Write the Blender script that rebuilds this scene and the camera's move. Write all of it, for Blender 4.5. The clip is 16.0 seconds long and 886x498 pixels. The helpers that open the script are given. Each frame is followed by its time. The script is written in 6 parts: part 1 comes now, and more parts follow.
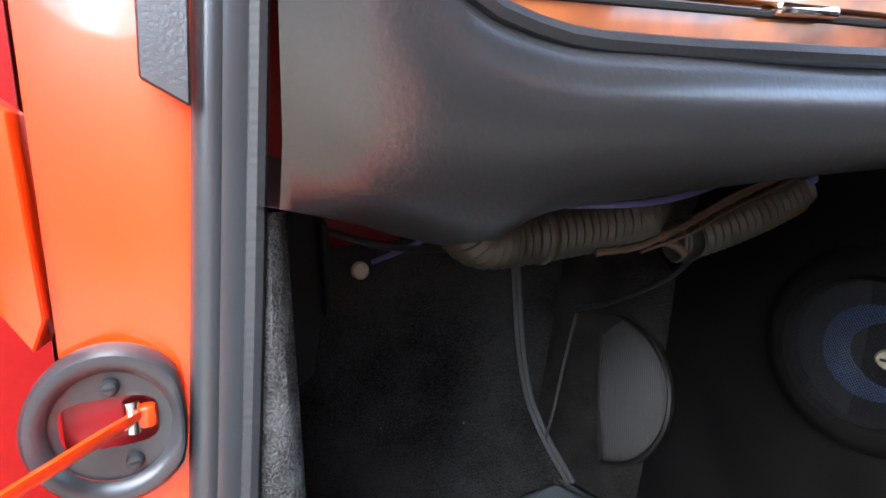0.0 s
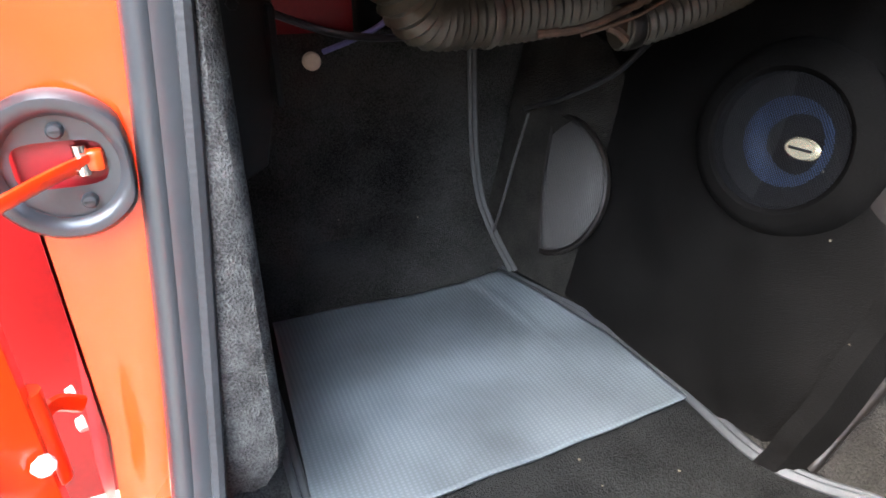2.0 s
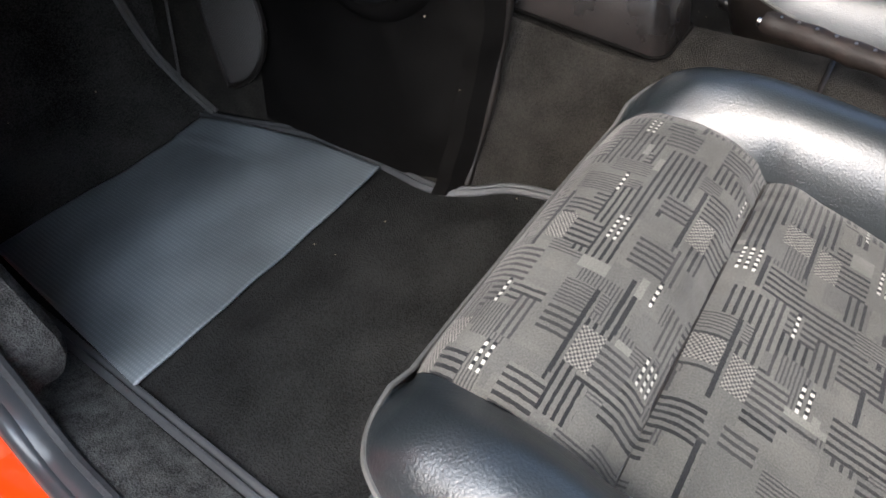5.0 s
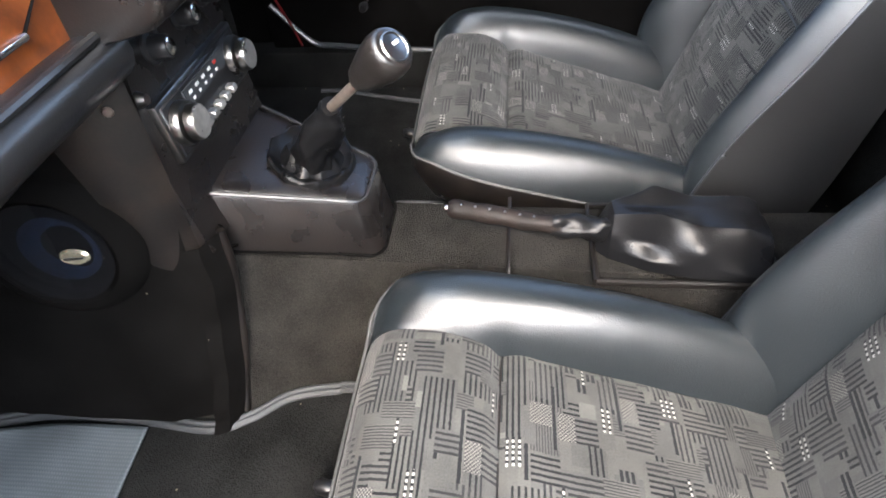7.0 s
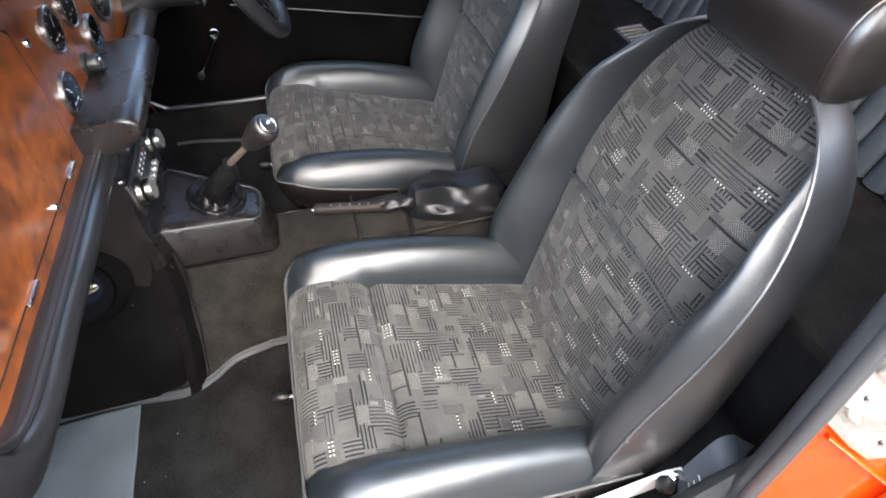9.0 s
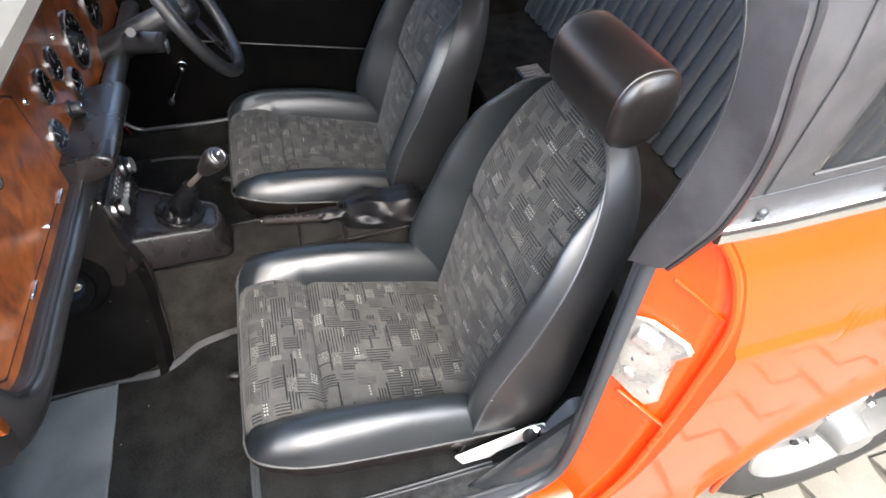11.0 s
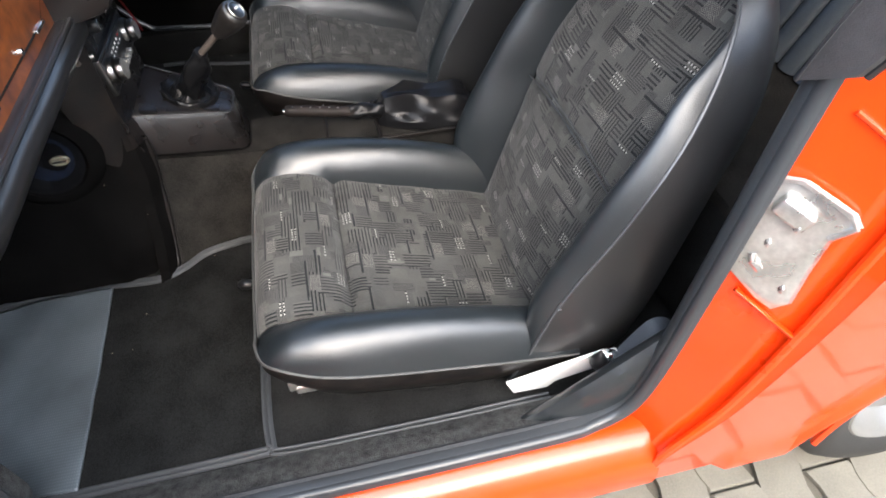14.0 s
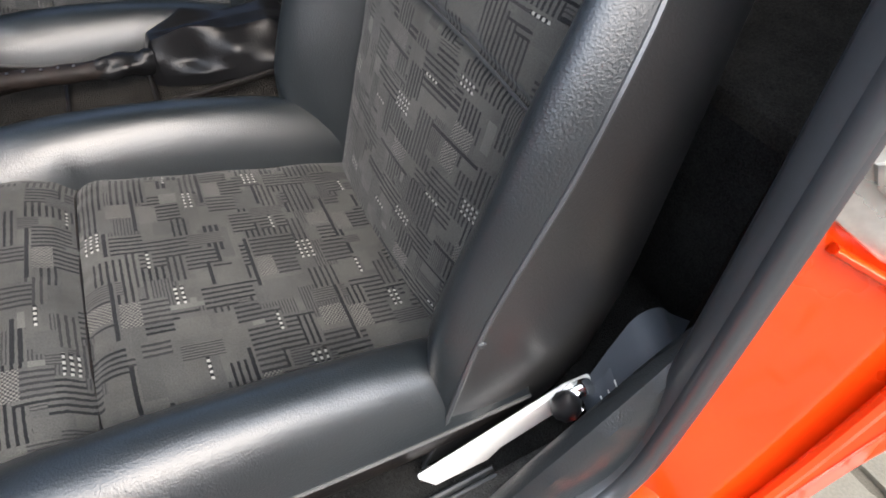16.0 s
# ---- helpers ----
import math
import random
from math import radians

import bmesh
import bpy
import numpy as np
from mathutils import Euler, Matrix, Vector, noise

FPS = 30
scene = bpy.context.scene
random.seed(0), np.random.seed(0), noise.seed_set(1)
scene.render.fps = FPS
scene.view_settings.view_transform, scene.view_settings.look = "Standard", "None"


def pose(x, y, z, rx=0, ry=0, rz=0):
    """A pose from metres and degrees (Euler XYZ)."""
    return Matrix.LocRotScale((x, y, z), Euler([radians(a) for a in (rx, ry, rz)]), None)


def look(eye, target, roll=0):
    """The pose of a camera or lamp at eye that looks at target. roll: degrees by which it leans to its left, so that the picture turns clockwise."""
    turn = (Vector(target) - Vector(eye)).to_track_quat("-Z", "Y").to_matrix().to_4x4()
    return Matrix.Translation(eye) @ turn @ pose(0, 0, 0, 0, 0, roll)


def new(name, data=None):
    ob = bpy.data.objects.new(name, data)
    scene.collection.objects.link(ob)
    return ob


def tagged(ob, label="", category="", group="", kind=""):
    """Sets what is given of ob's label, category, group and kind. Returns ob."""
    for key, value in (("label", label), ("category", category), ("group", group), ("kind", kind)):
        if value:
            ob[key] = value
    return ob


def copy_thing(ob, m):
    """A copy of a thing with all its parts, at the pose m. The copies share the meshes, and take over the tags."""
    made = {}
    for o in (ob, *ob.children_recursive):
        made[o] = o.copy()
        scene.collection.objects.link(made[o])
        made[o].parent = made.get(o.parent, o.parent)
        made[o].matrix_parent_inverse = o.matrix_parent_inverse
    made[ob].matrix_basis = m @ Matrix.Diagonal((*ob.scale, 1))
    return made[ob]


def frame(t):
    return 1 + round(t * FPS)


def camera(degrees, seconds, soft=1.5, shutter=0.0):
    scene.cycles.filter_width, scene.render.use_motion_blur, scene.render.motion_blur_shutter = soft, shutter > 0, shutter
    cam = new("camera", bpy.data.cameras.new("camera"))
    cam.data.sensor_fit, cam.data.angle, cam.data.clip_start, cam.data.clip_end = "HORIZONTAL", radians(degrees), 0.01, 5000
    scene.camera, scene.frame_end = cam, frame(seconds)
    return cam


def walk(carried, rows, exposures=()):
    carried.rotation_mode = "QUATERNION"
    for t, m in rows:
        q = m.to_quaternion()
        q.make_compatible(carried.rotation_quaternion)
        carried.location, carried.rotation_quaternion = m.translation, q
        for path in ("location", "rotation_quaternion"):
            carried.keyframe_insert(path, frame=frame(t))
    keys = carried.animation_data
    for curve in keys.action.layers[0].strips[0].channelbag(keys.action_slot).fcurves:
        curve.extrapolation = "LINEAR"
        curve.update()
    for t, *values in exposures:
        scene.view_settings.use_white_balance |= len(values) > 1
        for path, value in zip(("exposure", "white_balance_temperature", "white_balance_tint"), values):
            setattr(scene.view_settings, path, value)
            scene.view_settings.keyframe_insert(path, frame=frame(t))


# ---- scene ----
cam = camera(74.2, 16.0, soft=1.8)
PATH = [
    (0, (-0.635, -0.011, 0.668), (0.096, 1.822, 0.341), -1.7),
    (0.5, (-0.632, -0.005, 0.66), (0.074, 1.803, 0.179), -1.8),
    (1, (-0.632, -0.003, 0.657), (0.076, 1.754, 0.016), -1.3),
    (1.5, (-0.63, -0.025, 0.652), (0.094, 1.674, -0.117), -0.5),
    (2, (-0.628, -0.049, 0.644), (0.113, 1.578, -0.253), 0.3),
    (2.5, (-0.624, -0.083, 0.637), (0.099, 1.414, -0.476), 1.1),
    (3, (-0.636, -0.12, 0.636), (0.091, 1.24, -0.638), 2.5),
    (3.2, (-0.643, -0.134, 0.641), (0.097, 1.2, -0.653), 3.0),
    (5.5, (-0.63, -0.168, 0.758), (0.478, 0.567, -0.736), -6.7),
    (6, (-0.504, -0.166, 0.817), (0.64, 0.462, -0.698), -5.6),
    (6.5, (-0.469, -0.153, 0.851), (0.827, 0.322, -0.597), -4.7),
    (7, (-0.534, -0.152, 0.873), (0.885, 0.053, -0.521), -4.2),
    (7.5, (-0.648, -0.142, 0.953), (0.771, -0.273, -0.451), -3.2),
    (8, (-0.728, -0.134, 1.015), (0.671, -0.373, -0.394), -2.9),
    (8.5, (-0.803, -0.12, 1.067), (0.588, -0.413, -0.34), -3.0),
    (9, (-0.858, -0.136, 1.128), (0.519, -0.443, -0.29), -3.1),
    (9.5, (-0.913, -0.162, 1.17), (0.46, -0.486, -0.247), -3.5),
    (10, (-0.966, -0.19, 1.216), (0.4, -0.523, -0.207), -3.5),
    (10.2, (-0.984, -0.203, 1.235), (0.38, -0.541, -0.188), -3.3),
    (12.3, (-1.076, -0.239, 1.314), (0.29, -0.576, -0.107), -1.3),
    (12.5, (-1.056, -0.238, 1.275), (0.31, -0.558, -0.15), -1.9),
    (13, (-1.038, -0.21, 1.171), (0.324, -0.516, -0.262), -1.8),
    (13.5, (-1.024, -0.184, 1.091), (0.32, -0.461, -0.365), -1.3),
    (14, (-1.003, -0.173, 1.055), (0.334, -0.46, -0.405), -1.3),
    (14.5, (-0.948, -0.2, 1.021), (0.369, -0.553, -0.442), -1.6),
    (15, (-0.891, -0.252, 0.97), (0.411, -0.658, -0.493), -4.3),
    (15.5, (-0.842, -0.307, 0.906), (0.442, -0.758, -0.559), -5.7),
    (16, (-0.767, -0.315, 0.785), (0.439, -0.829, -0.725), -4.4),
]
EXPOSURES = [(0, 4.1), (0.5, 4.6), (1.5, 4.75), (3.0, 3.85), (5.5, 2.9), (6.2, 3.5), (7, 3.57), (9, 3.3), (10.2, 3.15), (12.5, 2.72), (14.5, 2.52), (16, 2.35)]
walk(cam, [(t, look(eye, target, roll)) for t, eye, target, roll in PATH], EXPOSURES)

# ---- world and light: bright overcast day, light comes in by the open door and the windscreen ----
world = bpy.data.worlds.new("world")
scene.world = world
world.use_nodes = True
wn = world.node_tree
sky = wn.nodes.new("ShaderNodeTexSky")
sky.sky_type = "NISHITA"
sky.sun_disc = False
sky.sun_elevation, sky.sun_rotation = radians(47), radians(-92)
sky.air_density, sky.dust_density = 1.0, 3.0
wn.links.new(sky.outputs["Color"], wn.nodes["Background"].inputs["Color"])
wn.nodes["Background"].inputs["Strength"].default_value = 0.15
sun = new("sun", bpy.data.lights.new("sun", "SUN"))
sun.data.energy, sun.data.angle, sun.data.color = 1.8, radians(112), (0.93, 0.985, 1.0)
sun.matrix_world = look((-3.0, -0.10, 3.3), (0, 0, 0))


# ---- materials ----
def node_mat(name):
    m = bpy.data.materials.new(name)
    m.use_nodes = True
    return m, m.node_tree, m.node_tree.nodes["Principled BSDF"]


def mat(name, color, rough=0.5, metal=0.0, var=0.25, vscale=12.0, bump=0.0, bscale=200.0, bdist=0.001, coat=0.0, spec=0.5,
        rvar=0.0, wrinkle=0.0, worn=None, fine=0.45, sheen=0.0, stain=0.0, lint=0.0, stretch=(1, 1, 1)):
    """A surface with colour variation at two scales, uneven gloss and fine relief, in metres."""
    m, nt, b = node_mat(name)
    L = nt.links.new
    tc = nt.nodes.new("ShaderNodeTexCoord")
    mp = nt.nodes.new("ShaderNodeMapping")
    mp.inputs["Scale"].default_value = stretch
    L(tc.outputs["Object"], mp.inputs["Vector"])
    vec = mp.outputs["Vector"]
    n1 = nt.nodes.new("ShaderNodeTexNoise")
    n1.inputs["Scale"].default_value, n1.inputs["Detail"].default_value = vscale, 5
    L(vec, n1.inputs["Vector"])
    n2 = nt.nodes.new("ShaderNodeTexNoise")
    n2.inputs["Scale"].default_value, n2.inputs["Detail"].default_value = bscale, 3
    L(vec, n2.inputs["Vector"])
    ramp = nt.nodes.new("ShaderNodeMix")
    ramp.data_type = "RGBA"
    lo = [max(0, c * (1 - var)) for c in color]
    hi = [min(1, c * (1 + var)) for c in color]
    ramp.inputs[6].default_value, ramp.inputs[7].default_value = (*lo, 1), (*hi, 1)
    mixf = nt.nodes.new("ShaderNodeMath")
    mixf.operation = "MULTIPLY_ADD"
    mixf.inputs[1].default_value, mixf.inputs[2].default_value = fine, 0.225 - fine / 2
    L(n2.outputs["Fac"], mixf.inputs[0])
    add = nt.nodes.new("ShaderNodeMath")
    add.operation = "MULTIPLY_ADD"
    add.inputs[1].default_value = 0.9
    add.use_clamp = True
    L(n1.outputs["Fac"], add.inputs[0])
    L(mixf.outputs[0], add.inputs[2])
    sub = nt.nodes.new("ShaderNodeMapRange")
    sub.inputs[1].default_value, sub.inputs[2].default_value = 0.42, 0.92
    L(add.outputs[0], sub.inputs[0])
    L(sub.outputs[0], ramp.inputs[0])
    col = ramp.outputs[2]
    if stain:
        n3 = nt.nodes.new("ShaderNodeTexNoise")
        n3.inputs["Scale"].default_value, n3.inputs["Detail"].default_value = 6.0, 6
        L(vec, n3.inputs["Vector"])
        mr = nt.nodes.new("ShaderNodeMapRange")
        mr.inputs[1].default_value, mr.inputs[2].default_value, mr.inputs[4].default_value = 0.5, 0.72, stain
        L(n3.outputs["Fac"], mr.inputs[0])
        mx = nt.nodes.new("ShaderNodeMix")
        mx.data_type = "RGBA"
        L(mr.outputs[0], mx.inputs[0])
        L(col, mx.inputs[6])
        mx.inputs[7].default_value = (0.11, 0.10, 0.085, 1)
        col = mx.outputs[2]
    if worn:
        n5 = nt.nodes.new("ShaderNodeTexNoise")
        n5.inputs["Scale"].default_value, n5.inputs["Detail"].default_value, n5.inputs["Roughness"].default_value = 26.0, 7, 0.65
        L(vec, n5.inputs["Vector"])
        mr = nt.nodes.new("ShaderNodeMapRange")
        mr.inputs[1].default_value, mr.inputs[2].default_value = 0.46, 0.66
        L(n5.outputs["Fac"], mr.inputs[0])
        mx = nt.nodes.new("ShaderNodeMix")
        mx.data_type = "RGBA"
        L(mr.outputs[0], mx.inputs[0])
        L(col, mx.inputs[6])
        mx.inputs[7].default_value = (*worn, 1)
        col = mx.outputs[2]
    if lint:
        vo = nt.nodes.new("ShaderNodeTexVoronoi")
        vo.inputs["Scale"].default_value = 70
        L(vec, vo.inputs["Vector"])
        lt = nt.nodes.new("ShaderNodeMath")
        lt.operation = "LESS_THAN"
        lt.inputs[1].default_value = 0.09
        L(vo.outputs["Distance"], lt.inputs[0])
        sepc = nt.nodes.new("ShaderNodeSeparateColor")
        L(vo.outputs["Color"], sepc.inputs[0])
        gt = nt.nodes.new("ShaderNodeMath")
        gt.operation = "GREATER_THAN"
        gt.inputs[1].default_value = 1 - lint
        L(sepc.outputs[0], gt.inputs[0])
        mul = nt.nodes.new("ShaderNodeMath")
        mul.operation = "MULTIPLY"
        L(lt.outputs[0], mul.inputs[0])
        L(gt.outputs[0], mul.inputs[1])
        mx = nt.nodes.new("ShaderNodeMix")
        mx.data_type = "RGBA"
        L(mul.outputs[0], mx.inputs[0])
        L(col, mx.inputs[6])
        mx.inputs[7].default_value = (0.22, 0.19, 0.14, 1)
        col = mx.outputs[2]
    L(col, b.inputs["Base Color"])
    b.inputs["Metallic"].default_value = metal
    b.inputs["Specular IOR Level"].default_value = spec
    b.inputs["Coat Weight"].default_value = coat
    b.inputs["Coat Roughness"].default_value = 0.04 if coat == 0.75 else 0.24
    b.inputs["Sheen Weight"].default_value = sheen
    if rvar:
        mr = nt.nodes.new("ShaderNodeMapRange")
        mr.inputs[1].default_value, mr.inputs[2].default_value = 0.3, 0.7
        mr.inputs[3].default_value, mr.inputs[4].default_value = max(0.02, rough - rvar), min(1, rough + rvar)
        L(n1.outputs["Fac"], mr.inputs[0])
        L(mr.outputs[0], b.inputs["Roughness"])
    else:
        b.inputs["Roughness"].default_value = rough
    h = n2.outputs["Fac"]
    if wrinkle:
        n6 = nt.nodes.new("ShaderNodeTexNoise")
        n6.inputs["Scale"].default_value, n6.inputs["Detail"].default_value, n6.inputs["Distortion"].default_value = 34.0, 3, 0.0
        L(vec, n6.inputs["Vector"])
        mm = nt.nodes.new("ShaderNodeMath")
        mm.operation = "MULTIPLY_ADD"
        mm.inputs[1].default_value = wrinkle
        L(n6.outputs["Fac"], mm.inputs[0])
        L(h, mm.inputs[2])
        h = mm.outputs[0]
    if bump:
        bp = nt.nodes.new("ShaderNodeBump")
        bp.inputs["Strength"].default_value, bp.inputs["Distance"].default_value = bump, bdist
        L(h, bp.inputs["Height"])
        L(bp.outputs["Normal"], b.inputs["Normal"])
    return m


VINYL = mat("black_vinyl", (0.0105, 0.0135, 0.0155), 0.35, var=0.15, bump=0.48, bscale=620, bdist=0.0008, wrinkle=0.08, rvar=0.05, vscale=9, spec=0.75, coat=0.12)
VINYL_WORN = mat("worn_black_vinyl", (0.009, 0.0078, 0.0076), 0.29, var=0.4, bump=0.4, bscale=420, bdist=0.0010, wrinkle=0.5, rvar=0.05, vscale=24, spec=0.6, coat=0.2, worn=(0.0115, 0.0090, 0.0080))
PADVINYL = mat("grained_black_vinyl", (0.014, 0.014, 0.015), 0.34, var=0.3, bump=0.25, bscale=520, bdist=0.0007, wrinkle=0.08, rvar=0.05, vscale=9, spec=0.65, coat=0.3)
VINYL_SMOOTH = mat("smooth_black_vinyl", (0.018, 0.018, 0.0185), 0.40, var=0.12, bump=0.35, bscale=560, bdist=0.0008, wrinkle=0.16, rvar=0.05, vscale=9, spec=0.65, coat=0.22)
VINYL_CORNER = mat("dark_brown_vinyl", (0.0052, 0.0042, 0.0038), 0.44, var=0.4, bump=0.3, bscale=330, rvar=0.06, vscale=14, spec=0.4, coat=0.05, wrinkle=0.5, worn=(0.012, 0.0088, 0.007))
PALEBIND = mat("pale_grey_binding", (0.055, 0.0545, 0.052), 0.65, var=0.3, bump=0.2, bscale=300)
PIPING = mat("glossy_dark_piping", (0.040, 0.042, 0.045), 0.30, var=0.2, spec=0.55, coat=0.2)
# Black pad vinyl coloured pale grey, standing for sky reflected in it.
PADTOP = mat("sky_lit_pad_vinyl", (0.13, 0.125, 0.11), 0.5, var=0.2, bump=0.3, bscale=420, rvar=0.1)
PLEAT = mat("blue_black_fluted_vinyl", (0.042, 0.049, 0.056), 0.45, var=0.25, bump=0.3, bscale=420, rvar=0.08, vscale=10, spec=0.5)
HOOD = mat("black_hood_fabric", (0.040, 0.039, 0.040), 0.55, var=0.3, bump=0.5, bscale=700, bdist=0.0008, rvar=0.12, vscale=16, wrinkle=2.0, worn=(0.056, 0.054, 0.054))
HEADVINYL = mat("glossy_brown_black_vinyl", (0.012, 0.010, 0.009), 0.36, var=0.3, bump=0.3, bscale=420, wrinkle=0.25, rvar=0.06, vscale=12, spec=0.7, coat=0.25)
CARPET = mat("black_carpet", (0.016, 0.016, 0.0155), 1.0, var=0.5, bump=1.0, bscale=620, bdist=0.003, spec=0.03, vscale=16, lint=0.06, fine=1.2)
CARPET_TOE = mat("paler_black_carpet", (0.032, 0.031, 0.029), 1.0, var=0.8, bump=1.0, bscale=620, bdist=0.003, spec=0.03, vscale=9, lint=0.04, fine=1.1)
CARPET_GREY = mat("worn_grey_carpet", (0.060, 0.060, 0.058), 1.0, var=0.55, bump=1.0, bscale=700, bdist=0.003, spec=0.03, vscale=70, fine=1.3)
CARPET_TUNNEL = mat("dark_tunnel_carpet", (0.0215, 0.020, 0.018), 1.0, var=0.5, bump=1.0, bscale=560, bdist=0.003, spec=0.03, vscale=22, fine=1.0)
PANEL = mat("black_felt_panel", (0.0042, 0.0039, 0.0037), 0.95, var=0.5, bump=0.6, bscale=900, bdist=0.001, spec=0.03, vscale=14, lint=0.04)
LEATHER = mat("black_leather", (0.006, 0.006, 0.0065), 0.30, var=0.3, bump=0.3, bscale=420, bdist=0.001, wrinkle=0.5, rvar=0.04, spec=0.22)
GRIP = mat("brown_worn_leather", (0.008, 0.0055, 0.0045), 0.6, spec=0.25, var=0.5, bump=0.5, bscale=300, rvar=0.1, vscale=40, worn=(0.022, 0.015, 0.0125))
BINDING = mat("grey_vinyl_binding", (0.034, 0.036, 0.038), 0.6, var=0.25, bump=0.2, bscale=300)
RED = mat("red_paint", (0.78, 0.048, 0.003), 0.3, var=0.05, spec=0.4, coat=0.75, vscale=4, bscale=60, rvar=0.03)
# Body red darkened to stand for shade: hinge recess, check hole, pillar, firewall.
RED_SHADED = mat("shaded_red_inner_paint", (0.20, 0.007, 0.010), 0.35, var=0.15, vscale=10)
RUBBER = mat("black_rubber", (0.032, 0.034, 0.037), 0.28, var=0.10, bump=0.15, bscale=220)
BEAD = mat("dull_black_rubber", (0.030, 0.031, 0.033), 0.65, var=0.25, bump=0.15, bscale=220, spec=0.25)
SEAL = mat("grey_rubber_seal", (0.033, 0.036, 0.039), 0.28, var=0.10, bump=0.1, bscale=200)
CHROME = mat("chrome", (0.82, 0.82, 0.80), 0.12, 1.0, var=0.08, rvar=0.06)
STEEL = mat("zinc_plated_steel", (0.55, 0.54, 0.51), 0.32, 0.8, var=0.3, vscale=25, bump=0.15, bscale=150, rvar=0.1)
ALLOY = mat("silver_wheel_paint", (0.21, 0.21, 0.198), 0.35, 0.35, var=0.08, coat=0.3, rvar=0.06)
TYRE = mat("tyre_rubber", (0.018, 0.0175, 0.016), 0.7, var=0.3, bump=0.2, bscale=150)
BLACK = mat("black_plastic", (0.012, 0.012, 0.013), 0.35, var=0.2, bump=0.1, bscale=300)
RIM = mat("dull_chrome_rim", (0.24, 0.235, 0.23), 0.30, 1.0, var=0.15, rvar=0.06)
DARK = mat("dark_void_paint", (0.008, 0.008, 0.008), 0.8, var=0.3)
DIAL = mat("gauge_face", (0.035, 0.038, 0.042), 0.5, var=0.2)
WHITE = mat("white_marking", (0.75, 0.75, 0.72), 0.5, var=0.05)
REDMARK = mat("red_marking", (0.6, 0.03, 0.02), 0.5, var=0.05)
CREAM_WIRE = mat("tan_cable_sheath", (0.13, 0.11, 0.085), 0.6, var=0.3, vscale=60)
ORANGEWIRE = mat("rust_brown_rod", (0.075, 0.041, 0.025), 0.7, var=0.5, vscale=60, bump=0.5, bscale=300)
VIOLET = mat("violet_wire", (0.15, 0.135, 0.33), 0.4, var=0.2)
DUCT = mat("olive_duct_cloth", (0.046, 0.039, 0.028), 0.48, var=0.4, bump=0.3, bscale=400)
DULLSHAFT = mat("dull_brown_steel", (0.16, 0.13, 0.11), 0.45, 0.6, var=0.3, vscale=40)
BLUE = mat("blue_speaker_cone", (0.020, 0.050, 0.125), 0.5, var=0.2)
BRASS = mat("pale_gold_badge", (0.75, 0.68, 0.5), 0.25, 0.8, var=0.1)
GRILLE = mat("speaker_mesh", (0.006, 0.006, 0.007), 0.75, var=0.3, bump=0.4, bscale=1500, spec=0.15)
CREAM = mat("cream_plastic", (0.55, 0.5, 0.38), 0.5, var=0.2)
WEBBING = mat("seat_belt_webbing", (0.05, 0.058, 0.07), 0.6, var=0.3, bump=0.4, bscale=1200)
TRIMWHITE = mat("white_lever_plate", (0.78, 0.78, 0.76), 0.3, 0.2, var=0.05)
PAVER = mat("concrete_paver", (0.155, 0.142, 0.112), 0.85, var=0.25, bump=0.6, bscale=260, bdist=0.002, vscale=8, stain=0.5)
SAND = mat("joint_sand", (0.08, 0.072, 0.055), 0.95, var=0.4, bump=0.8, bscale=400)
PLASTER = mat("weathered_brick_render", (0.27, 0.175, 0.125), 0.9, var=0.25, bump=0.5, bscale=120, vscale=2, stain=0.4)
MAPLIGHT = mat("brown_side_trim", (0.10, 0.06, 0.045), 0.5, var=0.3)


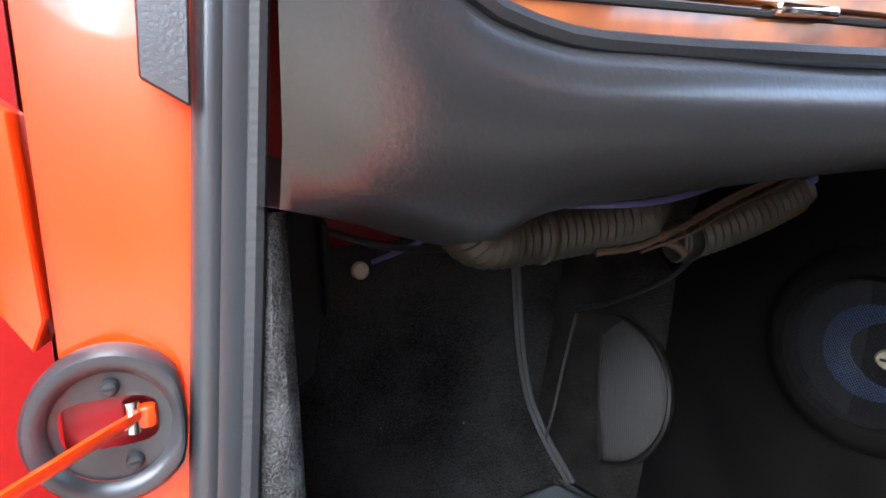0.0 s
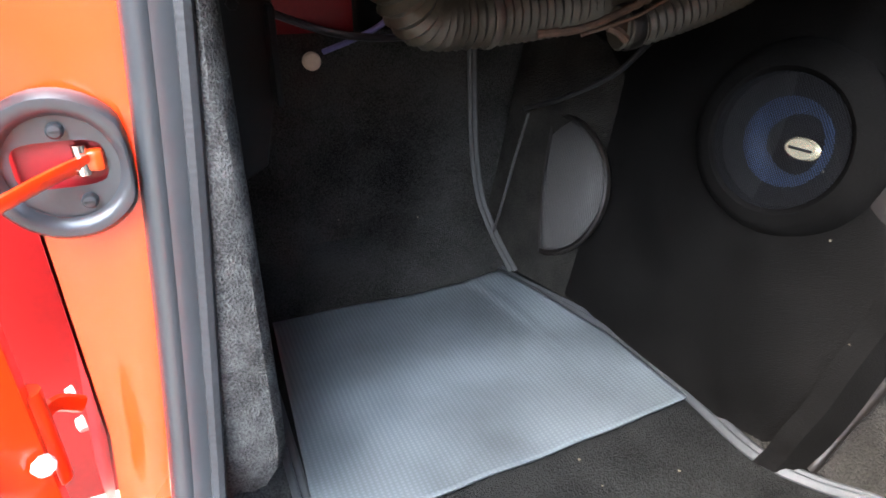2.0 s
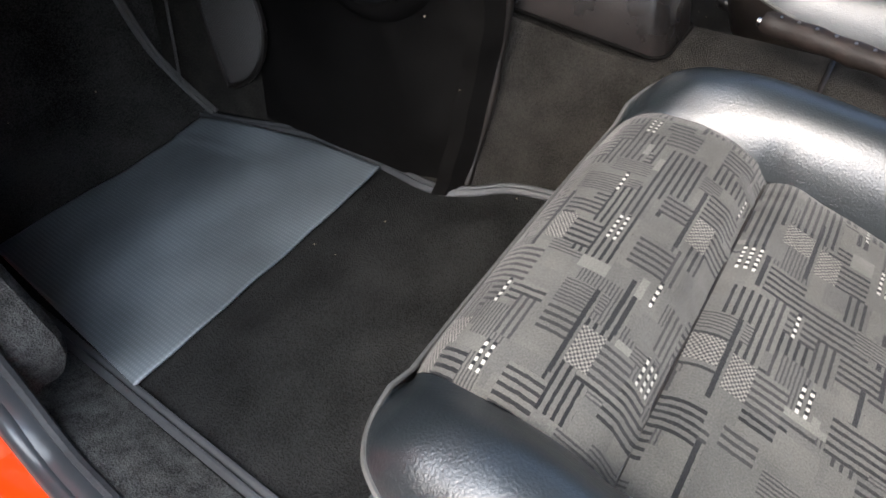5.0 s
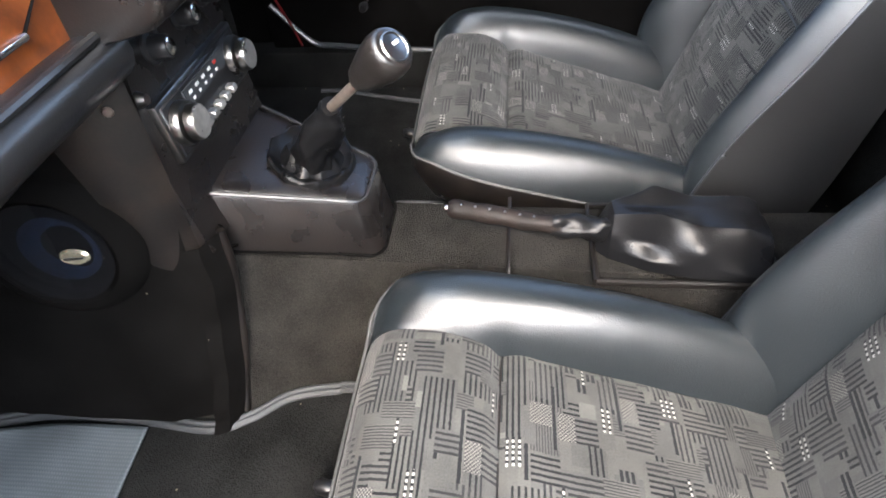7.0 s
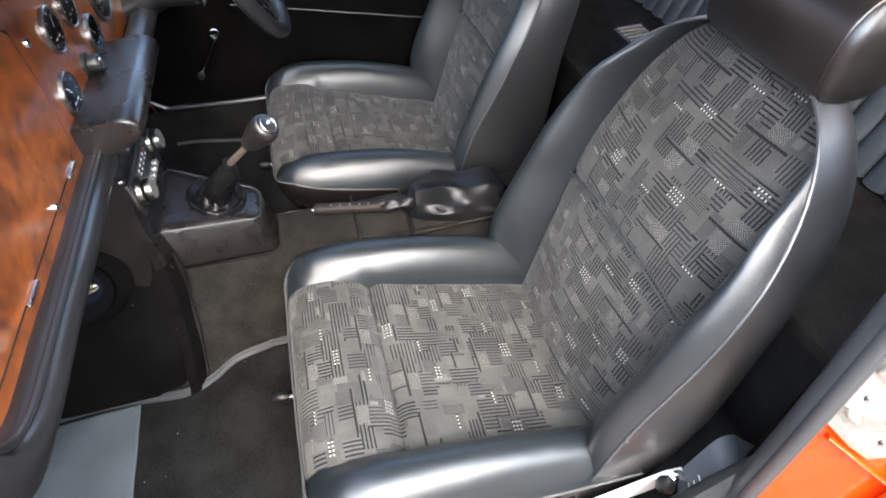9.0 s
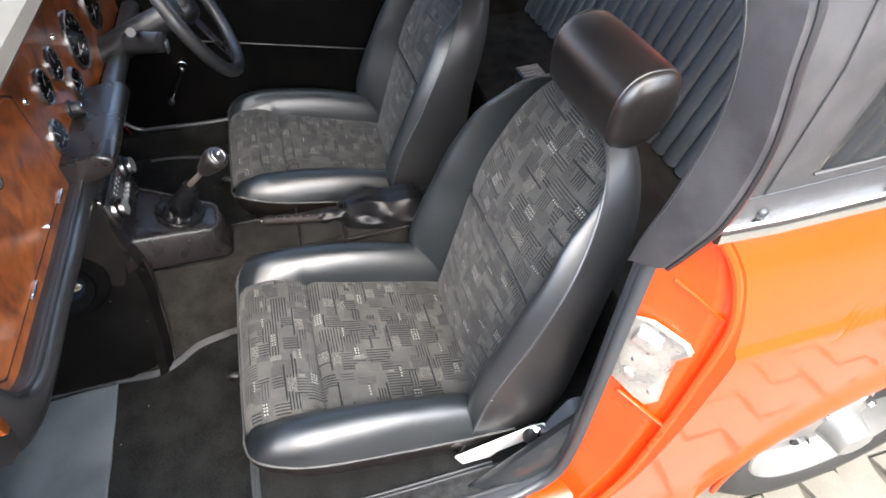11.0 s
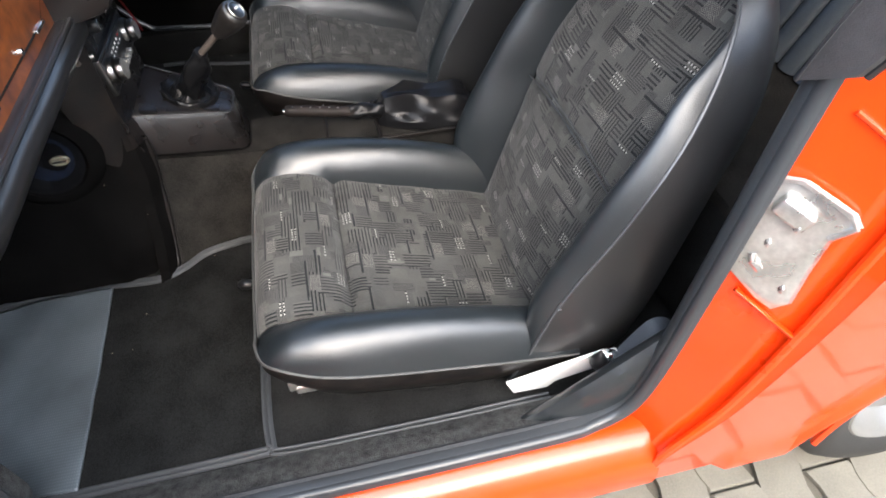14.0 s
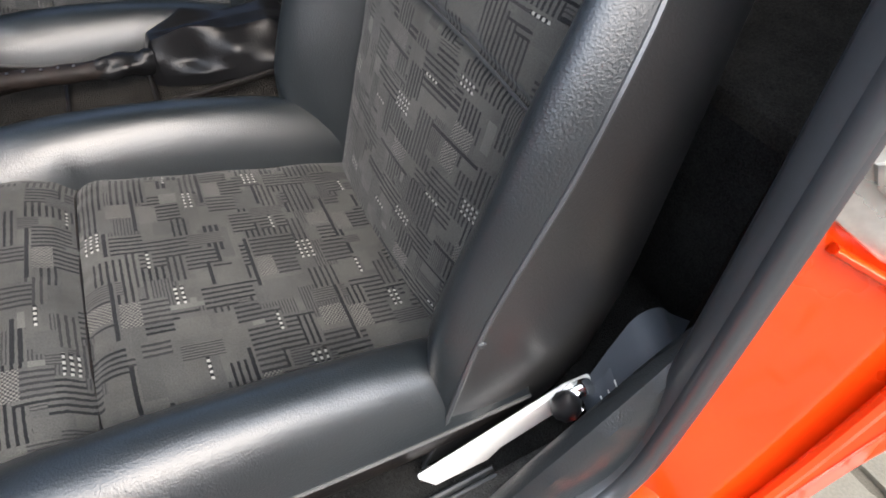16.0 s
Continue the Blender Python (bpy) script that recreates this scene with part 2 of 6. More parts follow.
def rib_mat(name, color, rough, scale, strength, dist, axis=0, wave=0.0, tilt=0.0, crossed=True, spec=0.9):
    """Moulded rubber or vinyl with fine parallel ribs."""
    m, nt, b = node_mat(name)
    L = nt.links.new
    tc = nt.nodes.new("ShaderNodeTexCoord")
    wv = nt.nodes.new("ShaderNodeTexWave")
    wv.bands_direction = "XYZ"[axis]
    wv.inputs["Scale"].default_value = scale
    mp = nt.nodes.new("ShaderNodeMapping")
    mp.inputs["Rotation"].default_value = (tilt, 0, 0)
    L(tc.outputs["Object"], mp.inputs["Vector"])
    L(mp.outputs[0], wv.inputs["Vector"])
    n1 = nt.nodes.new("ShaderNodeTexNoise")
    n1.inputs["Scale"].default_value, n1.inputs["Detail"].default_value = 9, 5
    L(tc.outputs["Object"], n1.inputs["Vector"])
    mx = nt.nodes.new("ShaderNodeMix")
    mx.data_type = "RGBA"
    mx.inputs[6].default_value = (*[c * 0.7 for c in color], 1)
    mx.inputs[7].default_value = (*[c * 1.35 for c in color], 1)
    cl = nt.nodes.new("ShaderNodeMapRange")
    cl.inputs[1].default_value, cl.inputs[2].default_value = 0.32, 0.68
    L(n1.outputs["Fac"], cl.inputs[0])
    L(cl.outputs[0], mx.inputs[0])
    wv2 = nt.nodes.new("ShaderNodeTexWave")
    wv2.bands_direction = "XYZ"[1 - axis]
    wv2.inputs["Scale"].default_value = scale * 0.7
    L(tc.outputs["Object"], wv2.inputs["Vector"])
    gm = nt.nodes.new("ShaderNodeMath")
    gm.operation = "MULTIPLY"
    L(wv.outputs["Fac"], gm.inputs[0])
    gm.inputs[1].default_value = 1.0
    if crossed:
        L(wv2.outputs["Fac"], gm.inputs[1])
    # Groove shading put into the colour: darker between ribs, lighter on top.
    gr = nt.nodes.new("ShaderNodeMapRange")
    gr.inputs[3].default_value, gr.inputs[4].default_value = 0.78, 1.25
    L(gm.outputs[0], gr.inputs[0])
    mg = nt.nodes.new("ShaderNodeMix")
    mg.data_type, mg.blend_type = "RGBA", "MULTIPLY"
    mg.inputs[0].default_value = 1.0
    L(mx.outputs[2], mg.inputs[6])
    L(gr.outputs[0], mg.inputs[7])
    L(mg.outputs[2], b.inputs["Base Color"])
    b.inputs["Specular IOR Level"].default_value = spec
    mr = nt.nodes.new("ShaderNodeMapRange")
    mr.inputs[1].default_value, mr.inputs[2].default_value = 0.3, 0.7
    mr.inputs[3].default_value, mr.inputs[4].default_value = rough - 0.05, rough + 0.05
    L(n1.outputs["Fac"], mr.inputs[0])
    L(mr.outputs[0], b.inputs["Roughness"])
    bp = nt.nodes.new("ShaderNodeBump")
    bp.inputs["Strength"].default_value, bp.inputs["Distance"].default_value = strength, dist
    n4 = nt.nodes.new("ShaderNodeTexNoise")
    n4.inputs["Scale"].default_value, n4.inputs["Detail"].default_value = 11, 2
    L(tc.outputs["Object"], n4.inputs["Vector"])
    sm = nt.nodes.new("ShaderNodeMath")
    sm.operation = "MULTIPLY_ADD"
    sm.inputs[1].default_value = wave
    L(n4.outputs["Fac"], sm.inputs[0])
    L(gm.outputs[0], sm.inputs[2])
    L(sm.outputs[0], bp.inputs["Height"])
    L(bp.outputs["Normal"], b.inputs["Normal"])
    return m


HEELMAT = rib_mat("ribbed_rubber_mat", (0.096, 0.110, 0.118), 0.33, 95, 0.40, 0.0007, 1, 0.0)
RIBVINYL = rib_mat("ribbed_grey_vinyl", (0.024, 0.0215, 0.0195), 0.5, 105, 0.9, 0.0010, 1, 0.0, 0.3, False, 0.5)


def wood_mat():
    m, nt, b = node_mat("burr_walnut_veneer")
    L = nt.links.new
    tc = nt.nodes.new("ShaderNodeTexCoord")
    n1 = nt.nodes.new("ShaderNodeTexNoise")
    n1.inputs["Scale"].default_value, n1.inputs["Detail"].default_value, n1.inputs["Distortion"].default_value = 9, 8, 2.2
    L(tc.outputs["Object"], n1.inputs["Vector"])
    n2 = nt.nodes.new("ShaderNodeTexNoise")
    n2.inputs["Scale"].default_value, n2.inputs["Detail"].default_value = 60, 6
    L(tc.outputs["Object"], n2.inputs["Vector"])
    add = nt.nodes.new("ShaderNodeMath")
    add.operation = "MULTIPLY_ADD"
    add.inputs[1].default_value = 0.35
    L(n2.outputs["Fac"], add.inputs[0])
    L(n1.outputs["Fac"], add.inputs[2])
    cr = nt.nodes.new("ShaderNodeValToRGB")
    cr.color_ramp.elements[0].position, cr.color_ramp.elements[0].color = 0.45, (0.070, 0.016, 0.006, 1)
    cr.color_ramp.elements[1].position, cr.color_ramp.elements[1].color = 0.85, (0.36, 0.098, 0.022, 1)
    L(add.outputs[0], cr.inputs[0])
    L(cr.outputs[0], b.inputs["Base Color"])
    b.inputs["Roughness"].default_value = 0.3
    b.inputs["Coat Weight"].default_value, b.inputs["Coat Roughness"].default_value = 0.8, 0.06
    return m


WOOD = wood_mat()


def fabric_mat():
    """Woven seat cloth: each face carries the kind of woven block it lies in; stripes and dots follow the cloth's own cells (UV)."""
    m, nt, b = node_mat("patterned_seat_cloth")
    L = nt.links.new

    def math(op, a, c=None):
        n = nt.nodes.new("ShaderNodeMath")
        n.operation = op
        for i, v in enumerate((a, c)):
            if isinstance(v, (int, float)):
                n.inputs[i].default_value = v
            elif v is not None:
                L(v, n.inputs[i])
        return n.outputs[0]

    uv = nt.nodes.new("ShaderNodeUVMap")
    wob = nt.nodes.new("ShaderNodeTexNoise")
    wob.inputs["Scale"].default_value, wob.inputs["Detail"].default_value = 260, 2
    L(uv.outputs[0], wob.inputs["Vector"])
    jit = nt.nodes.new("ShaderNodeMix")
    jit.data_type, jit.blend_type = "RGBA", "LINEAR_LIGHT"
    jit.inputs[0].default_value = 0.0007
    L(uv.outputs[0], jit.inputs[6])
    L(wob.outputs["Color"], jit.inputs[7])
    sep = nt.nodes.new("ShaderNodeSeparateXYZ")
    L(jit.outputs[2], sep.inputs[0])
    u, v = math("DIVIDE", sep.outputs[0], CELL), math("DIVIDE", sep.outputs[1], CELL)
    at = nt.nodes.new("ShaderNodeAttribute")
    at.attribute_name = "weave"
    sc = nt.nodes.new("ShaderNodeSeparateXYZ")
    L(at.outputs["Vector"], sc.inputs[0])
    kind, tone, rnd = sc.outputs[0], sc.outputs[1], sc.outputs[2]

    def is_(k):
        return math("COMPARE", kind, float(k))

    def stripes(c, f, duty):
        return math("LESS_THAN", math("FRACT", math("MULTIPLY", c, f)), duty)

    def both(a, c):
        return math("MULTIPLY", a, c)

    def mix(fac, a, bcol):
        n = nt.nodes.new("ShaderNodeMix")
        n.data_type = "RGBA"
        L(fac, n.inputs[0])
        for i, val in ((6, a), (7, bcol)):
            if isinstance(val, tuple):
                n.inputs[i].default_value = (*val, 1)
            else:
                L(val, n.inputs[i])
        return n.outputs[2]

    ground = mix(rnd, (0.049, 0.0485, 0.045), (0.064, 0.0625, 0.056))
    ink = mix(tone, (0.007, 0.007, 0.008), (0.023, 0.022, 0.022))
    pale, grey = (0.255, 0.25, 0.225), (0.084, 0.083, 0.074)
    col = ground
    col = mix(is_(1), col, grey)
    col = mix(both(is_(2), stripes(u, 1.0, 0.42)), col, ink)
    col = mix(both(is_(3), stripes(v, 1.0, 0.45)), col, ink)
    col = mix(both(is_(4), stripes(u, 1.0, 0.56)), col, (0.008, 0.008, 0.009))
    col = mix(both(is_(4), both(stripes(math("SUBTRACT", u, 0.06), 1.0, 0.44), stripes(v, 1.0, 0.52))), col, pale)
    chk = math("COMPARE", stripes(u, 1.6, 0.5), stripes(v, 1.6, 0.5))
    col = mix(is_(5), col, (0.026, 0.025, 0.025))
    col = mix(both(is_(5), chk), col, (0.115, 0.11, 0.098))
    col = mix(both(is_(6), stripes(v, 2.0, 0.45)), col, (0.024, 0.023, 0.023))
    col = mix(both(is_(7), stripes(u, 1.0, 0.62)), col, (0.010, 0.010, 0.011))
    col = mix(both(is_(8), stripes(u, 2.0, 0.42)), col, (0.024, 0.023, 0.023))
    nz = nt.nodes.new("ShaderNodeTexNoise")
    nz.inputs["Scale"].default_value, nz.inputs["Detail"].default_value = 13, 6
    L(uv.outputs[0], nz.inputs["Vector"])
    fade = nt.nodes.new("ShaderNodeMix")
    fade.data_type, fade.blend_type = "RGBA", "MULTIPLY"
    fade.inputs[0].default_value = 0.7
    L(col, fade.inputs[6])
    mr = nt.nodes.new("ShaderNodeMapRange")
    mr.inputs[1].default_value, mr.inputs[2].default_value = 0.28, 0.72
    mr.inputs[3].default_value, mr.inputs[4].default_value = 0.62, 1.38
    L(nz.outputs["Fac"], mr.inputs[0])
    L(mr.outputs[0], fade.inputs[7])
    weave = nt.nodes.new("ShaderNodeTexNoise")
    weave.inputs["Scale"].default_value, weave.inputs["Detail"].default_value = 900, 2
    L(uv.outputs[0], weave.inputs["Vector"])
    nap = nt.nodes.new("ShaderNodeMix")
    nap.data_type, nap.blend_type = "RGBA", "MULTIPLY"
    nap.inputs[0].default_value = 0.5
    L(fade.outputs[2], nap.inputs[6])
    mr2 = nt.nodes.new("ShaderNodeMapRange")
    mr2.inputs[1].default_value, mr2.inputs[2].default_value = 0.3, 0.7
    mr2.inputs[3].default_value, mr2.inputs[4].default_value = 0.55, 1.45
    L(weave.outputs["Fac"], mr2.inputs[0])
    L(mr2.outputs[0], nap.inputs[7])
    L(nap.outputs[2], b.inputs["Base Color"])
    b.inputs["Roughness"].default_value = 0.95
    b.inputs["Specular IOR Level"].default_value = 0.12
    b.inputs["Sheen Weight"].default_value = 0.12
    bp = nt.nodes.new("ShaderNodeBump")
    bp.inputs["Strength"].default_value, bp.inputs["Distance"].default_value = 0.5, 0.0008
    L(weave.outputs["Fac"], bp.inputs["Height"])
    L(bp.outputs["Normal"], b.inputs["Normal"])
    return m


CELL = 0.0055


def weave_plan(nu, nv, seed):
    """The cloth's blocks on its grid of cells: plain ground, grey patches, line groups, short bars, dots, check and fine ribs."""
    rng = random.Random(seed)
    plan = [[(0, 0.5, 0.5)] * nv for _ in range(nu)]

    def put(i, j, w, h, kind):
        val = (kind, rng.random() ** 1.4, rng.random())
        for a in range(max(0, i), min(nu, i + w)):
            for c in range(max(0, j), min(nv, j + h)):
                plan[a][c] = val

    for i in range(-2, nu, 3):
        for j in range(-rng.randrange(6), nv, 7):
            if rng.random() < 0.8:
                put(i + rng.randrange(2), j + rng.randrange(4), rng.randrange(3, 9), rng.randrange(3, 9), 0)
    sizes = ((2, 3, 6, 8, 18), (3, 4, 8, 3, 6), (1, 1, 5, 1, 3), (2, 3, 5, 5, 10), (3, 5, 9, 3, 7), (6, 4, 9, 2, 5), (8, 3, 6, 4, 9), (7, 1, 2, 6, 13), (0, 4, 7, 4, 7), (3, 3, 6, 2, 5), (0, 3, 6, 4, 8))
    for k in range(nu * nv // 17):
        kind, w0, w1, h0, h1 = sizes[k % len(sizes)]
        put(rng.randrange(-4, nu), rng.randrange(-6, nv), rng.randrange(w0, w1 + 1), rng.randrange(h0, h1 + 1), kind)
    # the bolder motif comes back at even steps: check beside bars, then a dot block on dark lines
    for a in range(-1, nu // 17 + 1):
        for c in range(-1, nv // 24 + 2):
            i, j = a * 17 + 3 + 5 * (c % 2), c * 24 + 3 + 9 * (a % 3) - 4
            put(i, j, 3, 5, 5), put(i + 3, j, 4, 5, 3), put(i - 1, j - 2, 1, 12, 7)
            put(i + 8, j + 3, 3 if a % 2 else 2, 4 + 2 * (c % 2), 4), put(i + 8, j + 8, 3, 6, 2)
            put(i + 12, j + 11, 4, 4, 5 if a % 2 else 3), put(i + 12, j + 1, 5, 5, 3), put(i + 7, j - 8, 6, 3, 6)
            put(i + 5, j + 12, 1, 4, 4)
    return plan


def cloth_skin(place, nu, nv, wide, seed, last=None):
    """Cloth laid cell by cell: place(u, v) gives the spot in metres along and across, wide(u) the half width there."""
    plan = weave_plan(nu, nv, seed)
    bm = bmesh.new()
    uvl = bm.loops.layers.uv.verify()
    wl = bm.faces.layers.float_vector.new("weave")
    half, rows = CELL / 2, []
    end = min(nu * CELL, last or 1e9)
    for i in range(int(math.ceil(end / half - 1e-6)) + 1):
        u = min(i * half, end)
        w = wide(u)
        rows.append([])
        for j in range(2 * nv + 1):
            v = max(-w, min(w, (j - nv) * half))
            rows[-1].append((bm.verts.new(place(u, v)), (u + CELL * 40, v + CELL * (nv // 2 + 40 + 0.5 * (nv % 2)))))
    for i in range(len(rows) - 1):
        for j in range(2 * nv):
            q = [rows[i][j], rows[i][j + 1], rows[i + 1][j + 1], rows[i + 1][j]]
            if abs(q[0][1][1] - q[1][1][1]) + abs(q[2][1][1] - q[3][1][1]) < 1e-6:
                continue
            f = bm.faces.new([a for a, _ in q])
            f[wl] = Vector(plan[min(i // 2, nu - 1)][j // 2])
            for lp, (_, c) in zip(f.loops, q):
                lp[uvl].uv = c
    loose = [v for v in bm.verts if not v.link_faces]
    for v in loose:
        bm.verts.remove(v)
    bmesh.ops.remove_doubles(bm, verts=bm.verts[:], dist=1e-6)
    return bm


CLOTH = fabric_mat()


def glass_mat(name, tint=(1, 1, 1), rough=0.0):
    m, nt, b = node_mat(name)
    b.inputs["Base Color"].default_value = (*tint, 1)
    b.inputs["Transmission Weight"].default_value = 1.0
    b.inputs["Roughness"].default_value, b.inputs["IOR"].default_value = rough, 1.45
    return m


GLASS = glass_mat("clear_glass")
PLASTIC_PANE = glass_mat("clear_plastic_window", (0.86, 0.80, 0.72), 0.05)


# ---- mesh helpers ----
def part(name, bm, material, parent=None, label="", smooth=True, kind="", at=None):
    """One mesh object from a bmesh, under a thing or a part (geometry is given in its parent's own space)."""
    bmesh.ops.recalc_face_normals(bm, faces=bm.faces)
    me = bpy.data.meshes.new(name)
    bm.to_mesh(me)
    bm.free()
    me.materials.append(material)
    if smooth:
        me.shade_smooth()
        me.set_sharp_from_angle(angle=radians(38))
    ob = new(name, me)
    if parent is not None:
        ob.parent = parent
    if at is not None:
        ob.matrix_basis = at
    return tagged(ob, label, kind=kind)


def thing(name, at, label, category, group=""):
    ob = new(name)
    ob.empty_display_size = 0.05
    ob.matrix_basis = at if isinstance(at, Matrix) else Matrix.Translation(at)
    return tagged(ob, label, category, group)


def loft(rings, closed=True, cap=False, bm=None, uvs=None):
    """Skin over rows of points; rows may close on themselves and have capped ends."""
    bm = bm or bmesh.new()
    rows = [[bm.verts.new(p) for p in r] for r in rings]
    n = len(rows[0])
    lay = bm.loops.layers.uv.verify() if uvs else None
    for i in range(len(rows) - 1):
        for j in range(n if closed else n - 1):
            k = (j + 1) % n
            f = bm.faces.new((rows[i][j], rows[i][k], rows[i + 1][k], rows[i + 1][j]))
            if uvs:
                for lp, (a, c) in zip(f.loops, ((i, j), (i, k), (i + 1, k), (i + 1, j))):
                    lp[lay].uv = uvs[a][c]
    if cap:
        for r in (rows[0], rows[-1]):
            bm.faces.new(r)
    return bm


def frames_along(pts):
    """Directions along a line of points, and two more square to each."""
    pts = [Vector(p) for p in pts]
    out, side = [], None
    for i, p in enumerate(pts):
        d = (pts[min(i + 1, len(pts) - 1)] - pts[max(i - 1, 0)]).normalized()
        if side is None:
            side = d.orthogonal().normalized()
        side = (side - d * side.dot(d)).normalized()
        out.append((p, side.copy(), d.cross(side)))
    return out


def smooth_line(pts, n):
    """Catmull-Rom line through the points, n steps each."""
    p = [Vector(q) for q in pts]
    p = [2 * p[0] - p[1]] + p + [2 * p[-1] - p[-2]]
    out = []
    for i in range(1, len(p) - 2):
        for k in range(n):
            t = k / n
            a, b_, c, d = p[i - 1], p[i], p[i + 1], p[i + 2]
            out.append(0.5 * (2 * b_ + (c - a) * t + (2 * a - 5 * b_ + 4 * c - d) * t * t + (3 * b_ - a - 3 * c + d) * t ** 3))
    out.append(p[-2])
    return out


def tube(pts, r, n=8, bm=None, radii=None, flat=1.0):
    rings = []
    for i, (p, s, u) in enumerate(frames_along(pts)):
        q = radii[i] if radii else r
        rings.append([p + s * (q * math.cos(a)) + u * (q * flat * math.sin(a)) for a in (2 * math.pi * k / n for k in range(n))])
    return loft(rings, True, True, bm)


def box(sx, sy, sz, bevel=0.0, seg=2, m=None, bm=None):
    """A block with rounded edges, centred, then moved by m."""
    own = bmesh.new()
    bmesh.ops.create_cube(own, size=1, matrix=Matrix.Diagonal((sx, sy, sz, 1)))
    if bevel:
        bmesh.ops.bevel(own, geom=own.edges[:], offset=bevel, segments=seg, profile=0.5, affect="EDGES")
    if m is not None:
        own.transform(m)
    if bm is None:
        return own
    me = bpy.data.meshes.new("tmp")
    own.to_mesh(me)
    own.free()
    bm.from_mesh(me)
    bpy.data.meshes.remove(me)
    return bm


def lathe(profile, n=32, m=None, cap=True):
    """Turned shape from (radius, height) pairs round z."""
    rings = [[Vector((r * math.cos(a), r * math.sin(a), z)) for a in (2 * math.pi * k / n for k in range(n))] for r, z in profile]
    bm = loft(rings, True, cap)
    if m is not None:
        bm.transform(m)
    return bm


def slab(outline, direction, bevel=0.0, seg=2):
    """A flat shape given by its outline, thickened along a direction, its edges rounded."""
    bm = bmesh.new()
    f = bm.faces.new([bm.verts.new(p) for p in outline])
    r = bmesh.ops.extrude_face_region(bm, geom=[f])
    bmesh.ops.translate(bm, verts=[v for v in r["geom"] if isinstance(v, bmesh.types.BMVert)], vec=Vector(direction))
    if bevel:
        bmesh.ops.bevel(bm, geom=bm.edges[:], offset=bevel, segments=seg, profile=0.5, affect="EDGES", clamp_overlap=True)
    return bm


def sheet(fn, nu, nv, uv=None):
    """Open skin from a function of (u, v) in 0..1."""
    rings = [[Vector(fn(j / nu, i / nv)) for j in range(nu + 1)] for i in range(nv + 1)]
    uvs = [[uv(j / nu, i / nv) for j in range(nu + 1)] for i in range(nv + 1)] if uv else None
    return loft(rings, False, False, None, uvs)


def lerp_table(t, table):
    """Smooth value between the (position, value) pairs of a table, without overshoot."""
    if t <= table[0][0]:
        return table[0][1]
    if t >= table[-1][0]:
        return table[-1][1]
    i = 0
    while t > table[i + 1][0]:
        i += 1

    def slope(k):
        return (table[k + 1][1] - table[k][1]) / (table[k + 1][0] - table[k][0])

    def tangent(k):
        if k == 0 or k == len(table) - 1:
            return slope(min(k, len(table) - 2))
        a, c = slope(k - 1), slope(k)
        return 0.0 if a * c <= 0 else 2 * a * c / (a + c)

    (x0, y0), (x1, y1) = table[i], table[i + 1]
    h = x1 - x0
    q = (t - x0) / h
    return (y0 * (1 + 2 * q) * (1 - q) ** 2 + y1 * q * q * (3 - 2 * q) + h * (tangent(i) * q * (1 - q) ** 2 - tangent(i + 1) * q * q * (1 - q)))


def facing(origin, normal, up=(0, 0, 1)):
    """A frame whose z points along the normal and whose y points up."""
    z = Vector(normal).normalized()
    x = Vector(up).cross(z).normalized()
    y = z.cross(x)
    return Matrix.Translation(origin) @ Matrix((x, y, z)).transposed().to_4x4()


FLOOR = 0.243
GROUND = -0.09

# ---- setting: ground, floor, tunnel ----
bm = bmesh.new()
bmesh.ops.create_grid(bm, x_segments=1, y_segments=1, size=300, matrix=Matrix.Translation((0, 0, GROUND - 0.012)))
tagged(part("ground", bm, SAND), "sandy ground under concrete block paving", "ground", kind="structure")

# Unseen walls, added to keep low sky glow out of the paint's reflections.
for i, (wx, wy, sx, sy) in enumerate(((-6.0, 0, 0.24, 14), (7.0, 0, 0.24, 14), (0.5, 7.0, 13.24, 0.24), (0.5, -7.0, 13.24, 0.24))):
    wl = part("wall_%d" % (i + 1), box(sx, sy, 2.6, 0.01, 1, Matrix.Translation((wx, wy, GROUND + 1.28))), PLASTER)
    tagged(wl, "unseen wall added round the yard to cut low sky light and reflections", "wall", kind="structure")

tagged(part("floor", box(1.24, 1.72, 0.03, 0.004, 1, Matrix.Translation((0, -0.19, FLOOR - 0.015))), CARPET),
       "black carpeted floor of the car with specks of lint", "floor", kind="structure")

TUNX = -0.008
TUN_LEFT = [(-1.0, -0.15), (-0.5, -0.135), (0.0, -0.138), (0.10, -0.155), (0.18, -0.198), (0.28, -0.198), (0.40, -0.20), (0.66, -0.25)]
TUN_TOPZ = [(-1.0, 0.40), (-0.45, 0.385), (0.0, 0.392), (0.14, 0.425), (0.22, 0.47), (0.66, 0.60)]
TUN_TOPW = [(-1.0, 0.06), (0.0, 0.056), (0.14, 0.085), (0.22, 0.13), (0.66, 0.17)]
rings = []
for i in range(61):
    y = -1.0 + 1.66 * i / 60
    xl, zt, tw = lerp_table(y, TUN_LEFT), lerp_table(y, TUN_TOPZ), lerp_table(y, TUN_TOPW)
    half = TUNX - xl
    row = []
    for k in range(33):
        a = -1 + 2 * k / 32
        s, g = abs(a), 1 if a >= 0 else -1
        if s < 0.45:
            x, z = tw * s / 0.45, zt - 0.006 * (s / 0.45) ** 2
        else:
            q = (s - 0.45) / 0.55
            x = tw + (half - tw) * (1 - (1 - q) ** 1.0) * (0.55 + 0.45 * q)
            z = zt - 0.006 - (zt - 0.006 - FLOOR + 0.002) * (q ** 1.15)
        row.append((TUNX + g * x, y, z + 0.0015 * noise.noise((x * 20, y * 20, 0))))
    rings.append(row)
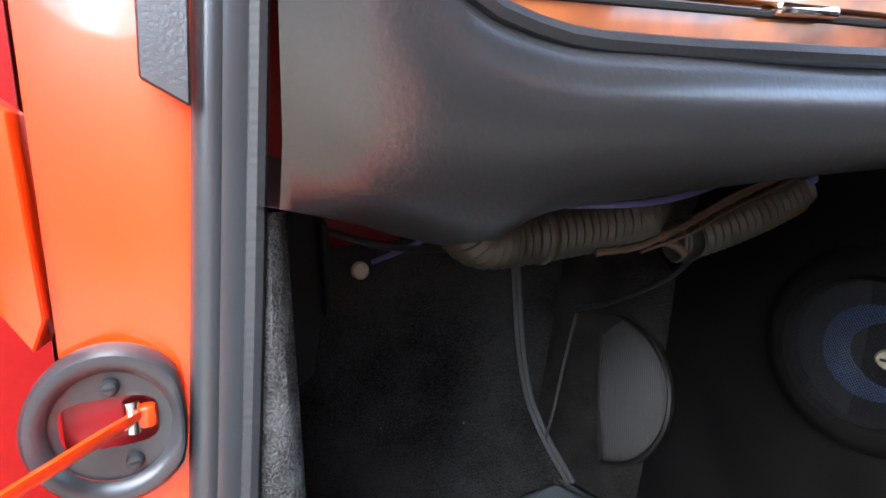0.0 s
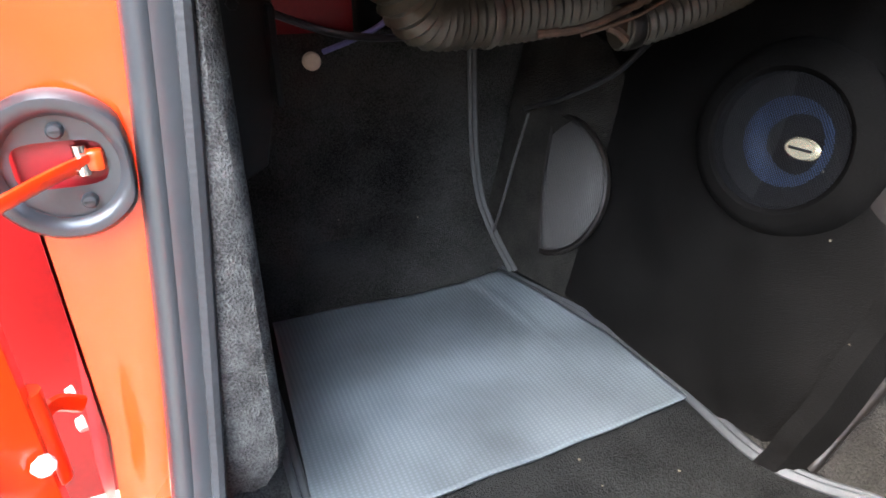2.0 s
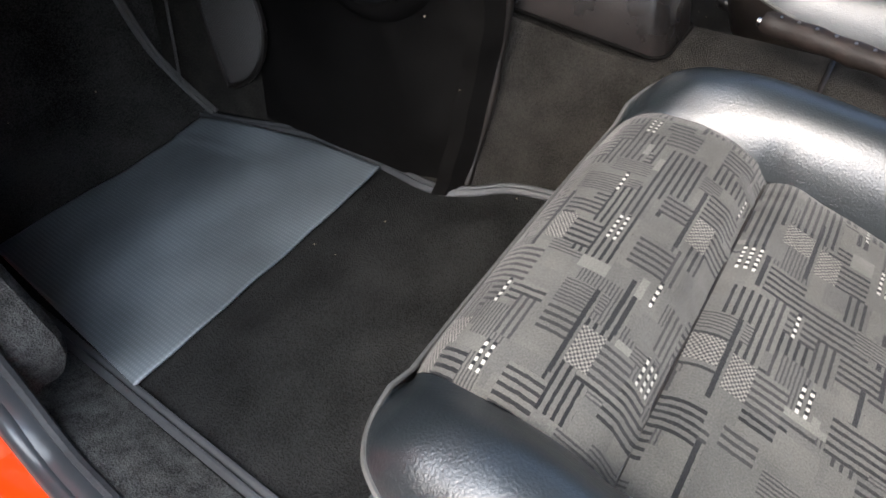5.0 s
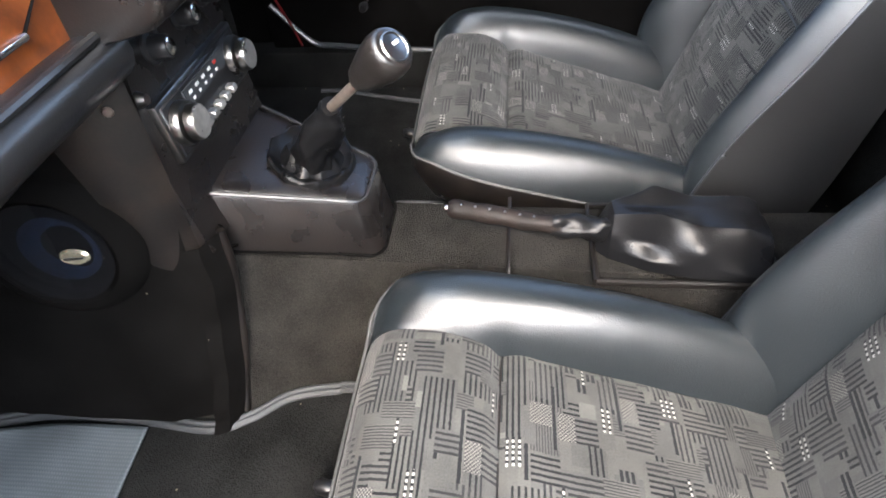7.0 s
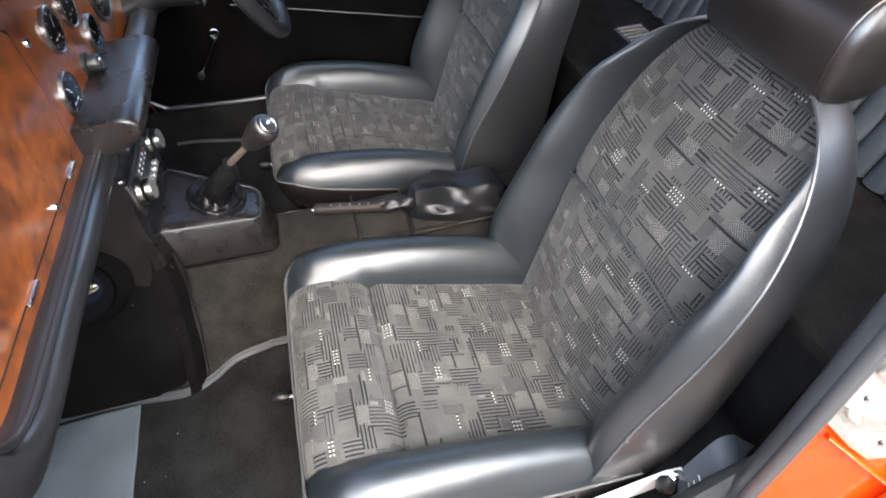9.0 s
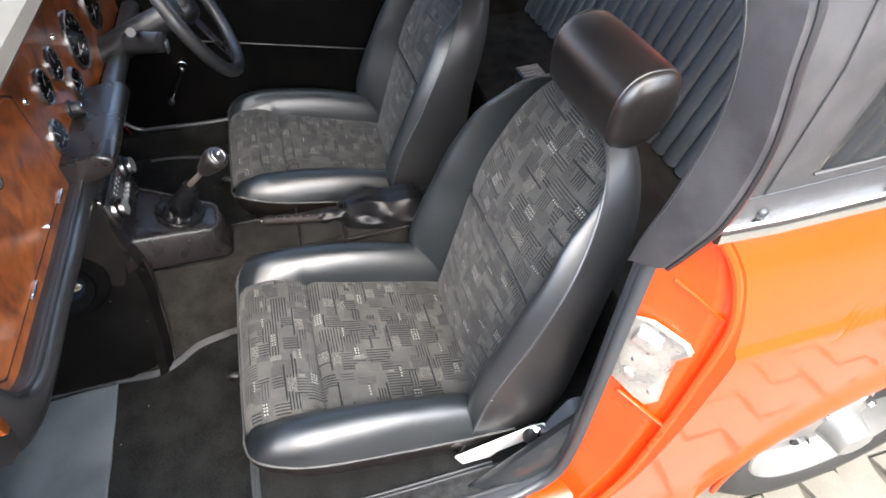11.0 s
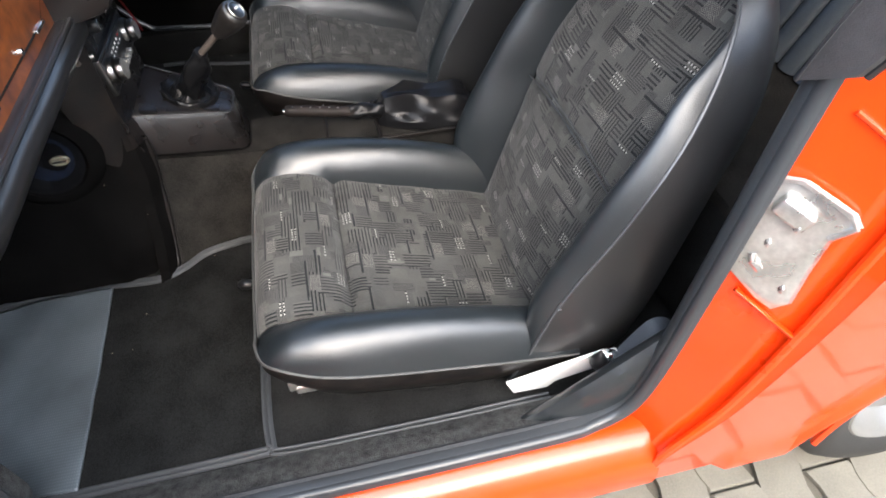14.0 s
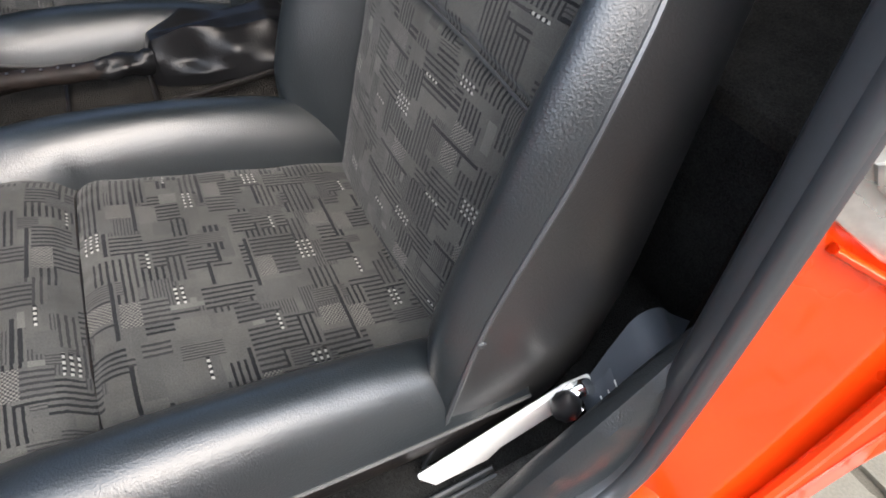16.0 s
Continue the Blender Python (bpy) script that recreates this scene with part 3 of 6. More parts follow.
tagged(part("tunnel_carpet", loft(rings, False), CARPET_TUNNEL), "dark grey carpet over the transmission tunnel", "carpet", kind="structure")


def bound_edge(name, pts, label, r=0.0045, flat=0.6):
    ob = part(name, tube(smooth_line(pts, 8), r, 8, flat=flat), BINDING, None, label)
    return tagged(ob, label, "carpet binding", kind="structure")


for off in (0.0, 0.0075):
    bound_edge("carpet_binding", [(-0.25 - off, 0.60, FLOOR + 0.003), (-0.240 - off, 0.544, FLOOR + 0.003), (-0.203 - off, 0.405, FLOOR + 0.003), (-0.202 - off, 0.278, FLOOR + 0.003),
               (-0.208 - off, 0.19, FLOOR + 0.003), (-0.19 - off, 0.145, FLOOR + 0.003), (-0.16 - off, 0.105, FLOOR + 0.003), (-0.146 - off, 0.05, FLOOR + 0.003),
               (-0.142 - off, 0.0, FLOOR + 0.003), (-0.14 - off, -0.35, FLOOR + 0.003)], "grey vinyl binding along the tunnel carpet edge")
    bound_edge("carpet_binding", [(-0.596 + off, 0.62, FLOOR + 0.003), (-0.596 + off, 0.3, FLOOR + 0.003), (-0.594 + off, 0.02, FLOOR + 0.003), (-0.592 + off, 0.0, FLOOR + 0.004),
               (-0.60 + off, -0.03, FLOOR + 0.003), (-0.604 + off, -0.25, FLOOR + 0.003), (-0.604 + off, -0.42, FLOOR + 0.003)], "grey vinyl binding along the sill carpet edge")
    bound_edge("carpet_binding", [(-0.592, -0.001 - off, FLOOR + 0.004), (-0.55, 0.004 - off, FLOOR + 0.004), (-0.5, 0.006 - off, FLOOR + 0.004), (-0.40, 0.006 - off, FLOOR + 0.004)],
               "grey vinyl binding across the carpet joint")
    bound_edge("carpet_binding", [(0.205 + off, -0.3, FLOOR + 0.003), (0.205 + off, -0.002, FLOOR + 0.003), (0.20 + off, 0.05, FLOOR + 0.003), (0.2 + off, 0.3, FLOOR + 0.003)],
               "grey vinyl binding beside the driver's carpet")
bound_edge("carpet_binding", [(0.585, 0.25, FLOOR + 0.003), (0.58, 0.188, FLOOR + 0.003), (0.535, -0.019, FLOOR + 0.003), (0.53, -0.4, FLOOR + 0.003)], "grey vinyl binding by the far sill")

# toe board and inner side of the footwell
TOE_Y = 0.665


def toe(u, v):
    x = -0.62 + 0.46 * u
    return (x, TOE_Y - 0.094 * max(0, 1 - v / (0.11 + 0.15 * u)) ** 1.15 * (1.05 - 0.12 * u), FLOOR + 0.32 * v)


tagged(part("toe_board_carpet", sheet(toe, 16, 24), CARPET_TOE), "black carpet on the passenger toe board", "carpet", kind="structure")
tagged(part("toe_board_carpet", sheet(lambda u, v: (0.24 + 0.38 * u, TOE_Y, FLOOR + 0.5 * v), 4, 4), CARPET), "black carpet on the driver's toe board", "carpet", kind="structure")
for off in (0.0, 0.007):
    edge = bound_edge("carpet_binding", [(-0.236 - off, 0.566, FLOOR + 0.006), (-0.238 - off, 0.612, FLOOR + 0.034), (-0.241 - off, 0.638, FLOOR + 0.060), (-0.250 - off, 0.648, 0.34), (-0.260 - off, 0.652, 0.42), (-0.266 - off, 0.654, 0.57)], "grey vinyl binding up the toe board corner", 0.0034)
    edge.data.materials[0] = PALEBIND
edge = bound_edge("carpet_binding", [(-0.241, 0.638, FLOOR + 0.010), (-0.244, 0.60, 0.335), (-0.229, 0.598, 0.40), (-0.212, 0.598, 0.46)], "loose thin edge of the tunnel carpet", 0.003)
edge.data.materials[0] = PALEBIND

# ---- car body ----
body = thing("sports_car", (0, -0.2, GROUND), "bright red painted body of an old two-seater sports car", "car")
B = Matrix.Translation((0, 0.2, -GROUND))


def bpart(name, bm, material, label="", parent=None):
    bm.transform(B)
    return part(name, bm, material, parent or body, label)


# sill: rounded top, outer drop and lower lip
prof = [(-0.640, 0.262), (-0.684, 0.272), (-0.700, 0.270), (-0.712, 0.262), (-0.722, 0.249), (-0.728, 0.243), (-0.733, 0.232), (-0.738, 0.205), (-0.736, 0.176), (-0.72, 0.165)]
bpart("sill", loft([[(x, 0.33 - 0.87 * i / 16, z) for x, z in prof] for i in range(17)], False), RED, "red painted door sill")
# B post: jamb facing the door
JIN = [(0.24, -0.50), (0.30, -0.51), (0.39, -0.536), (0.535, -0.551), (0.687, -0.567), (0.80, -0.578), (0.88, -0.585)]
JOUT = [(0.24, -0.53), (0.26, -0.535), (0.379, -0.593), (0.503, -0.622), (0.613, -0.640), (0.722, -0.652), (0.80, -0.645), (0.85, -0.625), (0.88, -0.60)]


JWID = [(0.24, 0.088), (0.74, 0.088), (0.77, 0.083), (0.80, 0.0745), (0.82, 0.0675), (0.84, 0.0585), (0.855, 0.050), (0.872, 0.042)]


def jamb(u, v):
    z = 0.24 + 0.632 * v
    yi, yo = lerp_table(z, JIN), lerp_table(z, JOUT)
    x = -0.645 - lerp_table(z, JWID) * u
    dish = 0.012 * math.sin(math.pi * min(1, u * 1.25)) if u < 0.8 else 0.010 * (u - 0.8) / 0.2
    a, c = min(1.0, max(0.0, (u - 0.74) / 0.10)), min(1.0, max(0.0, (1.0 - u) / 0.06))
    chan = 0.0075 * a * a * (3 - 2 * a) * c * c * (3 - 2 * c)
    return (x, yi + (yo - yi) * u - dish * 0.4 - chan, z)


bpart("door_jamb", sheet(jamb, 60, 40), RED, "red painted rear door jamb")
lip = [(-0.6455 - lerp_table(z, JWID), lerp_table(z, JOUT) + 0.004, z) for z in [0.26 + 0.03 * i for i in range(21)]]
bpart("jamb_lip", tube(smooth_line(lip, 2), 0.0055, 8), RED)


def onj(x, z, d=0.0):
    """A place on the rear jamb, d metres in front of it."""
    yi, yo = lerp_table(z, JIN), lerp_table(z, JOUT)
    u = (-0.645 - x) / 0.088
    return Vector((x, yi + (yo - yi) * u + d, z))


bpart("jamb_rib", tube([onj(-0.672, 0.544), onj(-0.70, 0.531, 0.002), onj(-0.728, 0.516)], 0.0088, 12, flat=0.36), RED, "short pressed rib below the striker")
bpart("jamb_crease", tube([onj(-0.672, 0.77, -0.0038), onj(-0.70, 0.752, -0.0038), onj(-0.722, 0.735, -0.0038)], 0.0045, 8, flat=0.55), RED, "faint pressed crease above the striker")
# rear wing with wheel arch
WPROF = [(0.15, -0.728), (0.25, -0.736), (0.45, -0.746), (0.60, -0.752), (0.688, -0.7535), (0.696, -0.7525), (0.703, -0.7455), (0.71, -0.7440), (0.74, -0.7395), (0.77, -0.733), (0.80, -0.7245), (0.82, -0.7175), (0.84, -0.7085), (0.855, -0.700), (0.866, -0.690)]
ARCH_Y, ARCH_Z, ARCH_R = -1.10, 0.20, 0.305


def zlow(y):
    d = abs(y - ARCH_Y)
    if d < ARCH_R:
        return ARCH_Z + math.sqrt(ARCH_R ** 2 - d ** 2)
    return 0.168 + 0.05 * max(0, 1 - (d - ARCH_R) / 0.04) * 0


def wing(u, v):
    yn = -0.60 - 1.25 * u
    z = zlow(yn) + (0.866 - zlow(yn)) * v
    y = yn + (lerp_table(z, JOUT) - 0.004 + 0.60) * (1 - u) ** 6
    x = lerp_table(z, WPROF)
    flare = 0.012 * math.exp(-((z - zlow(yn)) / 0.05) ** 2) if abs(yn - ARCH_Y) < ARCH_R + 0.1 else 0
    return (x - flare, y, z)


bpart("wing_return", sheet(lambda u, v: (-0.642 - lerp_table(0.17 + 0.69 * v, JWID) + (lerp_table(0.17 + 0.69 * v, WPROF) + 0.642 + lerp_table(0.17 + 0.69 * v, JWID)) * u, lerp_table(0.17 + 0.69 * v, JOUT) + 0.003 - 0.008 * u, 0.17 + 0.69 * v), 3, 40), RED)
bpart("rear_wing", sheet(wing, 100, 120), RED, "glossy red rear wing with a rounded wheel arch")
arch = [(-0.745, ARCH_Y + ARCH_R * math.cos(a), ARCH_Z + ARCH_R * math.sin(a)) for a in [math.pi * k / 30 for k in range(31)]]
bpart("wheel_arch_lip", tube(arch, 0.006, 6), RED)
bpart("wheel_arch_liner", loft([[(x, ARCH_Y + 0.31 * math.cos(a), ARCH_Z + 0.31 * math.sin(a)) for a in [math.pi * k / 24 for k in range(25)]] for x in (-0.735, -0.45)], False), DARK)
bpart("rear_deck", box(1.38, 0.75, 0.02, 0.006, 2, Matrix.Translation((0, -1.45, 0.858))), RED)
bpart("deck_corner", box(0.045, 0.10, 0.022, 0.008, 3, Matrix.Translation((-0.680, -0.655, 0.855))), RED)
rows = []
for k in range(25):
    y = -0.598 - 0.80 * k / 24
    out = 0.004 * min(1.0, k / 2)
    rows.append([(-0.690 - out, y, 0.862), (-0.7085 - out, y, 0.8625), (-0.7125 - out, y, 0.866), (-0.7135 - out, y, 0.873), (-0.7125 - out, y, 0.880), (-0.7085 - out, y, 0.8845), (-0.700, y, 0.886), (-0.690, y, 0.885)])
bpart("chrome_strip", loft(rows, True, True), CHROME, "broad polished strip under the hood's lower edge")
# far side and front close the shell
bpart("far_side", box(0.05, 3.2, 0.62, 0.01, 1, Matrix.Translation((0.71, -0.3, 0.52))), RED)
bpart("far_kick_panel", box(0.012, 0.55, 0.55, 0.004, 1, Matrix.Translation((0.672, 0.46, 0.52))), PANEL, "black felt lining in the driver's footwell")
bpart("scuttle", box(1.40, 0.9, 0.03, 0.01, 1, Matrix.Translation((0, 1.05, 0.875))), RED)
bpart("firewall", box(1.36, 0.03, 0.75, 0.004, 1, Matrix.Translation((0, 0.735, 0.50))), RED_SHADED, "red painted firewall behind the carpet")
# Sheet added to keep the firewall dark beside its visible red strip.
bpart("firewall_dark_sheet", box(0.62, 0.02, 0.30, 0.006, 2, Matrix.Translation((-0.10, 0.700, 0.64))), PANEL, "black sheet added over the dark middle of the firewall")
bpart("underfloor", box(1.34, 2.6, 0.05, 0.01, 1, Matrix.Translation((0, -0.3, 0.195))), DARK)
bpart("rear_bulkhead", box(1.30, 0.02, 0.70, 0.004, 1, Matrix.Translation((0, -1.12, 0.52))), DARK)
bpart("front_wing", box(0.03, 0.9, 0.62, 0.01, 2, Matrix.Translation((-0.80, 0.90, 0.52))), RED, "red front wing")

# A post: painted face behind the door's hinge edge
SEALX = [(0.27, -0.670), (0.30, -0.668), (0.40, -0.655), (0.50, -0.644), (0.60, -0.634), (0.75, -0.620), (1.0, -0.598)]


def apost(u, v):
    z = 0.245 + 0.75 * v
    xr = lerp_table(z, SEALX) - 0.0125
    x = -0.704 + (xr + 0.704) * u
    y = 0.286 + 0.006 * math.cos(math.pi * u) - 0.02 * max(0, 1 - v * 9) ** 2
    return (x - 0.014 * max(0, 1 - v * 6) * (1 - u), y, z)


bpart("hinge_post", sheet(apost, 18, 30), RED, "red hinge post with door check opening")
# Recess side and back carry the darkened red; their shade is in the colour.
bpart("hinge_post_side", sheet(lambda u, v: (-0.706 - 0.014 * max(0, 1 - v * 6) - 0.03 * u, 0.292 + 0.13 * u, 0.245 + 0.75 * v), 8, 12), RED_SHADED, "inside of the hinge recess, its red darkened for shade")
bpart("hinge_recess_back", box(0.16, 0.012, 0.80, 0.003, 1, Matrix.Translation((-0.80, 0.428, 0.60))), RED_SHADED)
bpart("hinge_arm", tube(smooth_line([(-0.722, 0.33, 0.372), (-0.733, 0.318, 0.386), (-0.742, 0.31, 0.380), (-0.746, 0.306, 0.362)], 5), 0.006, 8, flat=0.5), RED, "curved hinge arm")
for hz in (0.345, 0.372):
    bpart("hinge_stud", lathe([(0.0001, 0.006), (0.005, 0.005), (0.006, 0)], 6, facing((-0.728, 0.345, hz), (-1, -0.4, 0))), WHITE)
bpart("inner_pillar", box(0.035, 0.40, 0.60, 0.004, 1, Matrix.Translation((-0.655, 0.50, 0.65))), RED_SHADED)
bpart("hinge_flange", slab([(-0.722, 0.290, 0.70), (-0.709, 0.286, 0.69), (-0.706, 0.286, 0.60), (-0.712, 0.287, 0.585), (-0.728, 0.292, 0.61)], (0.003, 0.018, 0), 0.001, 1), RED)
# door check: rubber bezel, screws, strap
bez = facing((-0.6835, 0.277, 0.551), (0, -1, 0)) @ Matrix.Diagonal((0.93, 0.93, 0.93, 1))
check = thing("door_check", bez, "grey rubber door check bezel with red strap on hinge post", "door check")
prof = [(0.0265, 0.004), (0.029, 0.0075), (0.032, 0.009), (0.0355, 0.0085), (0.038, 0.005), (0.0385, -0.004)]


def bezring(r, z):
    out = []
    for k in range(40):
        a = 2 * math.pi * k / 40
        x, y = r * math.cos(a), r * 1.04 * math.sin(a)
        if x > 0.030:
            x = 0.030 + (x - 0.030) * 0.35
        out.append((x, y, z))
    return out


part("bezel", loft([bezring(r, z) for r, z in prof]), RUBBER, check, "grey rubber rim, flattened on the inner side")
bm = bmesh.new()
outer = [bm.verts.new((x * 0.99, y * 0.99, 0.002)) for x, y, z in bezring(0.0275, 0)]
hole = [bm.verts.new(p) for p in [(0.0215 * math.copysign(min(1, abs(math.cos(a)) ** 0.5), math.cos(a)) - 0.001, 0.0125 * math.copysign(min(1, abs(math.sin(a)) ** 0.5), math.sin(a)) + 0.001, 0.001)
        for a in [2 * math.pi * k / 40 for k in range(40)]]]
for k in range(40):
    bm.faces.new((outer[k], outer[(k + 1) % 40], hole[(k + 1) % 40], hole[k]))
part("recess_plate", bm, RUBBER, check)
part("hole_back", box(0.044, 0.03, 0.002, 0.0, 1, Matrix.Translation((0, 0.001, -0.006))), RED_SHADED, check)
for sx, sy in ((0.001, 0.0195), (0.008, -0.0195)):
    sc = part("screw", lathe([(0.0001, 0.0055), (0.003, 0.005), (0.0042, 0.0035), (0.0042, 0.001)], 14, Matrix.Translation((sx, sy, 0.001))), RUBBER, check)
    part("screw_slot", box(0.005, 0.001, 0.0008, 0, 1, Matrix.Translation((sx, sy, 0.0066))), DARK, sc)
part("pivot", lathe([(0.004, -0.008), (0.004, 0.008), (0.0001, 0.0085)], 12, pose(0.009, 0.003, 0.002, 90, 0, 0)), CHROME, check)
part("pivot_block", box(0.009, 0.012, 0.009, 0.003, 2, Matrix.Translation((0.0155, 0.002, 0.001))), RED, check)
part("strap", tube(smooth_line([(0.010, 0.001, 0.001), (-0.005, -0.002, 0.012), (-0.028, -0.010, 0.022), (-0.050, -0.018, 0.030), (-0.062, -0.021, 0.034)], 6), 0.0085, 8, flat=0.36), RED, check, "flat red check strap")
part("strap_rivet", lathe([(0.0001, 0.004), (0.004, 0.003), (0.005, -0.003)], 12, Matrix.Translation((-0.058, -0.0195, 0.036))), STEEL, check)

# ---- open passenger door, swung forward on its hinges ----
DOOR = Matrix.Translation((-0.742, 0.300, 0.245)) @ Matrix.Rotation(radians(-146), 4, "Z")
pdoor = thing("open_door", DOOR, "red passenger door standing wide open on its hinges", "car door")


def doorline(inset):
    pts = []
    L, H, R = 0.90, 0.62, 0.06
    for cx, cz, a0 in ((R, R, 180), (L - 0.14, 0.14, 270), (L - 0.03, H - 0.03, 0), (0.03, H - 0.03, 90)):
        rr = {R: R, L - 0.14: 0.14}.get(cx, 0.03)
        for k in range(7):
            a = radians(a0 + 15 * k)
            pts.append((cx + (rr - inset) * math.cos(a), cz + (rr - inset) * math.sin(a)))
    return pts


part("door_shell", loft([[(x, y, z) for x, z in doorline(i)] for i, y in ((0.012, -0.050), (0.0, -0.044), (0.0, 0.010), (0.006, 0.018), (0.020, 0.020))], True, True), RED, pdoor)
part("door_trim", loft([[(x, y, z) for x, z in doorline(i)] for i, y in ((0.035, 0.019), (0.036, 0.026), (0.042, 0.028))], True, True), MAPLIGHT, pdoor, "dark door trim panel")
for hz in (0.10, 0.42):
    hg = part("hinge", tube([(0.0, 0.006, hz), (0.0, 0.006, hz + 0.07)], 0.008, 10), RED, pdoor)
    part("hinge_bolt", lathe([(0.0001, 0.006), (0.006, 0.005), (0.007, 0)], 8, pose(0.01, 0.022, hz + 0.03, -90, 0, 0)), WHITE, hg)

# ---- rubber seals, sill carpet, kick pad ----
SEALP = [(-0.598, 0.280, 1.0), (-0.620, 0.280, 0.75), (-0.634, 0.280, 0.60), (-0.644, 0.280, 0.50), (-0.655, 0.277, 0.40), (-0.664, 0.265, 0.325), (-0.671, 0.235, 0.288), (-0.674, 0.18, 0.279), (-0.675, 0.0, 0.278), (-0.675, -0.38, 0.278),
         (-0.671, -0.455, 0.281), (-0.668, -0.505, 0.312), (-0.665, -0.528, 0.39), (-0.663, -0.543, 0.535), (-0.659, -0.558, 0.687), (-0.655, -0.57, 0.79), (-0.652, -0.575, 0.81)]
line = smooth_line(SEALP, 10)
seal = thing("door_seal", (-0.66, 0, 0.30), "dark grey rubber door seal running round the door opening", "door seal")
S = Matrix.Translation((0.66, 0, -0.30))
inward = []
for i, p in enumerate(line):
    t_ = (line[min(i + 1, len(line) - 1)] - line[max(i - 1, 0)]).normalized()
    n_ = Vector((0, -t_.z, t_.y)).normalized() * -1 if abs(t_.x) < 0.9 else Vector((0, 0, 1))
    # inner direction: towards the middle of the door opening
    mid = Vector((0, -0.14, 0.62)) - Vector((0, p.y, p.z))
    if n_.dot(mid) < 0:
        n_ = -n_
    inward.append(n_)
bm = tube([p + Vector((-0.004, 0, 0)) for p in line], 0.0085, 10)
bm.transform(S)
part("bulb", bm, SEAL, seal)
bm = tube([p + Vector((0.0095, 0, 0)) + inward[i] * 0.002 for i, p in enumerate(line)], 0.0035, 8)
bm.transform(S)
part("lip", bm, SEAL, seal)
bm = loft([[p + Vector((0.003 - 0.0165 * math.cos(math.pi * k / 12), 0, 0)) + n_ * (-0.004 + 0.0115 * math.sin(math.pi * k / 12) ** 0.8) for k in range(13)] for p, n_ in zip(line, inward)], False)
bm.transform(S)
part("flange", bm, SEAL, seal)
# the ribbed inner bead
fine = []
for a, c in zip(line, line[1:]):
    k = max(1, round((c - a).length / 0.0012))
    fine += [a.lerp(c, j / k) for j in range(k)]
rr = [0.0052 + 0.00016 * (0, 1, 0, -1)[i % 4] for i in range(len(fine))]
bm = tube([p + Vector((0.0155, 0, 0)) + Vector((0, -0.004, 0.002)) for p in fine], 0.006, 8, radii=rr[:len(fine)])
bm.transform(S)
part("ribbed_bead", bm, BEAD, seal, "ribbed grey rubber bead")


def sillc(u, v):
    y = 0.60 - 1.08 * v
    return (-0.655 + 0.055 * u, y, 0.278 - 0.033 * u ** 1.3 + 0.003 * noise.noise((u * 3, y * 9, 1)))


tagged(part("sill_carpet", sheet(sillc, 8, 60), CARPET_GREY), "worn dark grey carpet over the inner sill", "carpet", kind="structure")
# carpeted kick pad beside the footwell
pad = []
for i in range(17):
    z = 0.290 + 0.352 * i / 16
    w = 0.0015 * math.sin(i * 1.7)
    rnd = 0.012 * max(0, 1 - i / 2) ** 2
    xl = lerp_table(z, SEALX) + 0.017
    pad.append([(xl, 0.284, z), (xl + 0.004 + rnd, 0.277 + rnd, z), ((xl - 0.604) / 2, 0.2745 + rnd + w, z), (-0.606 - rnd, 0.2765 + rnd, z), (-0.600 - rnd, 0.284 + rnd, z), (-0.597 - rnd, 0.31, z), (-0.594 + w, 0.36, z), (-0.592, 0.46, z), (-0.592, 0.58, z), (-0.594, 0.66, z), (-0.64, 0.66, z)])
tagged(part("kick_pad", loft(pad, True, True), CARPET_GREY), "grey carpeted kick pad inside the hinge post", "kick pad", kind="structure")
tagged(part("hanging_trim", slab([(-0.652, 0.268, 0.80), (-0.630, 0.266, 0.80), (-0.638, 0.266, 0.690), (-0.657, 0.268, 0.702)], (0, 0.005, 0), 0.001, 1), VINYL_SMOOTH), "grey vinyl trim end hanging beside the door seal", "trim", kind="structure")

# ---- seats ----
SEATX = -0.340
PIP = lambda y: 0.365 + 0.255 * (y + 0.23)
FABZ = [(-0.50, 0.292), (-0.45, 0.302), (-0.428, 0.310), (-0.30, 0.350), (-0.20, 0.382), (-0.170, 0.391), (-0.160, 0.389), (-0.153, 0.3855), (-0.148, 0.391), (-0.138, 0.404), (-0.11, 0.416), (-0.08, 0.421), (-0.05, 0.420), (-0.03, 0.416), (-0.015, 0.407), (-0.006, 0.398), (-0.001, 0.388)]
FABW = [(-0.50, 0.150), (-0.428, 0.151), (-0.30, 0.153), (-0.15, 0.154), (-0.10, 0.157), (-0.05, 0.159), (-0.02, 0.158), (0.0, 0.155)]
OUTW = [(-0.50, 0.232), (-0.30, 0.243), (-0.15, 0.247), (-0.10, 0.244), (-0.06, 0.236), (-0.035, 0.227), (-0.018, 0.214), (-0.006, 0.195), (0.0, 0.172)]
FABS = [(-0.50, 0.292), (-0.428, 0.310), (-0.30, 0.350), (-0.20, 0.381), (-0.13, 0.399), (-0.08, 0.408), (-0.045, 0.408), (-0.02, 0.401), (-0.001, 0.388)]
CREST = [(-0.50, 0.335), (-0.40, 0.378), (-0.33, 0.403), (-0.25, 0.424), (-0.17, 0.437), (-0.11, 0.442), (-0.07, 0.438), (-0.035, 0.424), (-0.012, 0.404), (0.0, 0.388)]


def seat_rows(n, y0=-0.001, y1=-0.47):
    return [y0 + (y1 - y0) * (i / n) ** 1.25 for i in range(n + 1)]


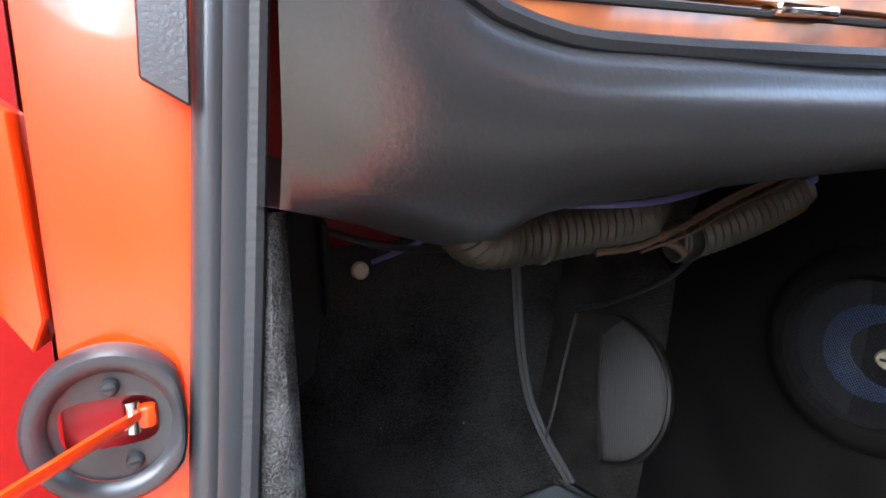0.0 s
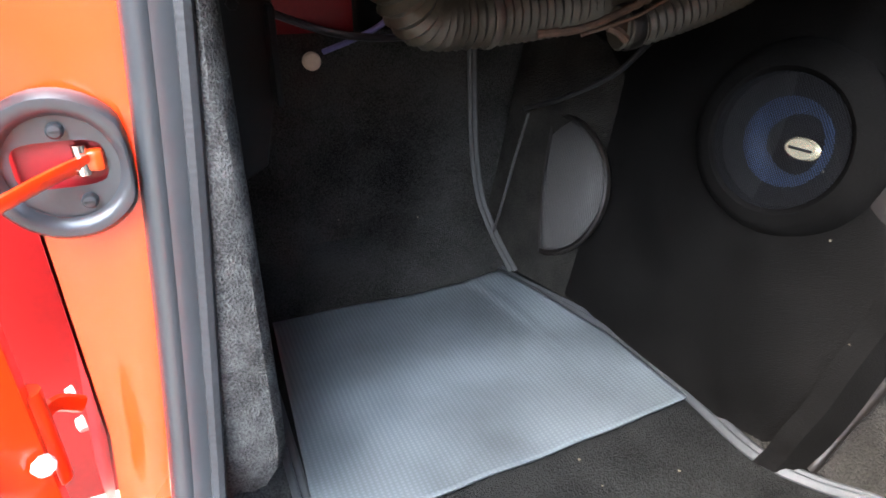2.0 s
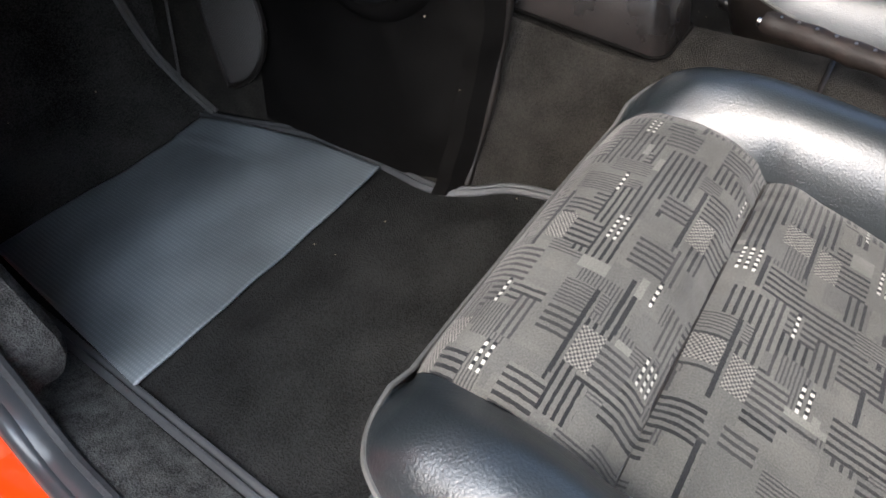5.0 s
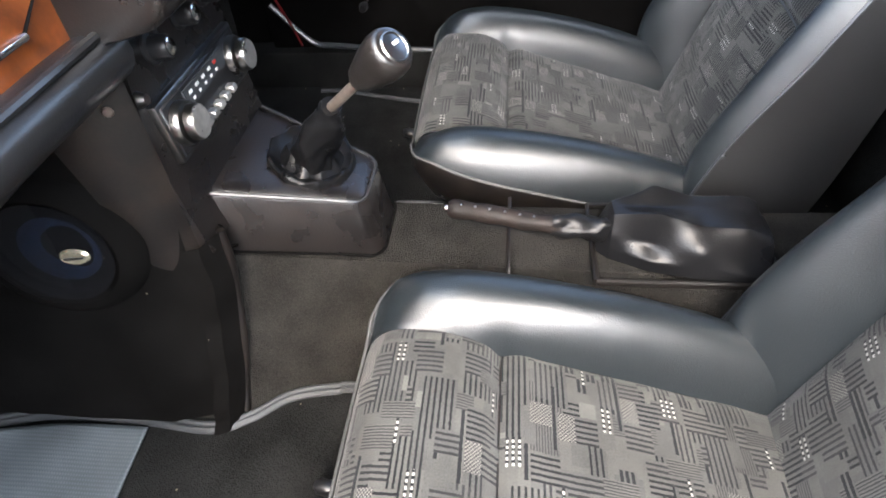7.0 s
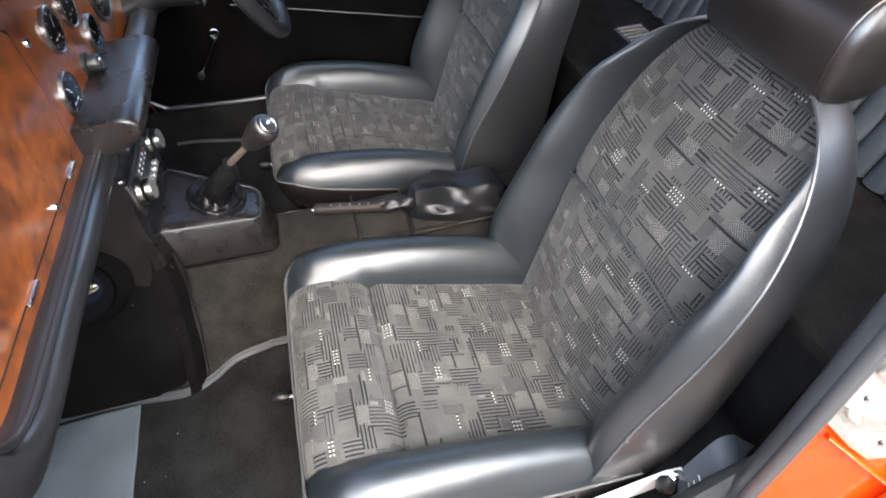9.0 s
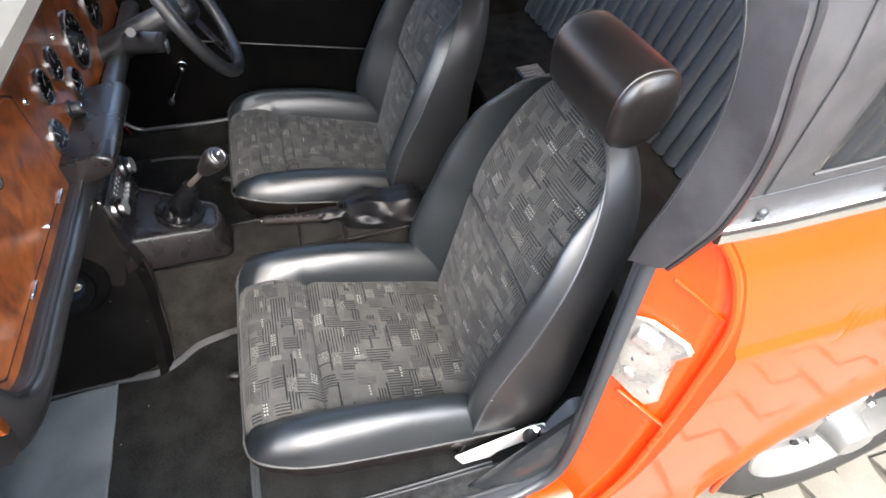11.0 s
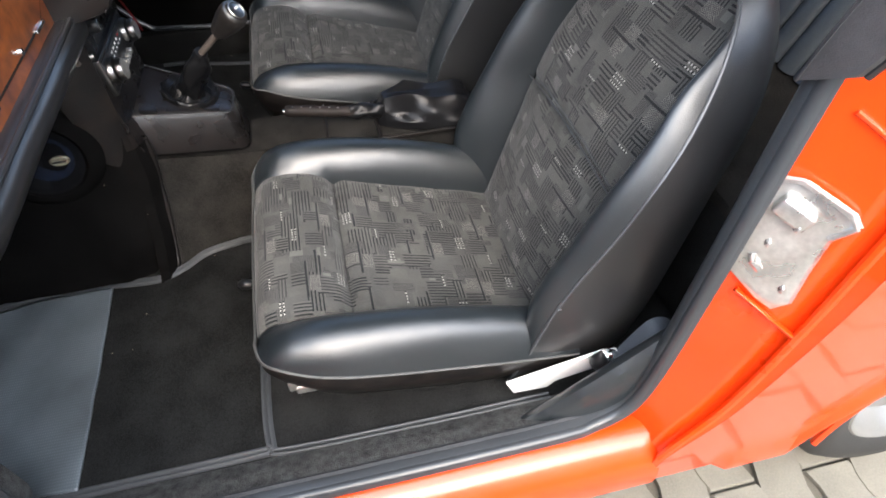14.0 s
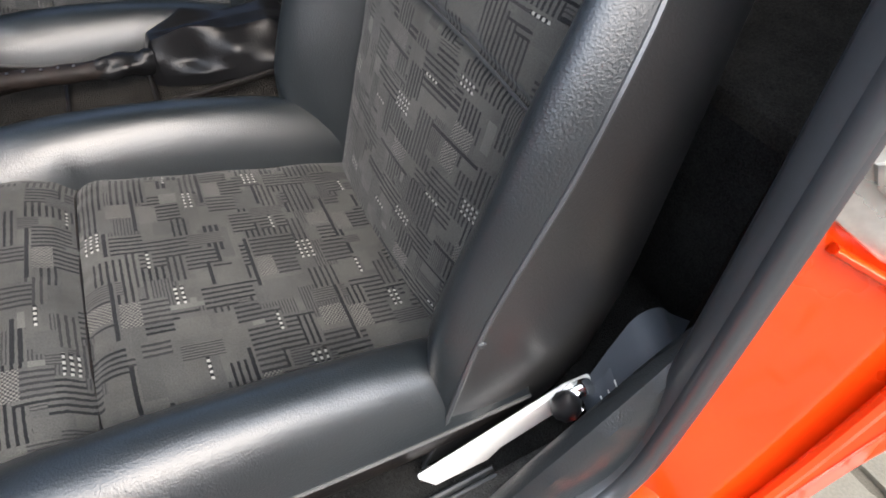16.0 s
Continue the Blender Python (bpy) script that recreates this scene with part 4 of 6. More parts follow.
def build_seat(at, label):
    seat = thing("bucket_seat", at, label, "car seat", "front seats")
    O = Matrix.Translation((0, 0.25, -FLOOR))

    def sp(name, bm, material, lab="", parent=None):
        if name in ("seat_cloth", "bolster", "piping", "seat_base", "cushion_seam"):
            for v in bm.verts:
                v.co.y -= 0.017 * max(0.0, 1 + v.co.y / 0.15) ** 2
        if name.startswith("back_") or name == "cross_seam":
            # the backrest curves away towards its top and leans a little inwards
            for v in bm.verts:
                q = max(0.0, v.co.z - 0.58)
                v.co.y -= 0.26 * q * q / (q + 0.03)
                v.co.x += 0.02 * max(0.0, v.co.z - 0.35)
        bm.transform(O)
        return part(name, bm, material, parent or seat, lab)

    ys = seat_rows(70)
    # cloth centre
    run, arc = 0.0, [(0.0, ys[0])]
    for a, c in zip(ys, ys[1:]):
        run += math.hypot(a - c, lerp_table(a, FABZ) - lerp_table(c, FABZ))
        arc.append((run, c))
    arcu, arcy = [a for a, _ in arc], [c for _, c in arc]

    def cushion(u, v):
        y = float(np.interp(u, arcu, arcy))
        s = v / lerp_table(y, FABW)
        pull = 0.0022 * math.exp(-((y + 0.152) / 0.02) ** 2) * noise.noise((v * 60, 0, 7))
        return (v, y, lerp_table(y, FABZ) + 0.006 * (1 - s * s) - 0.006 * abs(s) ** 14 + 0.0018 * noise.noise((s * 3, y * 22, 4)) + pull)

    sp("seat_cloth", cloth_skin(cushion, int(run / CELL) + 1, 58, lambda u: lerp_table(float(np.interp(u, arcu, arcy)), FABW), 21, run), CLOTH, "grey patterned cloth seat centre")
    yq = -0.152
    sp("cushion_seam", tube([(lerp_table(yq, FABW) * s, yq, lerp_table(yq, FABZ) + 0.006 * (1 - s * s) - 0.006 * abs(s) ** 14) for s in [-1 + 2 * k / 24 for k in range(25)]], 0.0011, 6), VINYL_CORNER)
    # vinyl bolsters
    for side in (-1, 1):
        rings = []
        for y in ys:
            ze = lerp_table(y, FABZ) - 0.006
            zf, w, o, h = lerp_table(y, FABS) - 0.006, lerp_table(y, FABW), lerp_table(y, OUTW), lerp_table(y, CREST)
            zp = min(PIP(y), 0.412)
            if y > -0.03:
                zp -= (y + 0.03) * 0.35
            row = []
            for k in range(21):
                q = k / 20
                bulge = (1 - abs(2 * q - 1) ** 2.3) ** 0.75
                z = zf + (zp - zf) * q ** 1.6 + max(0.0, h - zf - (zp - zf) * 0.33) * bulge + (ze - zf) * (1 - q) ** 14 + 0.0006 * noise.noise((q * 5, y * 30, side))
                row.append((side * (w + (o - w) * q), y, z))
            rings.append(row)
        sp("bolster", loft(rings, False), VINYL, "padded black vinyl cushion bolster")
    # piping round the cushion and skirt below
    rim = [(-lerp_table(y, OUTW), y, min(PIP(y), 0.412) - max(0, y + 0.03) * 0.35) for y in reversed(ys)]
    front = [(lerp_table(0, OUTW) * s, 0.003 - 0.003 * s * s, 0.391) for s in (-0.9, -0.5, 0, 0.5, 0.9)]
    rim2 = [(-x, y, z) for x, y, z in reversed(rim)]
    loop = rim + front + rim2
    sp("piping", tube(loop, 0.0024, 6), PALEBIND, "thin grey piping along the cushion edge")
    skirt = []
    for dz, inx in ((0.0, 0.001), (0.02, 0.0), (0.05, 0.010), (0.085, 0.026), (0.10, 0.045)):
        skirt.append([(x - math.copysign(min(inx, abs(x)), x), y - inx * max(0, (y + 0.12) / 0.12), max(z - dz * (1 + 0.1 * max(0, y + 0.2)), FLOOR + 0.006)) for x, y, z in loop])
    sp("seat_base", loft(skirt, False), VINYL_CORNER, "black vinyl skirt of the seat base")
    sp("seat_pan", box(0.42, 0.42, 0.03, 0.006, 1, pose(0, -0.26, 0.292, 15, 0, 0)), DARK)
    # back rest: outline curves walked from one foot over the top to the other
    YF = [(0.28, -0.418), (0.306, -0.428), (0.545, -0.521), (0.647, -0.562), (0.76, -0.603), (0.80, -0.612), (0.84, -0.615)]
    YP = [(0.26, -0.362), (0.285, -0.372), (0.431, -0.419), (0.577, -0.497), (0.72, -0.552), (0.80, -0.585), (0.84, -0.600)]
    YR = [(0.26, -0.560), (0.331, -0.573), (0.537, -0.606), (0.704, -0.634), (0.78, -0.640), (0.84, -0.634)]

    def outline(hw, z0, zc, z1, e, n=72):
        """Points (x, z): up one side, over a rounded top, down the other side."""
        pts = []
        for i in range(n + 1):
            p = i / n
            s = -1 if p < 0.5 else 1
            q = p if p < 0.5 else 1 - p
            if q < 0.25:
                z = z0 + (zc - z0) * q / 0.25
                x = hw(z)
            else:
                a = (q - 0.25) / 0.25 * math.pi / 2
                z = zc + (z1 - zc) * math.sin(a) ** (2 / e)
                x = hw(zc) * max(0.0, math.cos(a)) ** (2 / e)
            pts.append((s * x, z))
        return pts

    FINC, FINT, FINE = 0.60, 0.806, 2.75

    def finw(z):
        return lerp_table(z, [(0.28, 0.150), (0.306, 0.153), (0.45, 0.168), (0.56, 0.177), (0.72, 0.177)])

    fin = outline(finw, 0.285, FINC, FINT, FINE)
    fout = outline(lambda z: lerp_table(z, [(0.26, 0.232), (0.40, 0.236), (0.60, 0.234)]), 0.262, 0.55, 0.813, 2.25)
    frear = outline(lambda z: lerp_table(z, [(0.26, 0.200), (0.40, 0.210), (0.60, 0.212)]), 0.262, 0.55, 0.798, 2.25)
    n = 72

    def backwide(u):
        z = 0.285 + u / 1.08
        if z < FINC:
            return finw(z)
        q = min(1.0, (z - FINC) / (FINT - FINC))
        return max(0.0005, finw(FINC) * math.sqrt(max(0.0, 1 - q ** FINE)) ** (2 / FINE))

    def backrest(u, v):
        z, w = 0.285 + u / 1.08, backwide(u)
        s = v / w
        crown = 0.014 * (1 - s * s) * min(1, (0.86 - z) * 6)
        groove = 0.0055 * math.exp(-((z - 0.545 + 0.02 * s * s) / 0.006) ** 2)
        roll = 0.0016 * noise.noise((v * 9, z * 20, 9)) + 0.0014 * noise.noise((v * 30, z * 30, 2)) * math.exp(-((z - 0.545) / 0.03) ** 2)
        return (v, lerp_table(z, YF) + crown - 0.006 * abs(s) ** 12 - groove + roll, z)

    tall = (FINT - 0.285) * 1.08
    sp("back_cloth", cloth_skin(backrest, int(tall / CELL) + 1, 70, backwide, 5, tall), CLOTH, "grey patterned cloth backrest centre")
    sp("cross_seam", tube([(0.18 * s, lerp_table(0.545 - 0.02 * s * s, YF) + 0.0125 * (1 - s * s) + 0.001, 0.546 - 0.02 * s * s) for s in [-1 + 2 * k / 16 for k in range(17)]], 0.0016, 6), BINDING)
    rows = []
    for j in range(15):
        q = j / 14
        row = []
        for (xi, zi), (xo, zo) in zip(fin, fout):
            yi, yo = lerp_table(zi, YF) - 0.006, lerp_table(zo, YP)
            side = min(1.0, max(0.0, (abs(xo) - 0.12) / 0.09)) * min(1.0, max(0.15, (zo - 0.26) / 0.14))
            bul = (0.003 + 0.045 * side * min(1.0, max(0.12, (0.80 - zo) / 0.12))) * (1 - abs(2 * q ** 0.8 - 1) ** 2.2)
            row.append((xi + (xo - xi) * q, yi + (yo - yi) * q ** 0.85 + bul, zi + (zo - zi) * q + bul * 0.25 * max(0, (zo - 0.6) / 0.23)))
        rows.append(row)
    sp("back_bolster", loft(rows, False), VINYL, "padded black vinyl rim of the backrest")
    sp("back_piping", tube([(x, lerp_table(z, YP), z) for x, z in fout], 0.0024, 6), PIPING, "thin dark glossy piping")
    rows = []
    for j in range(13):
        q = j / 12
        row = []
        for (xo, zo), (xr, zr) in zip(fout, frear):
            yo, yr = lerp_table(zo, YP), lerp_table(zr, YR)
            row.append((xo + (xr - xo) * q ** 2.6, yo + (yr - yo) * q ** 0.9, zo + (zr - zo) * q ** 2 + 0.006 * math.sin(math.pi * q) * max(0, (zo - 0.6) / 0.23)))
        rows.append(row)
    sp("back_side", loft(rows, False), VINYL_SMOOTH, "smooth black vinyl side and top of the backrest")
    rings = []
    for i in range(n // 2 + 1):
        (xl, z) = frear[i]
        rings.append([(abs(xl) * s, lerp_table(z, YR) - 0.012 * (1 - s * s), z) for s in [-1 + 2 * k / 12 for k in range(13)]])
    sp("back_panel", loft(rings, False), VINYL_SMOOTH)
    btn = lathe([(0.0001, 0.002), (0.003, 0.0015), (0.004, 0)], 10, facing((-0.2365, -0.42, 0.430), (-1, 0.1, 0)))
    sp("button", btn, BINDING)
    # head rest
    hr = []
    ends = ((0.1175, 0.22), (0.1165, 0.42), (0.1145, 0.62), (0.111, 0.78), (0.106, 0.885), (0.100, 0.945), (0.094, 0.972), (0.085, 0.985), (0.05, 1.0))
    for x, k in [(-a, c) for a, c in ends] + [(0.0, 1.0)] + list(reversed(ends)):
        row = []
        for j in range(40):
            b_ = 2 * math.pi * j / 40
            cy, cz = math.cos(b_), math.sin(b_)
            row.append((x + 0.002, -0.676 + 0.051 * k * math.copysign(abs(cy) ** 0.78, cy) - 0.012 * cz * k, 0.842 + 0.060 * k * math.copysign(abs(cz) ** 0.78, cz)))
        hr.append(row)
    head = sp("headrest", loft(hr, True, True), HEADVINYL, "squarish black vinyl headrest")
    for s in (-1, 1):
        ring = [(s * 0.0985 + 0.002, -0.676 + 0.0483 * math.copysign(abs(math.cos(b_)) ** 0.78, math.cos(b_)) - 0.0114 * math.sin(b_), 0.842 + 0.0572 * math.copysign(abs(math.sin(b_)) ** 0.78, math.sin(b_))) for b_ in [2 * math.pi * j / 40 for j in range(41)]]
        sp("headrest_piping", tube(ring, 0.0018, 6), HEADVINYL, "", head)
    for s in (-0.05, 0.05):
        sp("headrest_post", tube([(s, -0.668, 0.77), (s, -0.672, 0.84)], 0.006, 10), CHROME, "", head)
    # recline lever and side plate
    plate = sp("recline_plate", slab([(-0.252, -0.352, 0.292), (-0.252, -0.365, 0.262), (-0.252, -0.418, 0.258), (-0.252, -0.432, 0.272), (-0.252, -0.520, 0.292), (-0.252, -0.520, 0.322), (-0.252, -0.495, 0.326)], (0.006, 0, 0), 0.0012, 1), TRIMWHITE, "pale metal recliner plate")
    sp("recline_lever", tube(smooth_line([(-0.256, -0.488, 0.305), (-0.262, -0.486, 0.318), (-0.266, -0.484, 0.332), (-0.264, -0.483, 0.350)], 4), 0.009, 10, radii=[0.007, 0.009, 0.011, 0.012, 0.013, 0.0135, 0.0135, 0.013, 0.012, 0.010, 0.008, 0.005, 0.002]), BLACK, "black knob of the recliner", plate)
    sp("recliner_bush", lathe([(0.020, 0), (0.020, 0.010), (0.017, 0.014), (0.013, 0.0145), (0.012, 0.011), (0.0001, 0.011)], 24, facing((-0.252, -0.500, 0.313), (-1, 0, 0))), CHROME, "bright pivot bush", plate)
    # runners and slide lever
    for s in (-0.155, 0.155):
        rn = sp("seat_runner", box(0.026, 0.40, 0.016, 0.002, 1, Matrix.Translation((s, -0.245, FLOOR + 0.010))), STEEL)
        sp("runner_end", box(0.020, 0.022, 0.020, 0.002, 1, Matrix.Translation((s, -0.046, FLOOR + 0.018))), STEEL, "", rn)
    sp("slide_lever", tube(smooth_line([(0.05, -0.10, 0.272), (0.05, -0.02, 0.268), (0.055, 0.02, 0.268)], 4), 0.004, 8), STEEL)
    sp("slide_knob", tube([(0.054, 0.012, 0.268), (0.056, 0.02, 0.268), (0.058, 0.034, 0.270), (0.059, 0.040, 0.271)], 0.008, 10, radii=[0.005, 0.009, 0.009, 0.004]), BLACK)
    return seat


pseat = build_seat((SEATX, -0.25, FLOOR), "black vinyl and grey patterned cloth passenger seat with headrest")
dseat = copy_thing(pseat, Matrix.Translation((0.330, -0.25, FLOOR)))
tagged(dseat, "black vinyl and grey patterned cloth driver's seat facing the wheel")

# ---- heel mat ----

def matf(u, v):
    x0, x1 = -0.570 - 0.018 * v, -0.268 + 0.048 * v + 0.062 * v * (1 - v)
    x, y = x0 + (x1 - x0) * u, 0.567 - 0.309 * v - 0.010 * u * (1 - v) + 0.005 * u * v
    z = FLOOR + 0.008 + 0.003 * noise.noise((x * 8, y * 8, 2)) + 0.0030 * noise.noise((x * 17, y * 15, 5)) + 0.0016 * math.exp(-((u - 0.86 + 0.05 * v) / 0.02) ** 2) * (1 - v) + 0.014 * max(0, u - 0.82) / 0.18 * (0.4 + 0.6 * (1 - v)) * 0.6
    return (x, y, z)


mats = part("heel_mat", sheet(matf, 70, 70), HEELMAT)
tagged(mats, "grey ribbed rubber heel mat lying on black carpet", "mat")
sol = mats.modifiers.new("thickness", "SOLIDIFY")
sol.thickness = 0.003

# ---- dashboard ----
DASH_Y = 0.168
dash = thing("dashboard", (0, DASH_Y, 0.70), "glossy burr walnut dashboard with round gauges and black padding", "dashboard")
D = Matrix.Translation((0, -DASH_Y, -0.70))


def dp(name, bm, material, lab="", parent=None):
    bm.transform(D)
    return part(name, bm, material, parent or dash, lab)


dp("wood_panel", slab([(-0.60, DASH_Y, 0.688), (0.60, DASH_Y, 0.688), (0.60, DASH_Y, 0.875), (0.54, DASH_Y, 0.895), (-0.54, DASH_Y, 0.895), (-0.60, DASH_Y, 0.875)], (0, 0.012, 0), 0.002, 1), WOOD, "glossy burr walnut veneer panel")
lid = [(-0.56, 0.735), (-0.545, 0.722), (-0.19, 0.720), (-0.165, 0.735), (-0.158, 0.80), (-0.165, 0.868), (-0.19, 0.882), (-0.545, 0.882), (-0.56, 0.868)]
lidp = dp("glovebox_lid", slab([(x, DASH_Y - 0.0035, z) for x, z in lid], (0, 0.003, 0), 0.001, 1), WOOD, "walnut glovebox lid")
dp("lid_gap", tube([(x, DASH_Y - 0.0005, z) for x, z in [(-0.562, 0.735), (-0.546, 0.719), (-0.188, 0.717), (-0.162, 0.734), (-0.155, 0.80), (-0.162, 0.870), (-0.188, 0.885), (-0.546, 0.885), (-0.562, 0.869), (-0.562, 0.735)]], 0.0016, 6), DARK, "", lidp)
for hx in (-0.205, -0.405):
    dp("lid_hinge", box(0.034, 0.006, 0.005, 0.002, 2, Matrix.Translation((hx, DASH_Y - 0.0045, 0.7195))), CHROME, "small chrome hinge", lidp)
dp("lid_stop", lathe([(0.0001, 0.006), (0.004, 0.005), (0.0045, 0)], 12, facing((-0.285, DASH_Y - 0.003, 0.727), (0, -1, 0))), CHROME, "", lidp)
dp("lid_lock", lathe([(0.0001, 0.012), (0.008, 0.011), (0.0105, 0.008), (0.0115, 0)], 20, facing((-0.335, DASH_Y - 0.003, 0.845), (0, -1, 0))), CHROME, "chrome push lock", lidp)


def gauge(x, z, r, ang, big=False):
    m = facing((x, DASH_Y, z), (0, -1, 0))
    g = dp("gauge", lathe([(r * 0.93, 0.001), (r * 0.94, 0.005), (r * 0.99, 0.0065), (r * 1.05, 0.005), (r * 1.07, -0.002)], 36, m, cap=False), RIM, "chrome-rimmed black gauge")
    dp("dial", lathe([(0.0001, 0.0015), (r * 0.93, 0.0015)], 36, m), DIAL, "", g)
    nt_ = 11 if big else 7
    for k in range(nt_):
        a = radians(230 - 280 * k / (nt_ - 1))
        mm = m @ Matrix.Translation((r * 0.74 * math.cos(a), r * 0.74 * math.sin(a), 0.0022)) @ Matrix.Rotation(a, 4, "Z")
        dp("tick", box(r * 0.16, r * 0.04, 0.0006, 0, 1, mm), WHITE, "", g)
    mm = m @ Matrix.Rotation(radians(ang), 4, "Z") @ Matrix.Translation((r * 0.30, 0, 0.0032))
    dp("needle", box(r * 0.72, r * 0.05, 0.0008, 0, 1, mm), WHITE, "", g)
    dp("needle_hub", lathe([(0.0001, 0.005), (r * 0.10, 0.0045), (r * 0.11, 0.002)], 12, m), BLACK, "", g)
    for k in (-1, 1):
        dp("scale_bar", box(r * 0.30, r * 0.07, 0.0005, 0, 1, m @ Matrix.Translation((k * r * 0.25, -r * 0.35, 0.0022))), WHITE, "", g)
    gl = dp("glass", lathe([(0.0001, 0.0068), (r * 0.6, 0.0066), (r * 0.92, 0.0058)], 28, m, cap=False), GLASS, "", g)
    gl.visible_shadow = False


for gx, gz, ga in ((-0.092, 0.757, 130), (-0.048, 0.822, 60), (0.036, 0.820, 100), (0.092, 0.755, 140)):
    gauge(gx, gz, 0.0275, ga)
gauge(0.195, 0.79, 0.052, 215, True)
gauge(0.385, 0.79, 0.052, 230, True)
kn = dp("light_switch", lathe([(0.0001, 0.022), (0.010, 0.021), (0.0125, 0.017), (0.0125, 0.006), (0.0165, 0.004), (0.0165, 0)], 24, facing((0.008, DASH_Y, 0.748), (0, -1, 0))), BLACK, "black rotary switch with a chrome ring")
dp("switch_ring", lathe([(0.006, 0.0222), (0.0075, 0.0225), (0.009, 0.0215)], 20, facing((0.008, DASH_Y, 0.748), (0, -1, 0)), cap=False), CHROME, "", kn)
dp("warning_light", lathe([(0.0001, 0.004), (0.005, 0.003), (0.006, 0)], 14, facing((-0.128, DASH_Y, 0.842), (0, -1, 0))), CHROME)
dp("warning_light", lathe([(0.0001, 0.004), (0.005, 0.003), (0.006, 0)], 14, facing((0.095, DASH_Y, 0.842), (0, -1, 0))), CHROME)
# padding: rolled lower edge that sweeps up beside the door, knee face below, crash pad on top
PADSEC = [(0.170, 0.698, 1.0), (0.158, 0.701, 1.0), (0.147, 0.697, 1.0), (0.140, 0.690, 0.95), (0.138, 0.680, 0.8), (0.141, 0.669, 0.5), (0.148, 0.658, 0.25), (0.160, 0.648, 0.1),
          (0.180, 0.640, 0), (0.215, 0.635, 0), (0.27, 0.632, 0), (0.34, 0.632, 0), (0.40, 0.638, 0), (0.44, 0.66, 0)]
PADRISE = [(-0.632, 0.26), (-0.615, 0.20), (-0.602, 0.115), (-0.590, 0.058), (-0.574, 0.024), (-0.552, 0.008), (-0.52, 0.001), (-0.48, 0.0)]
rows = []
for i in range(61):
    x = -0.614 + 0.489 * (i / 60) ** 1.4
    rise = lerp_table(x, PADRISE)
    low = lerp_table(x, [(-0.62, 0.016), (-0.57, 0.003), (-0.54, -0.007), (-0.525, 0.001), (-0.51, 0.006), (-0.475, 0.009), (-0.41, 0.013), (-0.34, 0.020), (-0.30, 0.022), (-0.12, 0.022)])
    rows.append([(x, y + 0.004 * noise.noise((x * 9, y * 9, 3)) * k, z + rise * k + low * (1 - k) * min(1, max(0, (y - 0.14) / 0.05)) + 0.0015 * noise.noise((x * 14, z * 14, 1))) for y, z, k in PADSEC])
dp("lower_pad", loft(rows, False), PADVINYL, "worn black padded roll and knee face under the wood")
ridge = [(x, 0.1475, 0.6995 + lerp_table(x, PADRISE)) for x in [-0.60 + 0.475 * k / 40 for k in range(41)]]
dp("pad_welt", tube(ridge, 0.004, 8), PADVINYL, "raised welt on the padding")
dp("crash_pad", loft([[(x, y, z) for y, z in ((0.150, 0.905), (0.140, 0.918), (0.148, 0.934), (0.19, 0.944), (0.45, 0.935), (0.62, 0.90), (0.62, 0.88), (0.2, 0.895))] for x in (-0.62, -0.4, 0, 0.4, 0.62)], True, True), PADTOP, "vinyl crash pad under the windscreen, coloured pale grey for reflected sky")
dp("far_pad", loft([[(x, y, z) for y, z in [(0.140 + 0.022 * math.cos(a), 0.690 + 0.018 * math.sin(a)) for a in [2 * math.pi * k / 14 for k in range(14)]]] for x in (0.125, 0.16, 0.4, 0.6)], True, True), VINYL_SMOOTH)
# padded ashtray block over the console
BLK = [(0.175, 0.735), (0.13, 0.740), (0.108, 0.741), (0.096, 0.738), (0.088, 0.731), (0.086, 0.722), (0.090, 0.711), (0.102, 0.702), (0.125, 0.695), (0.175, 0.686)]
rows = [[(x, 0.175 + (y - 0.175) * k, 0.716 + (z - 0.716) * k) for y, z in BLK] for x, k in ((-0.147, 0.86), (-0.1465, 0.93), (-0.144, 0.975), (-0.139, 1.0), (-0.05, 1.0), (0.099, 1.0), (0.104, 0.97), (0.106, 0.9))]
dp("centre_block", loft(rows, True, True), VINYL_WORN, "worn black padded block in the middle of the dash")

# ---- radio console ----
cons = thing("radio_console", (0, 0.14, 0.45), "black vinyl centre console with an old push-button radio", "console")
C = Matrix.Translation((0, -0.14, -0.45))


def cp(name, bm, material, lab="", parent=None, smooth=True):
    bm.transform(C)
    return part(name, bm, material, parent or cons, lab, smooth)


FACE0, FACE1 = Vector((0, 0.143, 0.495)), Vector((0, 0.165, 0.690))
fup = (FACE1 - FACE0).normalized()
fn = Vector((0, -fup.z, fup.y))
cp("face", loft([[(x, 0.138, 0.470), (x, 0.143, 0.495), (x, 0.165, 0.690), (x, 0.40, 0.70), (x, 0.40, 0.45)] for x in (-0.138, -0.134, 0.070, 0.074)], True, True), VINYL_WORN, "worn black vinyl console face")


def cside(sgn, x0):
    def f(u, v):
        y = 0.172 - 0.022 * v + 0.49 * u
        z = FLOOR + 0.005 + (0.66 - FLOOR) * v
        flare = 0.034 * min(1, max(0, (y - 0.15) / 0.09)) ** 0.7
        base = 0.045 * (1 - v) ** 1.6
        return (x0 + sgn * (flare + base) - sgn * 0.012 * v * u, y, z)
    return f


